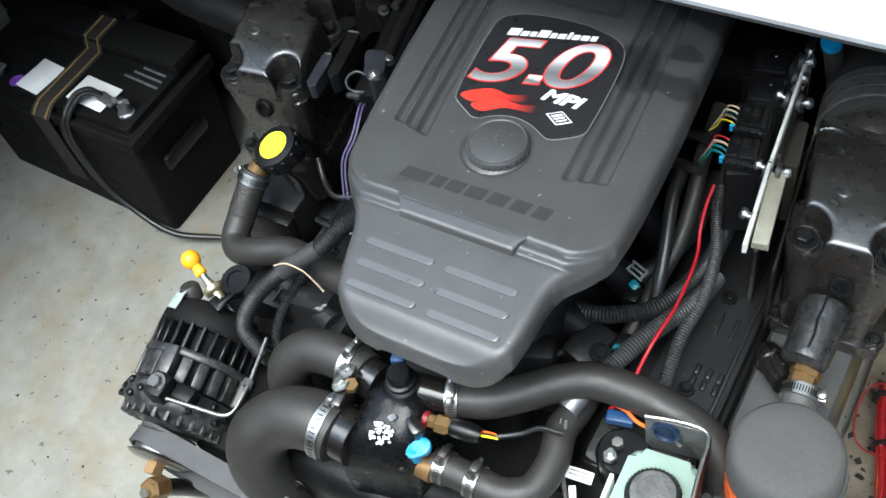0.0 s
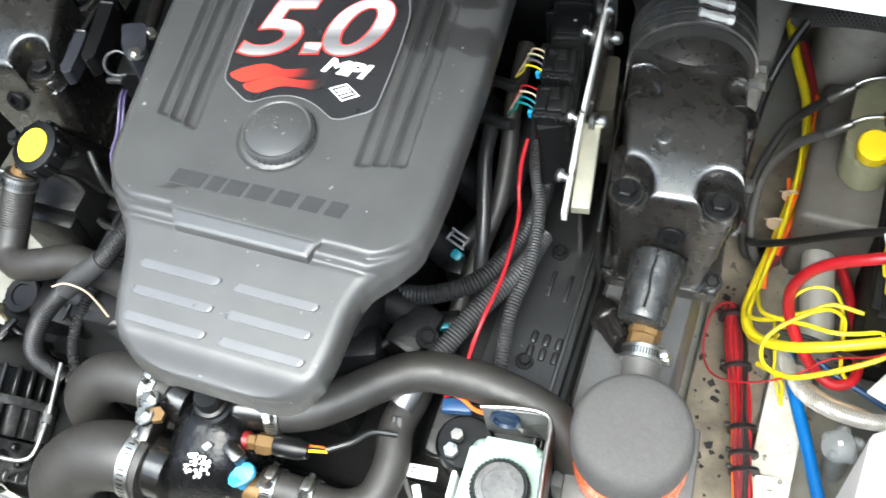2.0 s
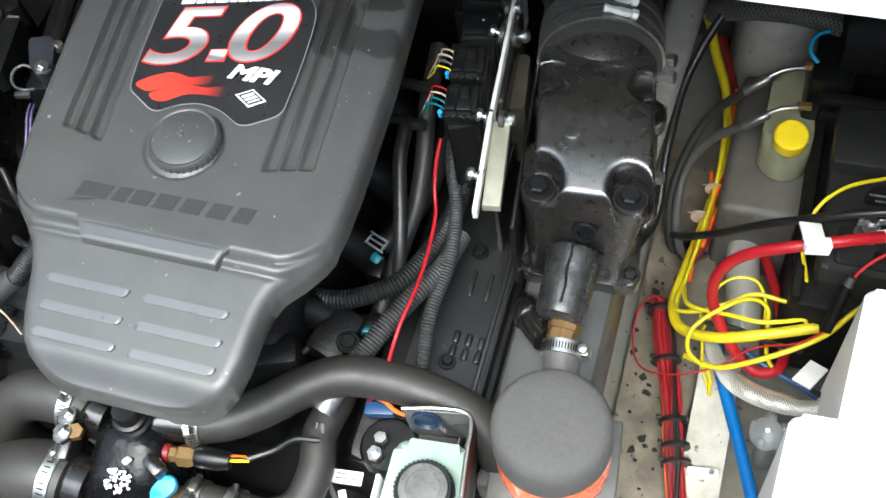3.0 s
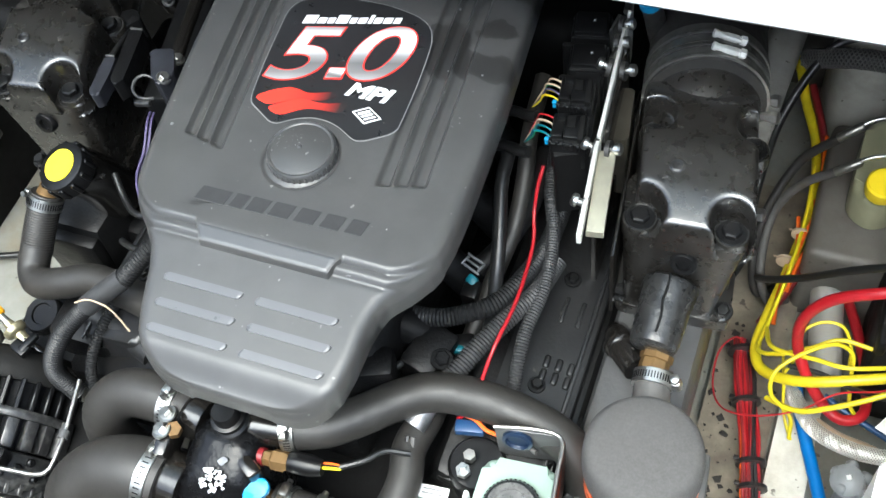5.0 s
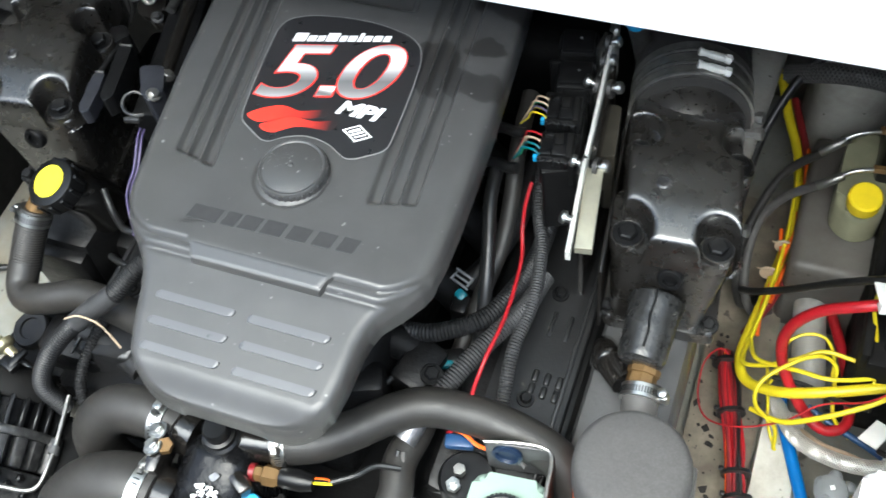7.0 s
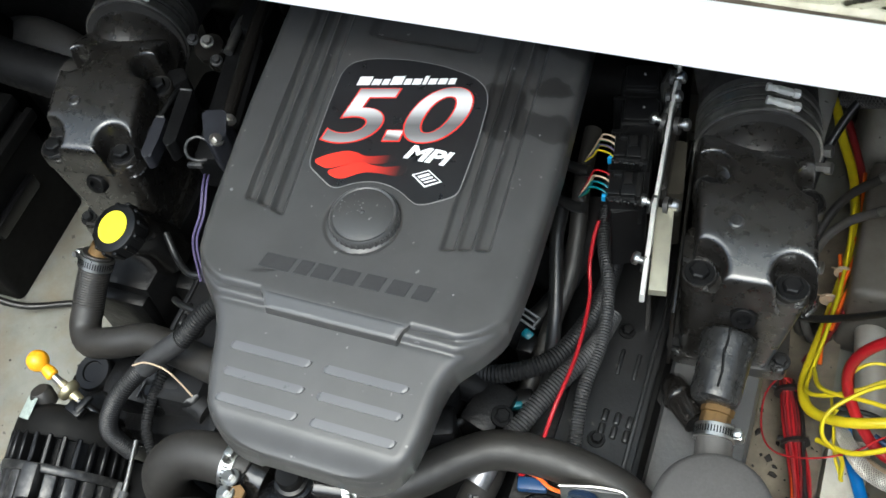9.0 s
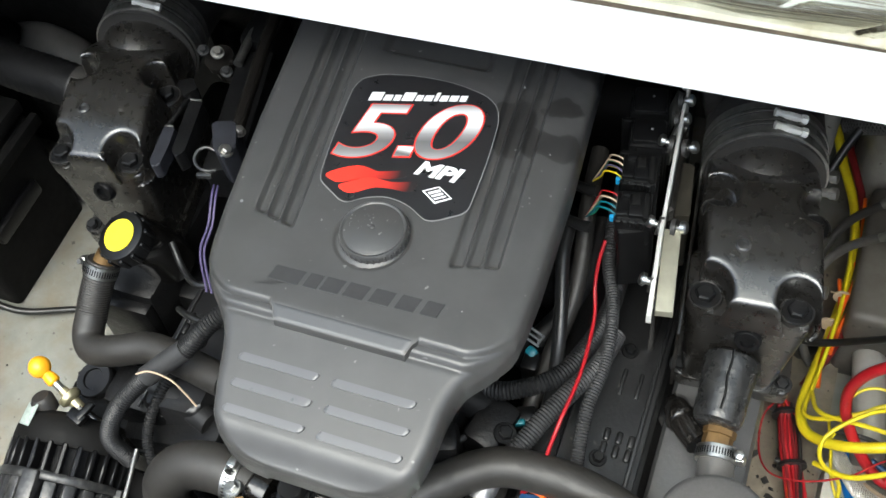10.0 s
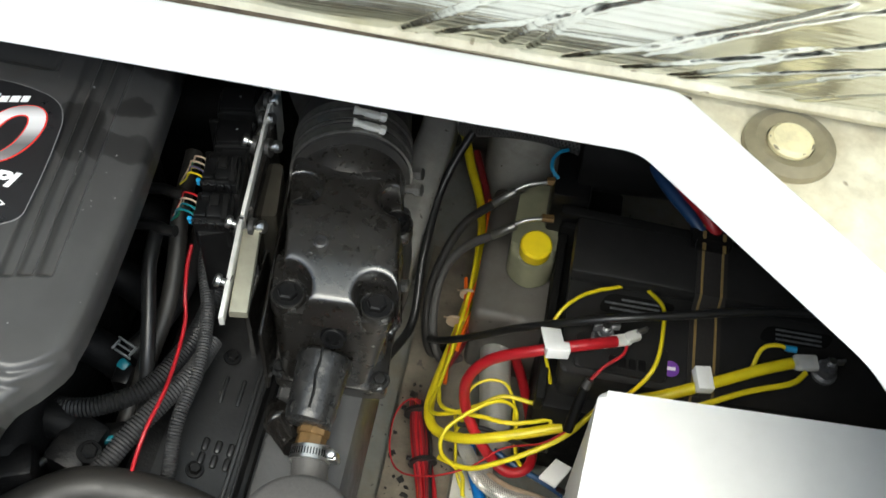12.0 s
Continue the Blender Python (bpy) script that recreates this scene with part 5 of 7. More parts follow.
part("drive_end", lathe([(0.050, 0.096), (0.064, 0.098), (0.066, 0.102), (0.066, 0.118), (0.058, 0.130), (0.030, 0.140), (0, 0.140)], A0, dirn, 40), WORN, al)
um = axis_pose(A0, dirn)
for k in range(26):
    a = math.tau * k / 26
    part("fin", moved(box((0.0565 * math.cos(a), 0.0565 * math.sin(a), 0.042), (0.012, 0.0050, 0.032), 0.0012, turn=(0, 0, math.degrees(a)), seg=1), um), PLASTIC, al)
for k in range(20):
    a = math.tau * k / 20
    big = 0.004 if k % 5 == 0 else 0.0
    part("stator_rib", moved(box(((0.0565 + big) * math.cos(a), (0.0565 + big) * math.sin(a), 0.080 - big), (0.014 + big, 0.0125 + big, 0.030 + 2 * big), 0.0022, turn=(0, 0, math.degrees(a)), seg=2), um), WORN, al)
for k in range(26):
    a = math.tau * k / 26
    part("front_fin", moved(box((0.050 * math.cos(a), 0.050 * math.sin(a), 0.131), (0.022, 0.005, 0.012), 0.001, turn=(0, 0, math.degrees(a)), seg=1), um), WORN, al)
knobs = random.Random(12)
for k in range(34):
    a, h = math.tau * k / 34 + knobs.uniform(-0.05, 0.05), 0.104 + 0.0075 * (k % 3)
    part("cast_knob", moved(lathe([(0.0042, -0.002), (0.0042, 0.003), (0.0025, 0.0045), (0, 0.0045)], (0.0655 * math.cos(a), 0.0655 * math.sin(a), h), (math.cos(a), math.sin(a), 0), 8), um), PLASTIC, al)
part("terminal_knob", lathe([(0.012, 0), (0.012, 0.014), (0.009, 0.018), (0, 0.018)], (-0.311, -0.211, 0.303), (-0.3, 0.3, 1), 18), RUBBER, al)
part("terminal_lug", join(box((-0.262, -0.216, 0.326), (0.020, 0.012, 0.008), 0.002, turn=(0, 0, -18)), box((-0.256, -0.209, 0.328), (0.008, 0.022, 0.006), 0.002, turn=(0, 0, -18))), PLASTIC, al)
part("label", moved(box((0, 0, 0), (0.021, 0.023, 0.0010), 0.0003), pose(-0.3185, -0.2255, 0.3163, 12, -30, -8)), PALE, al, "pale grey maker's label with plain bars")
part("mounting_ear", join(box((-0.262, -0.325, 0.318), (0.026, 0.03, 0.024), 0.006), box((-0.245, -0.318, 0.305), (0.04, 0.02, 0.02), 0.005)), CAST, al)
part("ear_bolt", bolt((-0.262, -0.325, 0.329), (0, -0.2, 1), 0.0075, 0.008), MANIFOLD, al)
part("tension_rod", tube([(-0.275, -0.336, 0.316), (-0.240, -0.331, 0.316), (-0.205, -0.326, 0.315), (-0.182, -0.3225, 0.315), (-0.173, -0.314, 0.315), (-0.1735, -0.296, 0.316), (-0.178, -0.272, 0.316), (-0.190, -0.226, 0.318)], 0.0024, 10), STEEL_DULL, al, "worn dark steel rod")
part("rod_clip", lathe([(0.005, -0.004), (0.005, 0.004), (0, 0.004)], (-0.1765, -0.280, 0.316), (0.15, -1, 0.0), 12), MANIFOLD, al)
pulley = part("pulley", lathe([(0.030, 0.142), (0.036, 0.146), (0.030, 0.150), (0.030, 0.168), (0.037, 0.172), (0.030, 0.176), (0, 0.176)], A0, dirn, 36), STEEL_DULL, al, "steel belt pulley")
part("pulley_nut", lathe([(0.011, 0.176), (0.011, 0.19), (0, 0.19)], A0, dirn, 6), BRASS, al)


def belt_loop():
    """A flat ribbed belt round two pulleys in a plane across the engine."""
    c0, c1 = A0 + dirn * 0.160, Vector((0.03, -0.362, 0.165))
    r0, r1, w, th = 0.0325, 0.06, 0.024, 0.004
    u = (c1 - c0)
    u.y = 0
    L, base = u.length, math.atan2(u.z, u.x)
    off = math.asin((r1 - r0) / L)
    pts = []
    for k in range(17):
        a = base + math.pi / 2 + off + (math.pi - 2 * off) * k / 16
        pts.append((c0.x + r0 * math.cos(a), c0.z + r0 * math.sin(a), math.cos(a), math.sin(a)))
    for k in range(25):
        a = base - math.pi / 2 - off + (math.pi + 2 * off) * k / 24
        pts.append((c1.x + r1 * math.cos(a), c1.z + r1 * math.sin(a), math.cos(a), math.sin(a)))
    bm = bmesh.new()
    rings = []
    for x, z, nx, nz in pts:
        y = c0.y
        rings.append([bm.verts.new((x + nx * d, y + s * w / 2, z + nz * d)) for s, d in ((-1, 0), (1, 0), (1, th), (-1, th))])
    for i in range(len(rings)):
        a, b = rings[i], rings[(i + 1) % len(rings)]
        for k in range(4):
            bm.faces.new((a[k], a[(k + 1) % 4], b[(k + 1) % 4], b[k]))
    return bm


whole("drive_belt", belt_loop(), BELT, "grey-black rubber drive belt from the alternator", "drive belt")
cp = thing("water_pump_pulley", (0.03, -0.36, 0.165), "dark steel water pump pulley in the belt", "pulley")
part("wheel", lathe([(0.059, -0.014), (0.059, 0.014), (0.05, 0.014), (0.045, 0.008), (0.02, 0.008), (0, 0.012)], (0.03, -0.362, 0.165), (0, -1, 0), 40), CAST, cp)
part("hub", lathe([(0.02, 0), (0.02, 0.02), (0, 0.02)], (0.03, -0.375, 0.165), (0, -1, 0), 24), STEEL_DULL, cp)
part("shaft", lathe([(0.022, 0), (0.022, 0.07), (0, 0.07)], (0.03, -0.30, 0.165), (0, -1, 0), 24), CAST, cp)
wp = thing("water_pump", (-0.04, -0.3, 0.1), "black cast water pump body between the hoses", "water pump")
part("pump_body", join(box((-0.05, -0.285, 0.20), (0.17, 0.09, 0.16), 0.03, seg=3), lathe([(0.05, 0), (0.05, 0.06), (0.04, 0.07), (0, 0.07)], (0.03, -0.28, 0.165), (0, -1, 0), 28)), CAST, wp)
for x, z in ((-0.10, 0.24), (-0.02, 0.255), (-0.10, 0.15)):
    part("bolt", bolt((x, -0.331, z), (0, -1, 0), 0.007, 0.007), CAST, wp)
part("lower_bracket", box((-0.19, -0.28, 0.14), (0.14, 0.12, 0.20), 0.02), BLOCK, wp)
bf = thing("brass_fitting", (-0.252, -0.40, 0.2), "brown brass pipe fitting below the belt", "pipe fitting")
part("hex", lathe([(0.014, 0), (0.014, 0.022), (0.010, 0.026), (0, 0.026)], (-0.252, -0.395, 0.215), (0, -0.6, 0.8), 6), BRASS, bf)
part("tip", lathe([(0.005, 0), (0.005, 0.006), (0, 0.006)], (-0.252, -0.412, 0.236), (0, -0.6, 0.8), 10), STEEL, bf)
part("pipe", tube([(-0.252, -0.395, 0.215), (-0.24, -0.37, 0.17), (-0.2, -0.33, 0.1), (-0.12, -0.3, 0.08)], 0.010, 14), PAINT, bf)

# ---- wiring looms on the engine ----
def cable(name, points, r, mat, label, category, ribs=0.0, amp=0.0, n=8, group=""):
    """A single cable, loom or wire as one mesh."""
    return whole(name, tube(points, r, n, 0.006, ribs, amp), mat, label, category, group, sharp=50)


cable("corrugated_loom", [(-0.10, -0.10, 0.44), (-0.126, -0.125, 0.425), (-0.146, -0.146, 0.405), (-0.170, -0.162, 0.388), (-0.194, -0.178, 0.368), (-0.215, -0.201, 0.345), (-0.226, -0.222, 0.312), (-0.215, -0.226, 0.27)],
      0.0082, LOOM, "black corrugated wiring loom beside the cover", "wiring loom", 0.0032, 0.0013, 16)
whole("loom_tape", tube([(-0.146, -0.146, 0.405), (-0.165, -0.159, 0.392), (-0.185, -0.173, 0.377)], 0.0105, 14), LOOM_GREY, "dusty cloth tape round the loom", "tape wrap")
cable("corrugated_loom", [(-0.18, -0.13, 0.34), (-0.19, -0.17, 0.33), (-0.19, -0.21, 0.31), (-0.165, -0.24, 0.29), (-0.15, -0.24, 0.25)], 0.0052, LOOM, "thin black corrugated loom behind the alternator", "wiring loom", 0.003, 0.0008, 12)
cable("loose_wire", [(-0.181, -0.182, 0.402), (-0.166, -0.178, 0.408), (-0.140, -0.182, 0.415), (-0.112, -0.195, 0.43), (-0.088, -0.208, 0.445)], 0.0009, WIRE_WHITE, "thin pale loose wire", "wire")
cable("corrugated_loom", [(0.10, -0.085, 0.365), (0.123, -0.091, 0.375), (0.153, -0.086, 0.380), (0.187, -0.063, 0.382), (0.205, -0.024, 0.380), (0.213, 0.02, 0.375), (0.212, 0.08, 0.37)], 0.0078, LOOM,
      "black corrugated loom arched beside the cover", "wiring loom", 0.0032, 0.0013, 16)
cable("corrugated_loom", [(0.150, -0.175, 0.362), (0.164, -0.152, 0.368), (0.175, -0.130, 0.372), (0.188, -0.100, 0.376), (0.205, -0.066, 0.378), (0.218, -0.038, 0.375), (0.225, 0.0, 0.37)], 0.0082, LOOM_GREY,
      "dusty grey corrugated loom on the valve cover", "wiring loom", 0.0032, 0.0013, 16)
whole("loom_tape", tube([(0.146, -0.182, 0.360), (0.160, -0.158, 0.367), (0.172, -0.136, 0.371)], 0.0092, 16), LOOM_GREY, "pale worn tape round the dusty loom", "tape wrap")
cable("corrugated_loom", [(0.224, -0.132, 0.352), (0.220, -0.082, 0.372), (0.224, -0.033, 0.380), (0.216, 0.021, 0.385), (0.200, 0.065, 0.39), (0.192, 0.12, 0.40), (0.19, 0.2, 0.40)], 0.0056, LOOM_GREY,
      "thin dusty corrugated loom along the valve cover", "wiring loom", 0.0028, 0.0010, 14)
cable("corrugated_loom", [(0.155, -0.12, 0.30), (0.165, -0.07, 0.335), (0.172, -0.02, 0.36), (0.178, 0.02, 0.38), (0.176, 0.06, 0.40), (0.17, 0.10, 0.42), (0.165, 0.16, 0.43)], 0.0085, RUBBER, "black loom under the cover edge", "wiring loom", 0, 0, 14)
whole("loom_tape", tube([(0.178, -0.085, 0.32), (0.183, -0.065, 0.36), (0.182, -0.04, 0.392), (0.176, -0.01, 0.412), (0.166, 0.03, 0.43), (0.163, 0.06, 0.437)], 0.0065, 12), WIRE_BLACK, "shiny black tape round a wire bundle", "tape wrap")
cable("red_wire", [(0.198, -0.165, 0.35), (0.200, -0.140, 0.378), (0.205, -0.110, 0.400), (0.209, -0.062, 0.400), (0.206, -0.008, 0.402), (0.199, 0.020, 0.412), (0.198, 0.036, 0.430), (0.200, 0.050, 0.445)], 0.0018, WIRE_RED,
      "red wire along the engine's side", "wire")
cable("dark_hose", [(0.135, -0.03, 0.34), (0.16, 0.0, 0.35), (0.178, 0.05, 0.36), (0.18, 0.12, 0.37)], 0.0105, LOOM, "black hose under the engine cover", "hose", n=14)
inj = thing("injector_plug", (0.15, -0.03, 0.36), "grey injector connector with teal seal", "connector")
clip = part("shroud", join(*[box((0.152 + dx, -0.024 + dy, 0.372), (w, h, 0.004), 0.0008, turn=(0, 0, -22), seg=1) for dx, dy, w, h in ((0, 0.006, 0.019, 0.0018), (0, -0.006, 0.019, 0.0018), (-0.0085, 0.002, 0.0018, 0.011), (0.0085, -0.002, 0.0018, 0.011), (0, 0, 0.016, 0.0012))]), GREY_KNOB, inj, "pale grey wire clip")
part("seal", box((0.154, -0.036, 0.362), (0.011, 0.010, 0.012), 0.003, turn=(15, 10, -25)), TEAL, inj, "teal seal")
part("body", box((0.156, -0.045, 0.35), (0.016, 0.02, 0.03), 0.003), PLASTIC, inj)
inj2 = thing("injector_plug", (0.16, -0.09, 0.34), "small dark connector with teal seal", "connector")
part("body", box((0.165, -0.095, 0.348), (0.022, 0.016, 0.018), 0.003, turn=(0, 0, 20)), PLASTIC, inj2)
part("seal", box((0.163, -0.104, 0.354), (0.012, 0.006, 0.008), 0.002, turn=(0, 0, 20)), TEAL, inj2)
whole("purple_wire", join(tube([(-0.150, -0.02, 0.495), (-0.143, -0.035, 0.50), (-0.139, -0.058, 0.488), (-0.143, -0.078, 0.47), (-0.135, -0.10, 0.44)], 0.0012, 6),
                           tube([(-0.146, -0.02, 0.495), (-0.139, -0.035, 0.50), (-0.135, -0.058, 0.488), (-0.139, -0.078, 0.47), (-0.130, -0.10, 0.44)], 0.0012, 6)),
      WIRE_PURPLE, "pair of purple wires at the cover's edge", "wires")

# ---- engine control unit on its plates ----
ecu = thing("control_unit", (0.225, 0.1, 0.40), "black engine control unit with plugs on an aluminium plate", "control unit")
def slab(name, line, z0, z1, thick, mat, label="", side=1):
    """An upright plate along a line in plan."""
    (xa, ya), (xb, yb) = line
    n = Vector((yb - ya, xa - xb)).normalized() * thick * side
    out = [(xa, ya), (xa + n.x, ya + n.y), (xb + n.x, yb + n.y), (xb, yb)]
    return part(name, prism(out, z0, z1, min(0.0012, thick * 0.3), 2), mat, ecu, label)


part("case", prism(rounded([(0.214, 0.034), (0.243, 0.046), (0.226, 0.150), (0.206, 0.142)], 0.004), 0.40, 0.484, 0.003, 2), PLASTIC, ecu)
for k, y in enumerate((0.058, 0.098)):
    x = 0.222 - 0.13 * (y - 0.06)
    plug = part("plug", join(box((x, y, 0.478), (0.030, 0.034, 0.034), 0.002, turn=(0, 0, 10)), box((x + 0.004, y, 0.497), (0.016, 0.024, 0.006), 0.0015, turn=(0, 0, 10)),
                             box((x - 0.008, y + 0.010, 0.496), (0.010, 0.006, 0.006), 0.001, turn=(0, 0, 10)), box((x - 0.008, y - 0.010, 0.496), (0.010, 0.006, 0.006), 0.001, turn=(0, 0, 10)),
                             *[box((x - 0.012 + 0.006 * q, y - 0.0165, 0.493), (0.003, 0.003, 0.008), 0.0008, seg=1) for q in range(5)]), PLASTIC, ecu)
    part("latch", join(box((x + 0.011, y, 0.498), (0.005, 0.026, 0.006), 0.001, turn=(0, 0, 10)), box((x + 0.001, y + 0.004, 0.5005), (0.008, 0.012, 0.003), 0.001, turn=(0, 0, 10))), MATT, plug)
    wr = random.Random(20 + k)
    for j, c in enumerate((WIRE_WHITE, WIRE_GREEN, WIRE_WHITE, WIRE_YELLOW, WIRE_PURPLE, WIRE_YELLOW) if k else (WIRE_RED, WIRE_WHITE, WIRE_WHITE, WIRE_GREEN, TEAL, WIRE_GREEN, TEAL)):
        yy, zz = y + 0.0105 - 0.0030 * j, 0.488 - 0.005 * (j % 2)
        bow = wr.uniform(0.011, 0.014)
        part("plug_wire", tube([(x - 0.014, yy, zz), (x - 0.021, yy + 0.003, zz + 0.0015), (x - 0.018 - bow, yy + 0.0065, zz - 0.003), (x - 0.022 - bow, yy + 0.0080, zz - 0.014), (x - 0.044, y + 0.006, 0.455)], 0.00085, 6, 0.003), c, plug)
    part("wire_end", box((x - 0.0155, y - 0.0125, 0.488), (0.005, 0.004, 0.004), 0.0008, turn=(0, 0, 10)), CYAN, plug, "pale blue wire seal")
    part("loom_end", tube([(x - 0.036, y - 0.006, 0.458), (x - 0.046, y - 0.004, 0.454), (x - 0.060, y + 0.004, 0.446), (x - 0.085, y + 0.012, 0.43)], 0.0052, 10), WIRE_BLACK, plug)
    part("wire_seal", box((x - 0.0155, y - 0.0145, 0.4945), (0.004, 0.004, 0.003), 0.001), CYAN, plug, "light blue seal plug")
for (x, y) in ((0.214, 0.146), (0.206, 0.184)):
    rel = part("relay", join(box((x, y, 0.452), (0.036, 0.032, 0.07), 0.004, turn=(0, 0, 10)), box((x, y, 0.4885), (0.030, 0.026, 0.006), 0.002, turn=(0, 0, 10)),
                             box((x - 0.002, y - 0.018, 0.45), (0.040, 0.006, 0.06), 0.002, turn=(0, 0, 10))), PLASTIC, ecu, "black relay")
    part("relay_mark", box((x + 0.002, y + 0.002, 0.4917), (0.002, 0.002, 0.0006), 0, seg=1), PRINT, rel)
    slab("relay_clip", ((x + 0.019, y - 0.010), (x + 0.0215, y + 0.010)), 0.46, 0.497, 0.003, STEEL, "bright steel clip")
slab("edge_plate", ((0.2478, 0.052), (0.2365, 0.176)), 0.42, 0.501, 0.0034, ALU, "bright aluminium plate edge")
slab("edge_plate", ((0.2365, 0.180), (0.2335, 0.215)), 0.42, 0.495, 0.0030, ALU, "bright aluminium plate edge")
slab("lower_plate", ((0.2590, -0.046), (0.2475, 0.048)), 0.489, 0.501, 0.0040, ALU, "bright aluminium plate edge")
slab("folded_plate", ((0.2638, -0.036), (0.2518, 0.044)), 0.486, 0.494, 0.0145, ALU_WARM, "pale folded metal plate")
slab("black_plate", ((0.2520, 0.052), (0.2415, 0.165)), 0.41, 0.494, 0.005, PAINT)
part("heat_sink", prism(rounded([(0.248, 0.080), (0.267, 0.084), (0.258, 0.142), (0.240, 0.138)], 0.003), 0.38, 0.462, 0.002), OLIVE, ecu, "dull olive metal housing half")
slab("back_plate", ((0.2825, -0.030), (0.262, 0.155)), 0.36, 0.455, 0.003, PAINT)
for x, y, s in ((0.2425, 0.046, -1), (0.2650, 0.047, 1), (0.2310, 0.134, -1), (0.2545, 0.133, 1), (0.2395, 0.185, 1), (0.2410, 0.163, 1), (0.2505, -0.011, -1)):
    part("screw", lathe([(0.0032, -0.006), (0.0032, 0), (0.0056, 0.001), (0.0056, 0.0045), (0.004, 0.006), (0, 0.006)], (x, y, 0.4955), (s, 0, 0.35), 14), STEEL, ecu)
    part("rubber_washer", lathe([(0.0085, -0.004), (0.0085, 0.0), (0, 0.0)], (x - 0.003 * s, y, 0.493), (s, 0, 0.2), 16), RUBBER, ecu)
part("mount_rod", tube([(0.2345, 0.20, 0.494), (0.231, 0.235, 0.496), (0.228, 0.26, 0.496)], 0.004, 10), STEEL, ecu)
part("bracket", box((0.255, 0.10, 0.36), (0.006, 0.17, 0.10), 0.002), PAINT, ecu)
ph = thing("blue_capped_hose", (0.26, 0.23, 0.4), "dark hose with a blue band beside the riser", "hose")
part("hose", tube([(0.268, 0.235, 0.40), (0.262, 0.215, 0.45), (0.258, 0.205, 0.49), (0.255, 0.20, 0.510)], 0.0095, 16), RUBBER, ph)
part("band", lathe([(0.0100, 0), (0.0100, 0.008), (0, 0.008)], (0.255, 0.200, 0.509), (-0.1, -0.2, 1), 18), CYAN, ph, "blue band")

# ---- brackets and fuel rail on the port side ----
fr = thing("fuel_rail", (-0.17, 0.1, 0.44), "black fuel rail with brackets beside the cover", "fuel rail")
part("rail", tube([(-0.163, 0.052, 0.488), (-0.174, 0.11, 0.49), (-0.189, 0.19, 0.49), (-0.205, 0.29, 0.48)], 0.0068, 14), PAINT, fr)
block = part("rail_bracket", prism(rounded([(-0.187, 0.048), (-0.164, 0.055), (-0.150, 0.026), (-0.158, 0.010), (-0.170, 0.018)], 0.004), 0.455, 0.496, 0.003, 3), BRACKET_BLUE, fr, "bluish grey bracket block")
for x, y, z in ((-0.1610, 0.049, 0.488), (-0.1580, 0.020, 0.494)):
    part("bracket_bolt", bolt((x, y, z), (0.5, 0.1, 0.8), 0.0048, 0.006), STEEL_DULL, block)
part("wire_ring", tube([(-0.174, 0.023, 0.486), (-0.183, 0.023, 0.488), (-0.189, 0.016, 0.488), (-0.188, 0.007, 0.486), (-0.181, 0.001, 0.484), (-0.171, 0.000, 0.484), (-0.165, 0.004, 0.482)], 0.0016, 8), WORN, fr, "worn steel wire clip")
part("clip_foot", box((-0.174, -0.003, 0.480), (0.016, 0.006, 0.006), 0.002, turn=(0, 0, 12)), WORN, fr)
arm = part("arm", prism(rounded([(-0.2290, 0.074), (-0.2150, 0.077), (-0.203, 0.014), (-0.209, 0.006), (-0.216, 0.012)], 0.003), 0.462, 0.486, 0.003, 3), CAST, fr, "dark painted steel arm")
part("arm_tip", box((-0.2220, 0.0755, 0.4862), (0.013, 0.0022, 0.0024), 0.0008, turn=(0, 0, 8)), STEEL_DULL, arm, "worn bright edge")
part("lever", prism(rounded([(-0.250, 0.048), (-0.238, 0.050), (-0.233, 0.024), (-0.231, 0.002), (-0.237, -0.002), (-0.243, 0.004)], 0.003), 0.452, 0.470, 0.0025, 3), BRACKET_BLUE, fr, "dark painted steel lever")
part("lever_tip", box((-0.2445, 0.0490, 0.4702), (0.010, 0.0020, 0.0022), 0.0008, turn=(0, 0, 8)), STEEL_DULL, fr, "worn bright edge")
part("pivot", lathe([(0.007, -0.01), (0.007, 0.006), (0.005, 0.008), (0, 0.008)], (-0.249, 0.036, 0.456), (-1, 0, 0.5), 16), CAST, fr)
part("thin_rod", tube([(-0.252, 0.100, 0.455), (-0.254, 0.085, 0.456), (-0.259, 0.055, 0.452)], 0.003, 8), CAST, fr)
part("bolt", bolt((-0.236, 0.145, 0.478), (0.4, -0.3, 1), 0.0048, 0.008), STEEL_DULL, fr)
for x, y, z in ((-0.254, 0.146, 0.476), (-0.213, 0.122, 0.480)):
    part("bolt", bolt((x, y, z), (0.4, -0.3, 1), 0.0042, 0.007), WORN, fr, "dark worn bolt")
part("regulator", lathe([(0.012, 0), (0.012, 0.02), (0.016, 0.022), (0.016, 0.03), (0, 0.03)], (-0.245, 0.16, 0.43), (0, -0.2, 1), 20), PAINT, fr)
part("boss_plate", prism(rounded([(-0.290, 0.108), (-0.262, 0.124), (-0.250, 0.112), (-0.262, 0.098)], 0.004), 0.43, 0.456, 0.003, 2), CAST, fr)
part("coil", box((-0.215, 0.205, 0.44), (0.04, 0.05, 0.05), 0.006), PLASTIC, fr)
part("stay", box((-0.196, 0.10, 0.43), (0.040, 0.16, 0.05), 0.006, turn=(0, 0, 12)), BLOCK, fr)
sh = thing("shift_bracket", (-0.24, 0.22, 0.42), "black cable bracket behind the port riser", "bracket")
part("plate", box((-0.235, 0.26, 0.43), (0.06, 0.006, 0.09), 0.002), PAINT, sh)
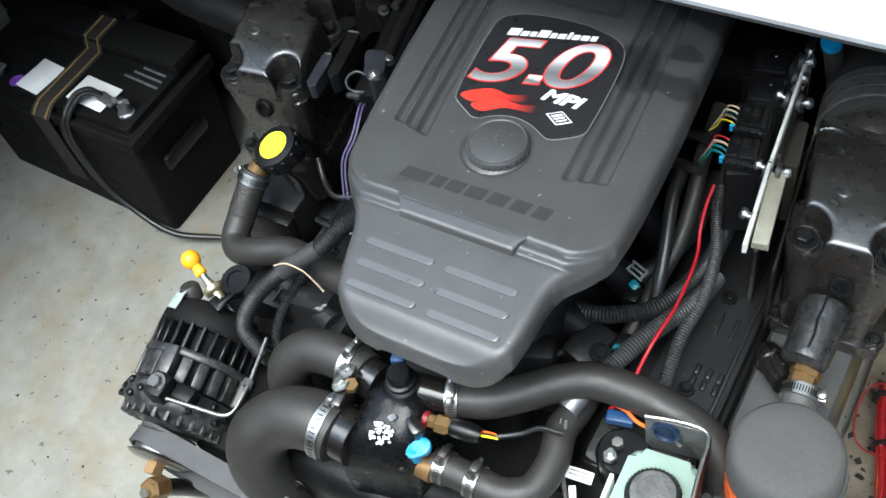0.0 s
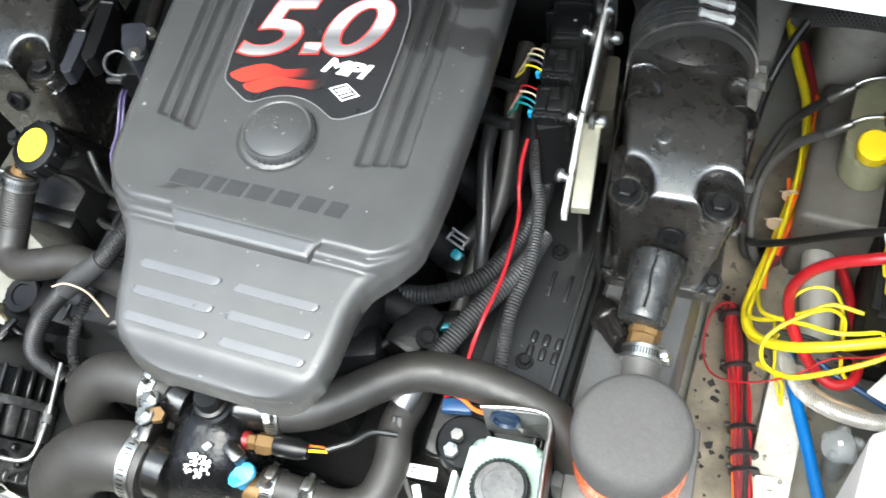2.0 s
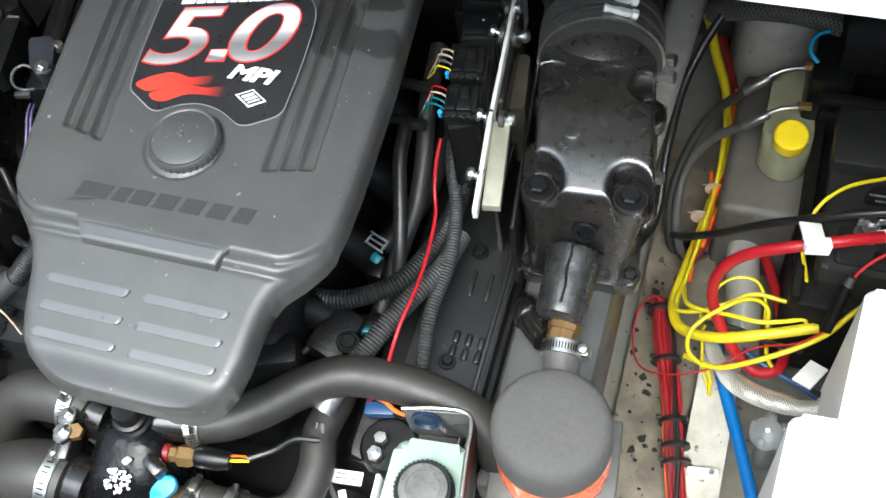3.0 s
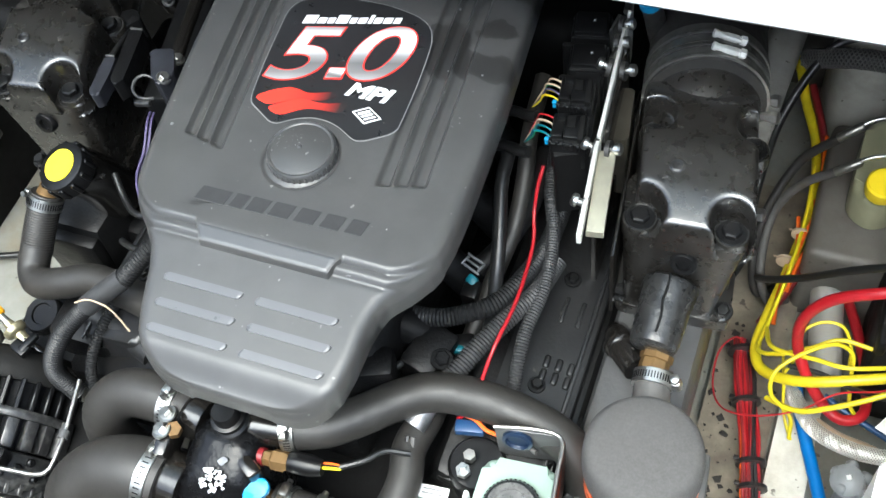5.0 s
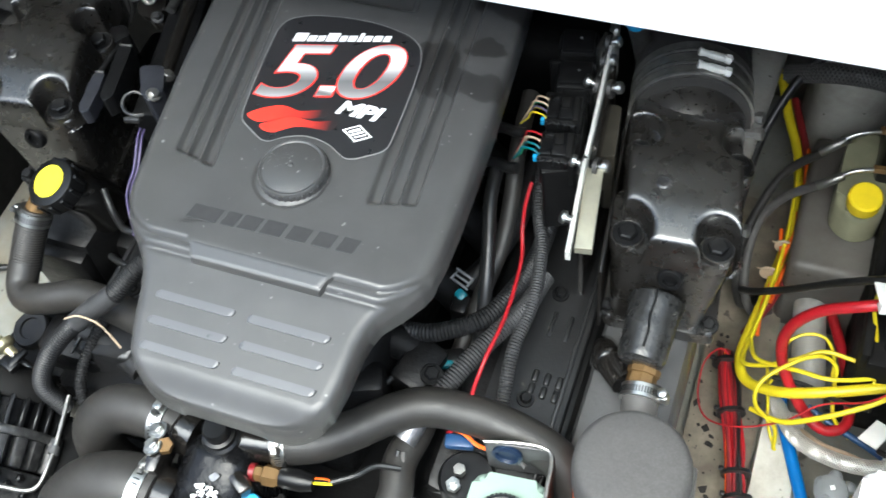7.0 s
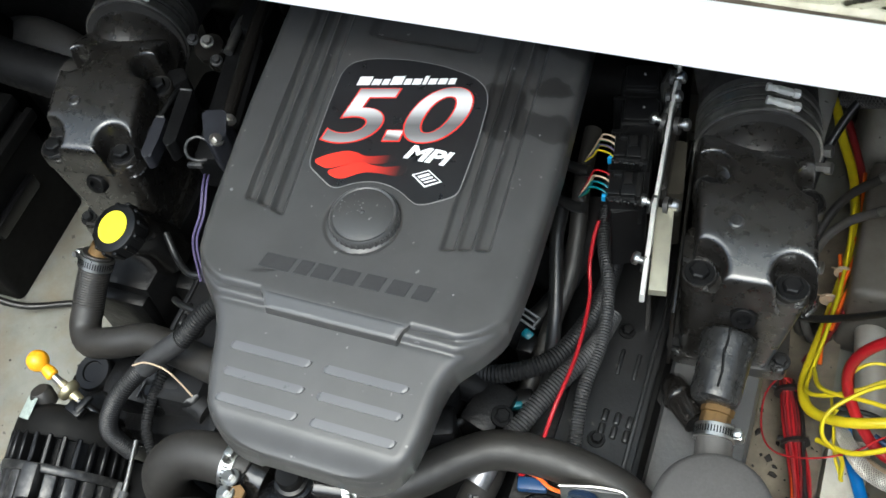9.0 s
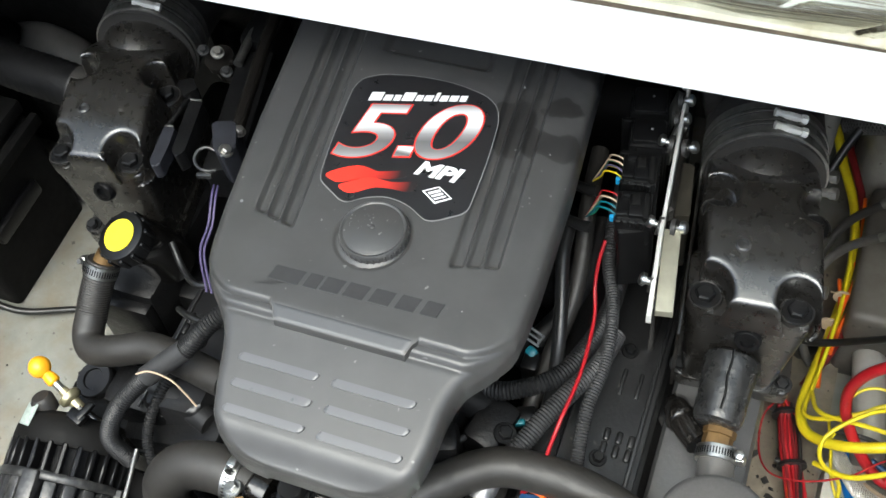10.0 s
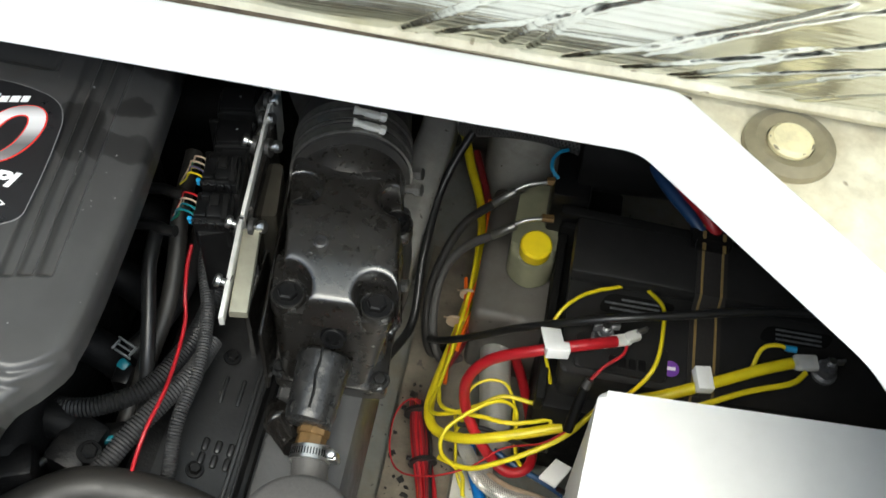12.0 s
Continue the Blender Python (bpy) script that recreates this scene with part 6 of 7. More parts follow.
part("cable_end", tube([(-0.235, 0.25, 0.45), (-0.225, 0.20, 0.46), (-0.22, 0.15, 0.46)], 0.005, 10), STEEL_DULL, sh)

# ---- relay, fluid reservoir and bracket in front ----
sr = thing("starter_relay", (0.20, -0.19, 0.30), "black solenoid relay with blue caps and a steel stud", "relay")
part("body", join(lathe([(0.026, 0), (0.026, 0.035), (0.023, 0.04), (0, 0.04)], (0.212, -0.195, 0.30), (0, 0, 1), 28), box((0.205, -0.195, 0.30), (0.06, 0.03, 0.03), 0.004)), PLASTIC, sr)
part("blue_cap", box((0.198, -0.170, 0.350), (0.026, 0.012, 0.010), 0.002, turn=(0, 0, 12)), BLUE, sr, "blue relay cap")
part("stud", join(lathe([(0.003, 0), (0.003, 0.02), (0, 0.02)], (0.2045, -0.206, 0.336), n=10), lathe([(0.0065, 0.0), (0.0065, 0.006), (0, 0.006)], (0.2045, -0.2075, 0.344), n=6)), STEEL, sr)
part("stud", lathe([(0.0055, 0.0), (0.0055, 0.008), (0, 0.008)], (0.206, -0.194, 0.345), n=6), STEEL_DULL, sr)
part("red_boot", tube([(0.192, -0.162, 0.355), (0.203, -0.166, 0.362), (0.215, -0.172, 0.362), (0.228, -0.172, 0.358)], 0.0019, 8), WIRE_ORANGE, sr, "red-orange wire end")
part("lead", tube([(0.185, -0.165, 0.35), (0.198, -0.16, 0.366), (0.21, -0.163, 0.366)], 0.002, 8), WIRE_RED, sr)
part("lead", tube([(0.228, -0.172, 0.358), (0.245, -0.172, 0.362), (0.262, -0.180, 0.365)], 0.0022, 8), RUBBER_GREY, sr)
rb = thing("reservoir_bracket", (0.26, -0.22, 0.30), "bent steel-edged black bracket round the reservoir", "bracket")
part("rim", tube([(0.226, -0.178, 0.392), (0.254, -0.171, 0.392), (0.276, -0.169, 0.392), (0.2845, -0.176, 0.392), (0.2875, -0.200, 0.392), (0.292, -0.232, 0.392), (0.296, -0.250, 0.392), (0.309, -0.258, 0.392), (0.345, -0.256, 0.392)], 0.0019, 8), STEEL_DULL, rb, "bright steel edge")
part("back_plate", box((0.254, -0.173, 0.362), (0.056, 0.003, 0.058), 0.001, turn=(0, 0, 9)), MANIFOLD, rb)
part("side_plate", box((0.290, -0.21, 0.362), (0.003, 0.075, 0.058), 0.001, turn=(0, 0, 8)), PLASTIC, rb)
# recess in the black plate; its blue is a painted reflection
part("slot", lathe([(0.009, 0), (0.013, 0.001), (0.013, 0.004), (0.010, 0.005), (0.009, 0.002), (0, 0.002)], (0.246, -0.1765, 0.378), (0.1, -1, 0.15), 24), DARK_BLUE, rb, "round recess with its bluish reflection put into the colour")
rs = thing("fluid_reservoir", (0.256, -0.23, 0.30), "pale green plastic fluid reservoir with screw cap", "fluid reservoir")
part("bottle", prism(rounded([(0.222, -0.29), (0.289, -0.282), (0.284, -0.182), (0.219, -0.188)], 0.012), 0.27, 0.348, 0.008, 3), RESERVOIR, rs)
part("side_card", box((0.2165, -0.250, 0.335), (0.004, 0.050, 0.04), 0.001, turn=(0, 0, 4)), TAG, rs, "white side plate")
capw = part("screw_cap", lathe([(0.0235, 0), (0.0243, 0.003), (0.0243, 0.012), (0.023, 0.0145), (0.0210, 0.0145), (0.0210, 0.013), (0, 0.0135)], (0.2555, -0.229, 0.346), n=40), PLASTIC, rs, "black ribbed cap rim")
part("cap_window", lathe([(0.0210, 0.0), (0.0202, 0.0035), (0.0145, 0.0042), (0.0140, 0.0034), (0.006, 0.0034), (0, 0.0038)], (0.2555, -0.229, 0.3592), n=36), CAP_CLEAR, capw, "cloudy clear cap top")
for k in range(40):
    a = math.tau * k / 40
    part("rib", box((0.2555 + 0.0245 * math.cos(a), -0.229 + 0.0245 * math.sin(a), 0.353), (0.0014, 0.0022, 0.011), 0.0004, turn=(0, 0, math.degrees(a)), seg=1), PLASTIC, capw)
sl = thing("taped_cable", (0.156, -0.17, 0.34), "cable wrapped in shiny grey tape with a white label", "cable")
part("tape", tube([(0.158, -0.158, 0.362), (0.156, -0.172, 0.361), (0.152, -0.186, 0.358)], 0.011, 16), LEAD, sl, "shiny grey tape")
part("lead", tube([(0.155, -0.195, 0.356), (0.160, -0.215, 0.345), (0.168, -0.235, 0.325), (0.178, -0.25, 0.30)], 0.0024, 8), RUBBER_GREY, sl)
part("lead", tube([(0.150, -0.195, 0.356), (0.152, -0.215, 0.345), (0.158, -0.232, 0.33)], 0.0024, 8), WIRE_BLACK, sl)
flag = part("label_flag", box((0.177, -0.226, 0.319), (0.034, 0.012, 0.004), 0.001, turn=(0, 0, 6)), TAG, sl, "white cable label with plain bars")
part("label_bar", box((0.180, -0.2235, 0.3215), (0.018, 0.0016, 0.0004), 0, turn=(0, 0, 6)), PRINT, flag)
part("label_bar", box((0.180, -0.2275, 0.3215), (0.018, 0.0016, 0.0004), 0, turn=(0, 0, 6)), PRINT, flag)
part("cut_end", box((0.184, -0.248, 0.315), (0.007, 0.026, 0.002), 0.0008, turn=(0, 0, 28)), TAG, sl, "dirty white strap end")

# ---- starboard wiring ----
def tag(center, size, turn, label="folded white paper label on a cable"):
    return whole("cable_label", box(center, size, 0.0008, turn=turn), TAG, label, "label", "cable labels")


hn = thing("wiring_harness", (0.43, 0.02, 0.02), "bundle of red and orange wires held by black cable ties", "wiring harness")
base_line = [(0.400, 0.136, 0.055), (0.414, 0.091, 0.05), (0.434, 0.022, 0.048), (0.451, -0.044, 0.045), (0.464, -0.100, 0.042), (0.490, -0.22, 0.04), (0.51, -0.4, 0.03)]
rng = random.Random(4)
for k in range(30):
    a, rr = rng.uniform(0, math.tau), math.sqrt(rng.random()) * 0.0100
    pts = []
    for j, (x, y, z) in enumerate(base_line):
        sq = 0.55 if j == 0 else 1.0
        pts.append((x + sq * rr * math.cos(a + 0.4 * j) + rng.uniform(-0.0032, 0.0032), y, z + sq * rr * math.sin(a + 0.25 * j)))
    part("wire", tube(pts, 0.0017 if k % 5 else 0.0026, 7, 0.012), (WIRE_RED, WIRE_DARK, WIRE_DARK, WIRE_ORANGE, WIRE_RED, WIRE_DARK, WIRE_BLACK, WIRE_RED, WIRE_DARK)[k % 9], hn)
for x, y, z, ax in ((0.404, 0.122, 0.054, (0.3, -1, 0)), (0.422, 0.062, 0.049, (0.3, -1, 0)), (0.442, -0.008, 0.047, (0.26, -1, 0)), (0.449, -0.036, 0.046, (0.25, -1, 0)), (0.4535, -0.054, 0.045, (0.25, -1, 0))):
    t = part("cable_tie", lathe([(0.0152, -0.002), (0.0168, -0.002), (0.0168, 0.002), (0.0152, 0.002)], (x, y, z), ax, 24), WIRE_BLACK, hn)
    part("tie_head", box((x - 0.017, y, z + 0.005), (0.006, 0.005, 0.005), 0.001), WIRE_BLACK, t)
part("clip", box((0.483, -0.056, 0.042), (0.034, 0.010, 0.006), 0.002, turn=(0, 0, 8)), TAG, hn, "white plastic clip")
part("clip_screw", lathe([(0.003, 0), (0.003, 0.003), (0, 0.003)], (0.492, -0.055, 0.045), n=10), STEEL_DULL, hn)

cable("yellow_cable", [(0.37, 0.56, 0.10), (0.390, 0.525, 0.10), (0.406, 0.482, 0.09), (0.432, 0.418, 0.080), (0.442, 0.328, 0.080), (0.433, 0.233, 0.080), (0.422, 0.166, 0.080), (0.417, 0.119, 0.080), (0.430, 0.088, 0.088),
                       (0.466, 0.074, 0.110), (0.514, 0.079, 0.130), (0.569, 0.096, 0.140)], 0.0062, WIRE_YELLOW, "thick yellow sheathed cable bent round the bilge", "cable", n=12)
YG = "yellow wires"
for pts, r in (([(0.435, 0.375, 0.10), (0.438, 0.288, 0.10), (0.432, 0.204, 0.10), (0.424, 0.146, 0.09), (0.420, 0.106, 0.10), (0.442, 0.096, 0.12), (0.472, 0.102, 0.14), (0.500, 0.115, 0.15), (0.538, 0.113, 0.15), (0.582, 0.113, 0.15), (0.62, 0.12, 0.16)], 0.0026),
               ([(0.474, 0.024, 0.07), (0.468, 0.036, 0.10), (0.443, 0.042, 0.13), (0.442, 0.060, 0.15), (0.466, 0.084, 0.16), (0.494, 0.103, 0.16), (0.515, 0.107, 0.14), (0.520, 0.089, 0.12), (0.528, 0.07, 0.09), (0.55, 0.06, 0.07)], 0.0024),
               ([(0.440, 0.05, 0.10), (0.473, 0.035, 0.12), (0.504, 0.039, 0.14), (0.543, 0.054, 0.16), (0.575, 0.076, 0.17), (0.596, 0.100, 0.18), (0.62, 0.12, 0.19)], 0.0031),
               ([(0.424, 0.14, 0.09), (0.435, 0.102, 0.12), (0.480, 0.090, 0.14), (0.516, 0.085, 0.15), (0.570, 0.105, 0.15), (0.61, 0.12, 0.17)], 0.0026),
               ([(0.556, 0.095, 0.145), (0.551, 0.105, 0.15), (0.546, 0.127, 0.18), (0.533, 0.145, 0.22), (0.538, 0.170, 0.25), (0.556, 0.192, 0.257), (0.576, 0.208, 0.254), (0.594, 0.219, 0.249), (0.612, 0.232, 0.242)], 0.0022),
               ([(0.628, 0.234, 0.242), (0.638, 0.218, 0.251), (0.648, 0.196, 0.263), (0.648, 0.168, 0.270), (0.645, 0.130, 0.270), (0.635, 0.107, 0.260), (0.61, 0.09, 0.22)], 0.0024),
               ([(0.452, 0.085, 0.09), (0.461, 0.100, 0.12), (0.460, 0.113, 0.15), (0.476, 0.125, 0.16), (0.498, 0.126, 0.16), (0.512, 0.115, 0.14), (0.516, 0.10, 0.12)], 0.0018),
               ([(0.448, 0.12, 0.08), (0.455, 0.08, 0.09), (0.462, 0.045, 0.085), (0.476, 0.022, 0.07)], 0.0018)):
    cable("yellow_wire", pts, r, WIRE_YELLOW, "loose yellow wire looped over the bilge", "wire", group=YG)
for pts in ([(0.441, 0.422, 0.10), (0.448, 0.316, 0.10), (0.440, 0.263, 0.10), (0.432, 0.219, 0.09), (0.425, 0.17, 0.08)], [(0.445, 0.33, 0.09), (0.452, 0.28, 0.09), (0.442, 0.24, 0.085), (0.436, 0.20, 0.08)],
            [(0.430, 0.30, 0.09), (0.436, 0.25, 0.095), (0.428, 0.19, 0.09), (0.430, 0.15, 0.085)]):
    cable("orange_wire", pts, 0.0026, WIRE_ORANGE, "orange wire beside the yellow cable", "wire", group="orange wires")
cable("red_cable", [(0.601, 0.143, 0.265), (0.564, 0.127, 0.270), (0.521, 0.117, 0.260), (0.479, 0.115, 0.230), (0.458, 0.112, 0.190), (0.456, 0.105, 0.150), (0.470, 0.087, 0.120), (0.497, 0.067, 0.090), (0.522, 0.057, 0.080),
                    (0.543, 0.070, 0.080), (0.543, 0.110, 0.070), (0.527, 0.173, 0.060), (0.505, 0.231, 0.050), (0.487, 0.265, 0.040), (0.455, 0.31, 0.05), (0.44, 0.40, 0.07)], 0.0062, WIRE_RED, "thick red battery cable looped down to the bilge", "battery cable", n=12)
cable("red_cable", [(0.415, 0.16, 0.06), (0.438, 0.21, 0.07), (0.450, 0.26, 0.08), (0.452, 0.33, 0.09), (0.440, 0.42, 0.09), (0.41, 0.5, 0.1)], 0.005, WIRE_DARK, "dark red cable along the hull side", "cable", n=10)
fz = thing("inline_fuse", (0.572, 0.078, 0.2), "black inline fuse holder on a thin red wire", "fuse holder")
part("holder", tube([(0.577, 0.094, 0.243), (0.5735, 0.080, 0.224), (0.569, 0.064, 0.200)], 0.0060, 14, end_r=0.0056), PLASTIC, fz)
part("boot", lathe([(0.0045, 0), (0.0065, 0.01), (0, 0.01)], (0.580, 0.100, 0.252), (-0.2, -0.5, -0.7), 12), RUBBER, fz)
part("lead", tube([(0.613, 0.150, 0.262), (0.611, 0.133, 0.260), (0.592, 0.115, 0.255), (0.579, 0.098, 0.248)], 0.0018, 8), WIRE_RED, fz)
part("lead", tube([(0.568, 0.063, 0.200), (0.547, 0.058, 0.170), (0.508, 0.057, 0.140), (0.476, 0.037, 0.120), (0.435, 0.026, 0.100), (0.399, 0.033, 0.080), (0.382, 0.061, 0.070), (0.379, 0.105, 0.070), (0.394, 0.130, 0.070), (0.413, 0.121, 0.060)], 0.0011, 8), WIRE_RED, fz)
cable("black_cable", [(0.40, 0.215, 0.07), (0.419, 0.200, 0.10), (0.454, 0.195, 0.13), (0.504, 0.165, 0.22), (0.583, 0.157, 0.28), (0.664, 0.174, 0.29), (0.747, 0.197, 0.29), (0.85, 0.22, 0.28)], 0.0045, WIRE_BLACK, "black cable stretched over the battery", "cable", n=10)
cable("dark_lead", [(0.455, 0.09, 0.11), (0.49, 0.085, 0.12), (0.52, 0.072, 0.13), (0.555, 0.06, 0.15)], 0.003, WIRE_BLACK, "dark wire among the yellow ones", "wire")
cable("blue_lead", [(0.50, 0.08, 0.08), (0.53, 0.068, 0.075), (0.57, 0.05, 0.08), (0.60, 0.03, 0.09)], 0.004, BLUE, "dark blue wire under the labels", "wire")
cable("blue_hose", [(0.467, 0.10, 0.07), (0.478, 0.071, 0.055), (0.495, 0.031, 0.050), (0.519, -0.027, 0.050), (0.540, -0.082, 0.050), (0.565, -0.16, 0.05), (0.59, -0.3, 0.05)], 0.0072, WIRE_BLUE, "bright blue plastic hose along the stringer", "hose", n=14)
cuff = thing("hose_cuff", (0.545, -0.1, 0.04), "white plastic collar on the blue hose", "collar")
part("collar", lathe([(0.009, -0.012), (0.012, -0.01), (0.012, 0.01), (0.009, 0.012)], (0.5455, -0.098, 0.050), (0.3, -1, 0), 20), TAG, cuff)
def braid(points, r, strands, pitch, wire):
    """Bright wires wound both ways round a hose."""
    line = spline(points, 0.004)
    out, run, frames, normal = [], 0.0, [], None
    for i, c in enumerate(line):
        d = (line[min(i + 1, len(line) - 1)] - line[max(i - 1, 0)]).normalized()
        normal = d.orthogonal().normalized() if normal is None else (normal - d * normal.dot(d)).normalized()
        run += (c - line[i - 1]).length if i else 0.0
        frames.append((c, normal, d.cross(normal), run))
    for way in (-1, 1):
        for k in range(strands):
            pts = []
            for j, (c, u, w, s_) in enumerate(frames):
                a = way * math.tau * s_ / pitch + math.tau * k / strands
                lift = r + wire * 0.4 * way
                pts.append(c + lift * (math.cos(a) * u + math.sin(a) * w))
            out.append(tube(pts, wire, 5, smooth=False))
    return join(*out)


BRAID_LINE = [(0.465, 0.09, 0.06), (0.477, 0.066, 0.07), (0.495, 0.039, 0.08), (0.525, 0.023, 0.09), (0.561, 0.017, 0.10), (0.600, 0.018, 0.12)]
bh = thing("braided_hose", (0.525, 0.023, 0.08), "braided stainless steel hose to the white tank", "hose")
part("core", tube(BRAID_LINE, 0.0080, 18), BAND, bh, "grey inner hose")
tagged(part("braid", braid(BRAID_LINE, 0.0082, 12, 0.036, 0.0007), BRAID, bh), "bright woven steel wires", kind="stuff")
cable("pale_hose", [(0.50, 0.06, 0.05), (0.525, 0.045, 0.06), (0.56, 0.04, 0.06), (0.59, 0.03, 0.06)], 0.006, WIRE_WHITE, "cream hose beside the braided hose", "hose", n=12)
tag((0.535, 0.124, 0.278), (0.022, 0.030, 0.003), (-15, 12, 12))
tag((0.541, 0.113, 0.276), (0.024, 0.012, 0.014), (-10, 6, 12))
tag((0.571, 0.053, 0.112), (0.022, 0.034, 0.003), (-10, -15, -28))
tag((0.694, 0.119, 0.262), (0.017, 0.026, 0.012), (0, 5, 12))
cable("black_tie", [(0.578, 0.04, 0.10), (0.588, 0.028, 0.115), (0.592, 0.012, 0.12)], 0.0035, WIRE_BLACK, "black tie round the braided hose", "cable tie")
gk = thing("drain_valve", (0.541, -0.015, 0.03), "grey plastic lobed drain valve standing in the bilge", "valve")
part("hub", lathe([(0.013, 0), (0.0175, 0.004), (0.0175, 0.016), (0.013, 0.020), (0, 0.021)], (0.541, -0.015, 0.088), (-0.3, -0.3, 1), 18), GREY_KNOB, gk)
for a in (0.4, 1.66, 2.9, 4.2, 5.4):
    part("lobe", ball((0.541 + 0.0145 * math.cos(a), -0.015 + 0.0145 * math.sin(a), 0.098), 0.0075, 10), GREY_KNOB, gk)
part("stem", lathe([(0.013, 0), (0.011, 0.09), (0, 0.09)], (0.547, -0.01, 0.0), (-0.05, -0.05, 1), 18), GREY_KNOB, gk)
part("square_mark", box((0.537, -0.019, 0.112), (0.005, 0.005, 0.0015), 0.0004, turn=(10, -15, 20)), TAG, gk)

# ---- white tank ----
tk = thing("white_tank", (0.8, -0.2, -0.02), "white moulded plastic tank in the bilge", "tank")
part("tank_back", prism(rounded([(0.588, 0.050, 0.008), (1.25, 0.085), (1.25, -0.12), (0.574, -0.12)], 0.02), -0.02, 0.324, 0.010, 3, -0.02), TANK, tk)
part("tank_front", prism(rounded([(0.540, -0.086, 0.01), (1.25, -0.05), (1.25, -0.8), (0.49, -0.8)], 0.03), -0.02, 0.322, 0.012, 3, -0.02), TANK, tk)
part("hose_port", lathe([(0.016, 0), (0.016, 0.012), (0.011, 0.016), (0.011, 0.024), (0, 0.024)], (0.612, 0.018, 0.123), (-1, 0.05, 0), 20), STEEL_DULL, tk)
part("printed_label", box((0.5245, -0.145, 0.235), (0.002, 0.012, 0.05), 0.0005, turn=(0, -4, 4)), PRINT, tk, "small grey and red print")
part("print_bar", box((0.5235, -0.17, 0.24), (0.002, 0.012, 0.05), 0.0005, turn=(0, -4, 4)), RED_PRINT, tk)


# ---- batteries ----
def post(parent, x, y, z, clampmat):
    p = part("terminal_post", lathe([(0.0135, 0), (0.0135, 0.004), (0.0095, 0.006), (0.009, 0.018), (0, 0.018)], (x, y, z), n=20), LEAD, parent, "grey lead post")
    part("thread", lathe([(0.004, 0.018), (0.004, 0.03), (0, 0.03)], (x, y, z), n=10), STEEL, p)
    part("wing_nut", join(lathe([(0.007, 0.020), (0.007, 0.026), (0, 0.026)], (x, y, z), n=6), box((x + 0.009, y + 0.002, z + 0.026), (0.010, 0.003, 0.010), 0.001, turn=(0, 0, 15)), box((x - 0.009, y - 0.002, z + 0.026), (0.010, 0.003, 0.010), 0.001, turn=(0, 0, 15))), LEAD, p, "dull steel wing nut")
    return p


def strap(parent, x, w, line):
    """A webbing strap along y and z at x, with a stitched line near each edge."""
    def band(x0, x1, lift):
        bm = bmesh.new()
        rows = [[bm.verts.new((x0, y, z + lift)), bm.verts.new((x1, y, z + lift)), bm.verts.new((x1, y, z + lift - 0.0015)), bm.verts.new((x0, y, z + lift - 0.0015))] for y, z in line]
        for a, b in zip(rows, rows[1:]):
            for k in range(4):
                bm.faces.new((a[k], a[(k + 1) % 4], b[(k + 1) % 4], b[k]))
        bm.faces.new(rows[0][::-1])
        bm.faces.new(rows[-1])
        return bm
    s = part("strap", band(x - w / 2, x + w / 2, 0.0), WEBBING, parent, "dark woven strap with gold stitching")
    for e in (-1, 1):
        part("stitch_line", band(x + e * w * 0.32 - 0.0013, x + e * w * 0.32 + 0.0013, 0.0012), STITCH, s)
    return s


bs = thing("marine_battery", (0.74, 0.21, 0.02), "black starboard battery in a strapped tray with cables", "battery", "batteries")
tray = part("tray", join(box((0.745, 0.213, 0.10), (0.425, 0.232, 0.16), 0.006), box((0.745, 0.322, 0.19), (0.43, 0.012, 0.045), 0.003), box((0.536, 0.213, 0.185), (0.010, 0.235, 0.03), 0.003)), MATT, bs)
part("case", prism(rounded([(0.553, 0.115), (0.935, 0.115), (0.935, 0.306), (0.553, 0.306)], 0.01), 0.08, 0.232, 0.006, 2), BATTERY, bs)
part("lid", prism(rounded([(0.548, 0.110), (0.94, 0.110), (0.94, 0.311), (0.548, 0.311)], 0.01), 0.214, 0.240, 0.005, 2), BATTERY, bs)
part("vent_bar", box((0.74, 0.262, 0.250), (0.39, 0.075, 0.022), 0.005), BATTERY, bs)
part("hold_down", box((0.725, 0.300, 0.256), (0.40, 0.014, 0.010), 0.003, turn=(0, 0, -2)), MATT, bs, "flat black hold-down bar")
part("raised_panel", prism(rounded([(0.562, 0.118), (0.66, 0.118), (0.66, 0.16), (0.562, 0.16)], 0.006), 0.239, 0.244, 0.002), BATTERY, bs)
post(bs, 0.590, 0.157, 0.240, LEAD)
post(bs, 0.826, 0.166, 0.240, LEAD)
lug = part("cable_lug", join(box((0.606, 0.147, 0.262), (0.022, 0.014, 0.005), 0.002, turn=(0, -5, 18)), box((0.618, 0.152, 0.266), (0.016, 0.012, 0.010), 0.003, turn=(0, 0, 30))), ALU, bs, "tinned cable lug")
part("wing", box((0.626, 0.158, 0.270), (0.014, 0.004, 0.008), 0.001, turn=(0, 0, 35)), STEEL, lug)
part("cable_lug", join(box((0.800, 0.162, 0.262), (0.026, 0.018, 0.008), 0.003, turn=(0, 0, 10)), box((0.786, 0.158, 0.262), (0.012, 0.010, 0.010), 0.003)), ALU, bs, "tinned cable lug")
part("yellow_lead", tube([(0.60, 0.085, 0.235), (0.65, 0.098, 0.245), (0.70, 0.118, 0.256), (0.75, 0.142, 0.262), (0.785, 0.158, 0.263)], 0.0062, 12), WIRE_YELLOW, bs, "thick yellow cable to the post")
part("yellow_lead", tube([(0.62, 0.075, 0.225), (0.68, 0.090, 0.245), (0.74, 0.118, 0.255), (0.785, 0.135, 0.260), (0.800, 0.150, 0.262)], 0.0032, 10), WIRE_YELLOW, bs)
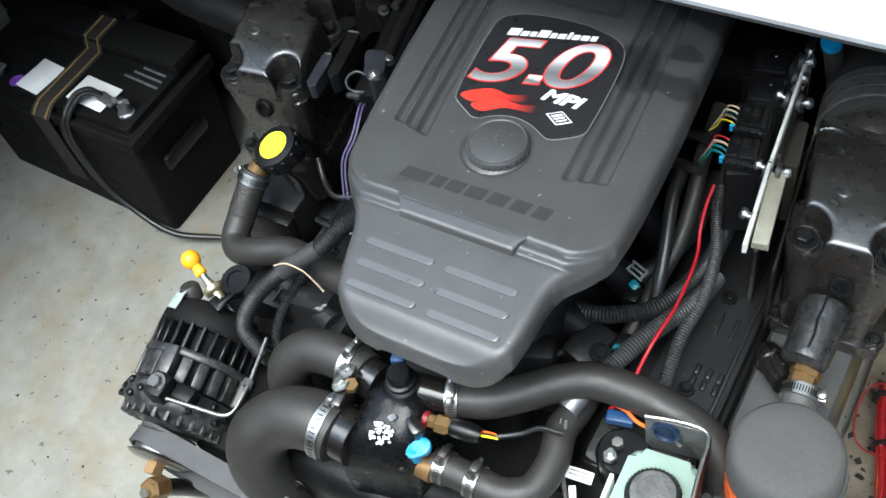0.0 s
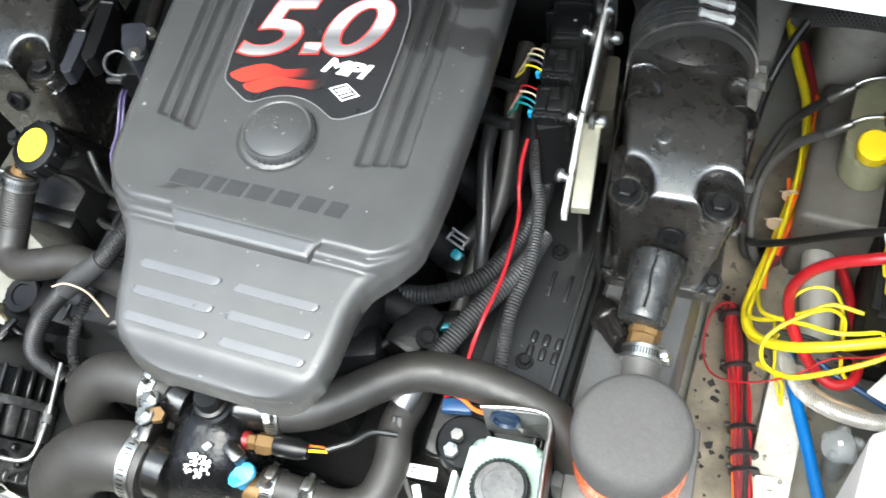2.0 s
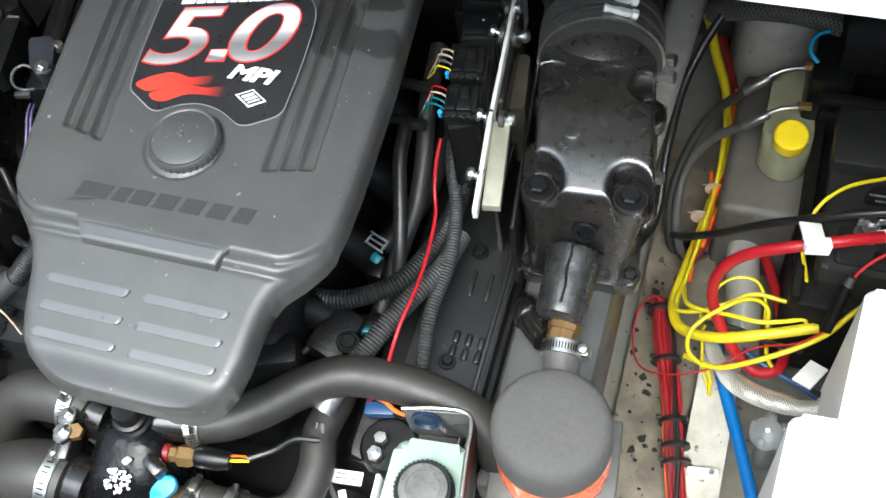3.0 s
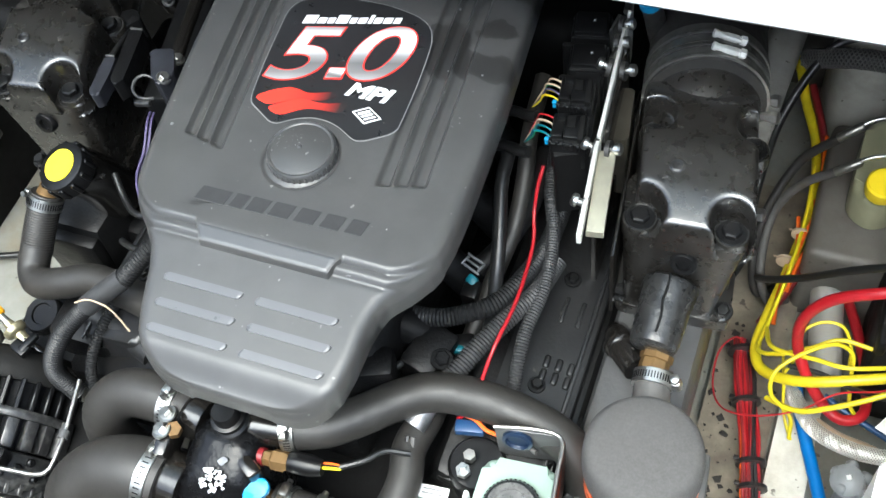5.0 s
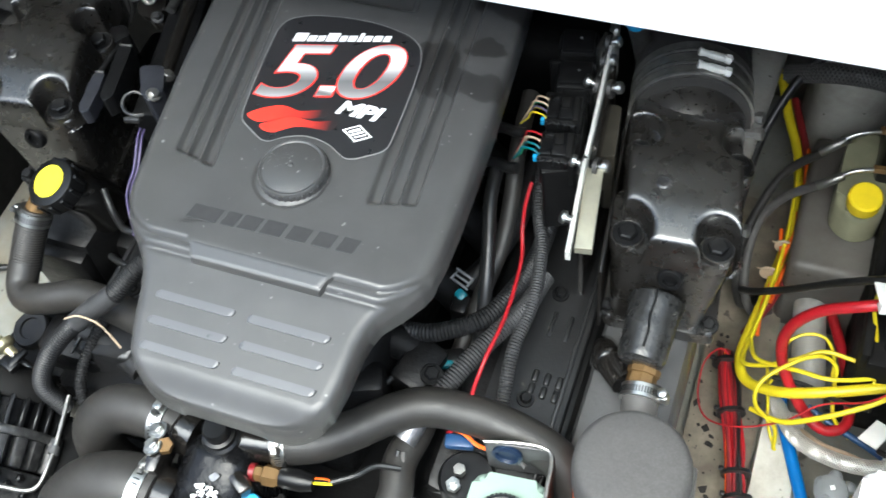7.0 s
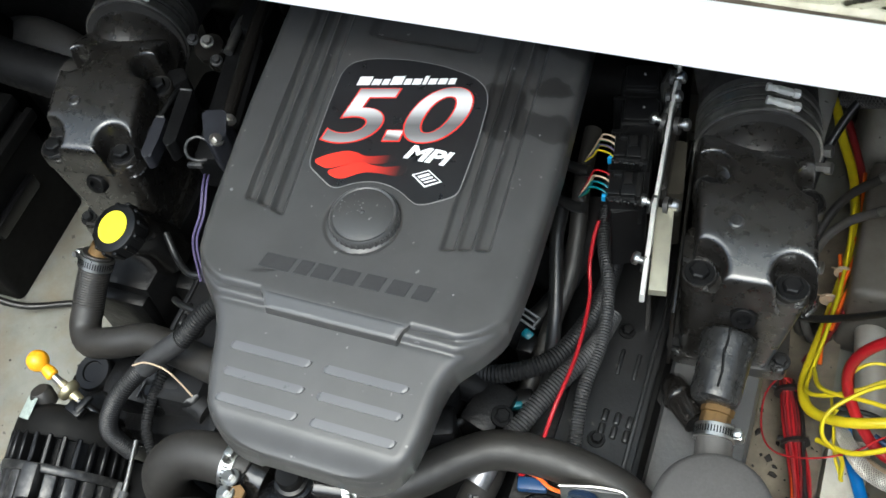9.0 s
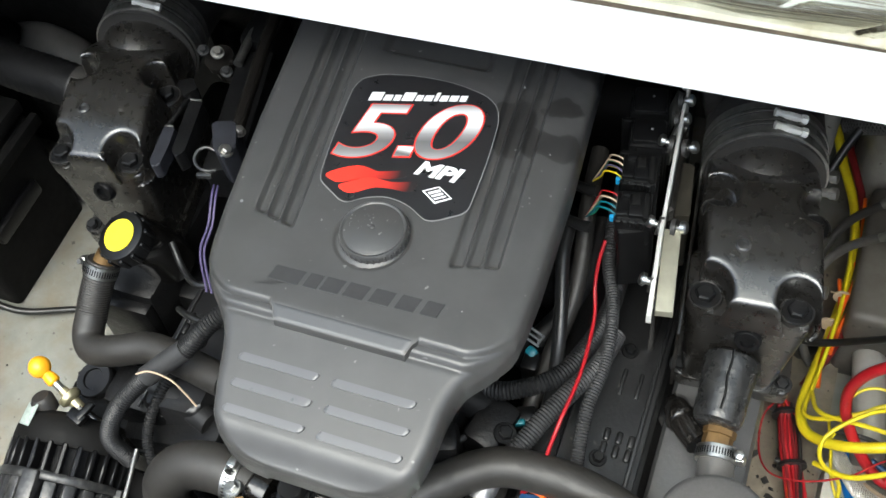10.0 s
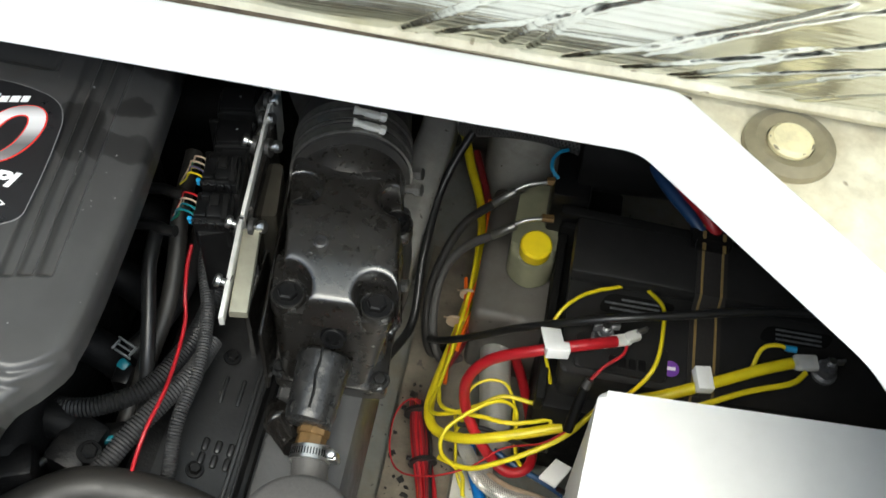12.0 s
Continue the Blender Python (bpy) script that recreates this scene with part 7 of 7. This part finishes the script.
part("yellow_lead", tube([(0.745, 0.145, 0.256), (0.752, 0.165, 0.268), (0.768, 0.172, 0.270), (0.782, 0.170, 0.268)], 0.0024, 8), WIRE_YELLOW, bs)
part("blue_crimp", lathe([(0.0035, 0), (0.0035, 0.012), (0, 0.012)], (0.776, 0.171, 0.269), (1, 0, 0), 10), CYAN, bs)
strap(bs, 0.698, 0.034, [(0.095, 0.20), (0.106, 0.236), (0.115, 0.2435), (0.21, 0.2435), (0.222, 0.2635), (0.30, 0.2645), (0.318, 0.273), (0.336, 0.262), (0.342, 0.2)])
part("buckle", join(box((0.692, 0.292, 0.278), (0.046, 0.034, 0.016), 0.004), box((0.692, 0.275, 0.282), (0.036, 0.010, 0.012), 0.003)), MATT, bs, "black plastic buckle")
for dx in (-0.011, 0.011):
    for k in range(3):
        part("gold_stitch", box((0.693 + dx, 0.300 - 0.016 * k, 0.2885), (0.004, 0.010, 0.001), 0.0003, seg=1), STITCH, bs)
lbl = part("printed_oval", flat(rounded([(0.580, 0.192), (0.655, 0.196), (0.668, 0.218), (0.590, 0.218)], 0.012), 0.2402, 0.0006), MATT, bs, "dark label with worn grey print")
for k, (x0, x1) in enumerate(((0.594, 0.640), (0.588, 0.648), (0.606, 0.652))):
    part("print_bar", flat([(x0, 0.197 + 0.0065 * k), (x1, 0.198 + 0.0065 * k), (x1, 0.2005 + 0.0065 * k), (x0, 0.1995 + 0.0065 * k)], 0.2410, 0.0003), FADED, lbl)
lbl2 = part("printed_oval", flat(rounded([(0.755, 0.192), (0.83, 0.196), (0.84, 0.216), (0.765, 0.214)], 0.012), 0.2402, 0.0006), MATT, bs, "dark label with worn grey print")
for k in range(3):
    part("print_bar", flat([(0.775, 0.197 + 0.006 * k), (0.825, 0.198 + 0.006 * k), (0.825, 0.2003 + 0.006 * k), (0.775, 0.1993 + 0.006 * k)], 0.2410, 0.0003), FADED, lbl2)
for k, w in enumerate((0.008, 0.008, 0.007, 0.008)):
    part("raised_mark", box((0.602 + 0.0105 * k, 0.131, 0.2450), (w, 0.013, 0.001), 0.0003, turn=(0, 0, 3), seg=1), PLASTIC, bs, "raised plain block")
dot = part("date_dot", lathe([(0.0095, 0), (0.0095, 0.0006), (0, 0.0006)], (0.664, 0.137, 0.2403), n=28), PURPLE, bs, "round purple sticker")
part("dot_bar", box((0.664, 0.137, 0.2412), (0.011, 0.004, 0.0004), 0, turn=(0, 0, 5)), WHITE_PRINT, dot)

bp = thing("marine_battery", (-0.80, 0.1, 0.0), "black port battery in its box with strap and white labels", "battery", "batteries")
part("box", prism(rounded([(-1.02, 0.012), (-0.655, 0.006), (-0.655, 0.19), (-1.02, 0.196)], 0.012), -0.012, 0.200, 0.006, 2, -0.035), MATT, bp)
part("box_rim", join(box((-0.832, 0.004, 0.196), (0.385, 0.010, 0.020), 0.003), box((-0.641, 0.098, 0.196), (0.012, 0.198, 0.020), 0.003)), MATT, bp)
part("lid", prism(rounded([(-1.01, 0.016), (-0.655, 0.016), (-0.655, 0.185), (-1.01, 0.185)], 0.012), 0.19, 0.212, 0.005, 2), MATT, bp)
part("vent_bar", box((-0.83, 0.165, 0.222), (0.36, 0.06, 0.024), 0.005), MATT, bp)
part("side_handle", box((-0.6435, 0.088, 0.118), (0.014, 0.10, 0.028), 0.006, turn=(0, 3, 0)), PLASTIC, bp)
post(bp, -0.678, 0.046, 0.212, LEAD)
post(bp, -0.945, 0.035, 0.212, LEAD)
part("cable_lug", box((-0.706, 0.044, 0.232), (0.034, 0.016, 0.006), 0.002, turn=(0, 0, -12)), LEAD, bp, "tinned cable lug")
part("cable_lug", box((-0.93, 0.034, 0.232), (0.03, 0.018, 0.006), 0.002), LEAD, bp, "tinned cable lug")
part("black_lead", tube([(-0.722, 0.048, 0.233), (-0.745, 0.046, 0.236), (-0.764, 0.028, 0.228), (-0.770, -0.004, 0.200), (-0.765, -0.012, 0.15), (-0.745, -0.014, 0.09), (-0.70, -0.014, 0.04), (-0.64, -0.012, 0.012), (-0.58, 0.01, 0.004), (-0.50, 0.04, 0.01), (-0.42, 0.05, 0.08)], 0.005, 10), WIRE_BLACK, bp, "black battery cable")
part("black_lead", tube([(-0.716, 0.046, 0.233), (-0.742, 0.040, 0.236), (-0.756, 0.022, 0.226), (-0.762, -0.004, 0.198), (-0.754, -0.012, 0.14), (-0.725, -0.014, 0.06), (-0.66, -0.013, 0.008)], 0.004, 10), WIRE_BLACK, bp)
part("white_label", box((-0.755, 0.058, 0.2128), (0.075, 0.05, 0.001), 0.0003, turn=(0, 0, -4)), TAG, bp, "white paper label")
part("white_label", box((-0.865, 0.055, 0.2128), (0.05, 0.062, 0.001), 0.0003, turn=(0, 0, -6)), TAG, bp, "white paper label")
part("purple_dot", lathe([(0.012, 0), (0.012, 0.0007), (0, 0.0007)], (-0.897, 0.034, 0.2123), n=24), PURPLE, bp)
for k in range(3):
    part("print_bar", box((-0.70 + 0.004 * k, 0.105 + 0.012 * k, 0.2125), (0.07 - 0.012 * k, 0.004, 0.0006), 0, turn=(0, 0, -4)), FADED, bp)
strap(bp, -0.818, 0.038, [(-0.004, 0.06), (-0.006, 0.202), (0.006, 0.210), (0.016, 0.2145), (0.13, 0.2145), (0.138, 0.236), (0.19, 0.237), (0.21, 0.2), (0.212, 0.1)])
part("buckle", join(box((-0.818, 0.205, 0.222), (0.056, 0.03, 0.016), 0.004), box((-0.818, 0.188, 0.238), (0.044, 0.010, 0.010), 0.003)), MATT, bp, "black plastic buckle")
eb = thing("exhaust_bellows", (-0.53, 0.12, 0.3), "thick black ribbed hose beside the port riser", "hose")
part("hose", tube([(-0.385, 0.105, 0.415), (-0.44, 0.108, 0.420), (-0.52, 0.120, 0.415), (-0.60, 0.16, 0.38), (-0.66, 0.235, 0.31), (-0.68, 0.265, 0.18), (-0.68, 0.27, 0.0)], 0.0235, 24, ribs=0.011, amp=0.0022), BLOCK, eb, sharp=60)
part("cuff", tube([(-0.350, 0.100, 0.405), (-0.385, 0.105, 0.415), (-0.41, 0.107, 0.418)], 0.0268, 24), RUBBER, eb, "smooth rubber cuff")
cable("grey_pipe", [(0.474, 0.285, 0.0), (0.482, 0.24, 0.045), (0.487, 0.194, 0.055), (0.497, 0.14, 0.045), (0.505, 0.10, 0.015)], 0.0195, PIPE, "grey plastic pipe in the bilge under the cables", "pipe", n=20)
for x, y, z in ((0.437, 0.274, 0.094), (0.427, 0.236, 0.088)):
    tie = thing("white_cable_tie", (x, y, z), "clear white cable tie round the yellow cables", "cable tie", "white cable ties")
    part("loop", lathe([(0.0100, -0.0016), (0.0110, -0.0016), (0.0110, 0.0016), (0.0100, 0.0016)], (x, y, z), (0.05, -1, 0.05), 20), WIRE_WHITE, tie)
    part("tail", box((x - 0.0125, y + 0.002, z + 0.003), (0.005, 0.0022, 0.0010), 0.0004, turn=(0, 12, 12), seg=1), WIRE_WHITE, tie)
for pts in ([(0.085, -0.205, 0.345), (0.11, -0.185, 0.352), (0.14, -0.165, 0.348), (0.165, -0.14, 0.34)], [(0.09, -0.16, 0.37), (0.115, -0.15, 0.372), (0.13, -0.125, 0.365), (0.145, -0.10, 0.35)],
            [(-0.22, -0.04, 0.40), (-0.20, -0.06, 0.39), (-0.175, -0.075, 0.395), (-0.15, -0.07, 0.40)], [(-0.20, -0.09, 0.36), (-0.18, -0.10, 0.375), (-0.155, -0.105, 0.38), (-0.12, -0.10, 0.38)]):
    cable("black_wire", pts, 0.0035, WIRE_BLACK, "shiny black wire in the dark under the cover", "wire", n=8, group="black wires")
ph2 = thing("bilge_hose", (-0.62, 0.24, 0.12), "fat grey hose bent down behind the port battery", "hose")
part("hose", tube([(-0.70, 0.262, 0.25), (-0.65, 0.258, 0.28), (-0.60, 0.252, 0.29), (-0.555, 0.250, 0.26), (-0.53, 0.255, 0.14), (-0.52, 0.27, 0.02)], 0.026, 20), RUBBER_GREY, ph2)
part("collar", lathe([(0.0285, -0.008), (0.0285, 0.008), (0, 0.008)], (-0.548, 0.251, 0.22), (0.2, 0.05, -1), 20), PLASTIC, ph2)

# ---- trim pump and its fittings ----
tp = thing("trim_pump", (0.56, 0.35, 0.02), "black hydraulic trim pump motor with pipe fittings", "pump")
part("motor", lathe([(0.046, 0.0), (0.048, 0.004), (0.048, 0.11), (0.044, 0.125), (0.018, 0.13), (0, 0.13)], (0.535, 0.392, 0.268), (1, 0.08, 0.0), 36), MATT, tp)
part("pump_block", box((0.535, 0.362, 0.215), (0.045, 0.075, 0.09), 0.006), PLASTIC, tp)
part("foot", box((0.56, 0.37, 0.09), (0.09, 0.07, 0.19), 0.006), PLASTIC, tp)
for a, b, c in (((0.518, 0.349, 0.252), (0.482, 0.338, 0.25), (0.452, 0.323, 0.229)), ((0.520, 0.310, 0.232), (0.488, 0.302, 0.23), (0.458, 0.291, 0.209))):
    pipe = part("steel_pipe", tube([a, b, c], 0.0026, 10), STEEL, tp, "bent bright steel pipe")
    part("union_nut", lathe([(0.0052, 0), (0.0052, 0.014), (0, 0.014)], a, (-1, -0.1, 0), 6), BRASS, pipe)
    d = Vector(c) - Vector(b)
    part("sleeve", lathe([(0.004, -0.024), (0.0052, -0.022), (0.0052, 0.006), (0.004, 0.008), (0, 0.008)], Vector(c) - d.normalized() * 0.002, d, 14), BAND, pipe, "dull crimped sleeve")
cable("hydraulic_hose", [(0.454, 0.324, 0.23), (0.419, 0.321, 0.18), (0.399, 0.296, 0.14), (0.389, 0.262, 0.10), (0.393, 0.229, 0.06), (0.406, 0.218, 0.03), (0.43, 0.25, 0.01)], 0.0055, RUBBER, "black hydraulic hose curling to the bilge", "hose", n=12, group="hydraulic hoses")
cable("hydraulic_hose", [(0.460, 0.292, 0.21), (0.424, 0.299, 0.16), (0.402, 0.285, 0.12), (0.398, 0.253, 0.09), (0.404, 0.223, 0.06), (0.42, 0.21, 0.03), (0.44, 0.23, 0.01)], 0.0055, RUBBER_GREY, "grey-black hydraulic hose curling to the bilge", "hose", n=12, group="hydraulic hoses")
cable("black_hose", [(0.335, 0.09, 0.12), (0.358, 0.15, 0.12), (0.378, 0.205, 0.12), (0.376, 0.28, 0.16), (0.384, 0.36, 0.2), (0.42, 0.42, 0.26), (0.47, 0.43, 0.28), (0.53, 0.42, 0.28)], 0.0055, WIRE_BLACK, "black cable arched behind the riser", "cable", n=10)
pr = thing("pump_reservoir", (0.50, 0.32, 0.0), "yellowed translucent pump reservoir with yellow cap", "fluid reservoir")
part("bottle", prism(rounded([(0.476, 0.285, 0.02), (0.503, 0.266, 0.03), (0.533, 0.282, 0.025), (0.526, 0.40), (0.478, 0.39)], 0.02), 0.140, 0.190, 0.010, 3), RES_YELLOWED, pr)
part("neck", lathe([(0.016, 0), (0.016, 0.02), (0, 0.02)], (0.5055, 0.287, 0.18), n=20), RES_YELLOWED, pr)
part("cap", lathe([(0.0182, 0), (0.0186, 0.002), (0.0186, 0.018), (0.0165, 0.0205), (0, 0.0205)], (0.5055, 0.284, 0.198), (0.0, -0.15, 1), 28), CAP_YELLOW, pr, "yellow screw cap")
cable("red_battery_cable", [(0.585, 0.44, 0.30), (0.622, 0.385, 0.30), (0.650, 0.345, 0.295), (0.688, 0.302, 0.288), (0.70, 0.29, 0.27)], 0.0085, WIRE_RED, "thick red cable behind the battery strap", "cable", n=12)
cable("blue_battery_cable", [(0.575, 0.43, 0.295), (0.610, 0.378, 0.295), (0.638, 0.338, 0.290), (0.676, 0.298, 0.283), (0.69, 0.285, 0.265)], 0.007, BLUE, "blue cable behind the battery strap", "cable", n=12)
cable("cyan_tube", [(0.522, 0.372, 0.285), (0.512, 0.366, 0.285), (0.506, 0.355, 0.283), (0.507, 0.343, 0.280), (0.516, 0.335, 0.276)], 0.0022, CYAN, "thin light blue tube loop at the pump", "tube")
SLEEVE_LINE = [(0.395, 0.425, 0.23), (0.425, 0.408, 0.258), (0.450, 0.402, 0.27), (0.492, 0.401, 0.272), (0.534, 0.396, 0.268), (0.56, 0.40, 0.25)]
ms = thing("mesh_sleeve", (0.47, 0.402, 0.25), "grey braided mesh sleeve over cables at the pump", "cable sleeve")
part("core", tube(SLEEVE_LINE, 0.0105, 16), LOOM, ms, "black cables inside")
tagged(part("mesh", braid(SLEEVE_LINE, 0.0112, 9, 0.040, 0.0008), RUBBER_GREY, ms), "open grey woven mesh", kind="stuff")
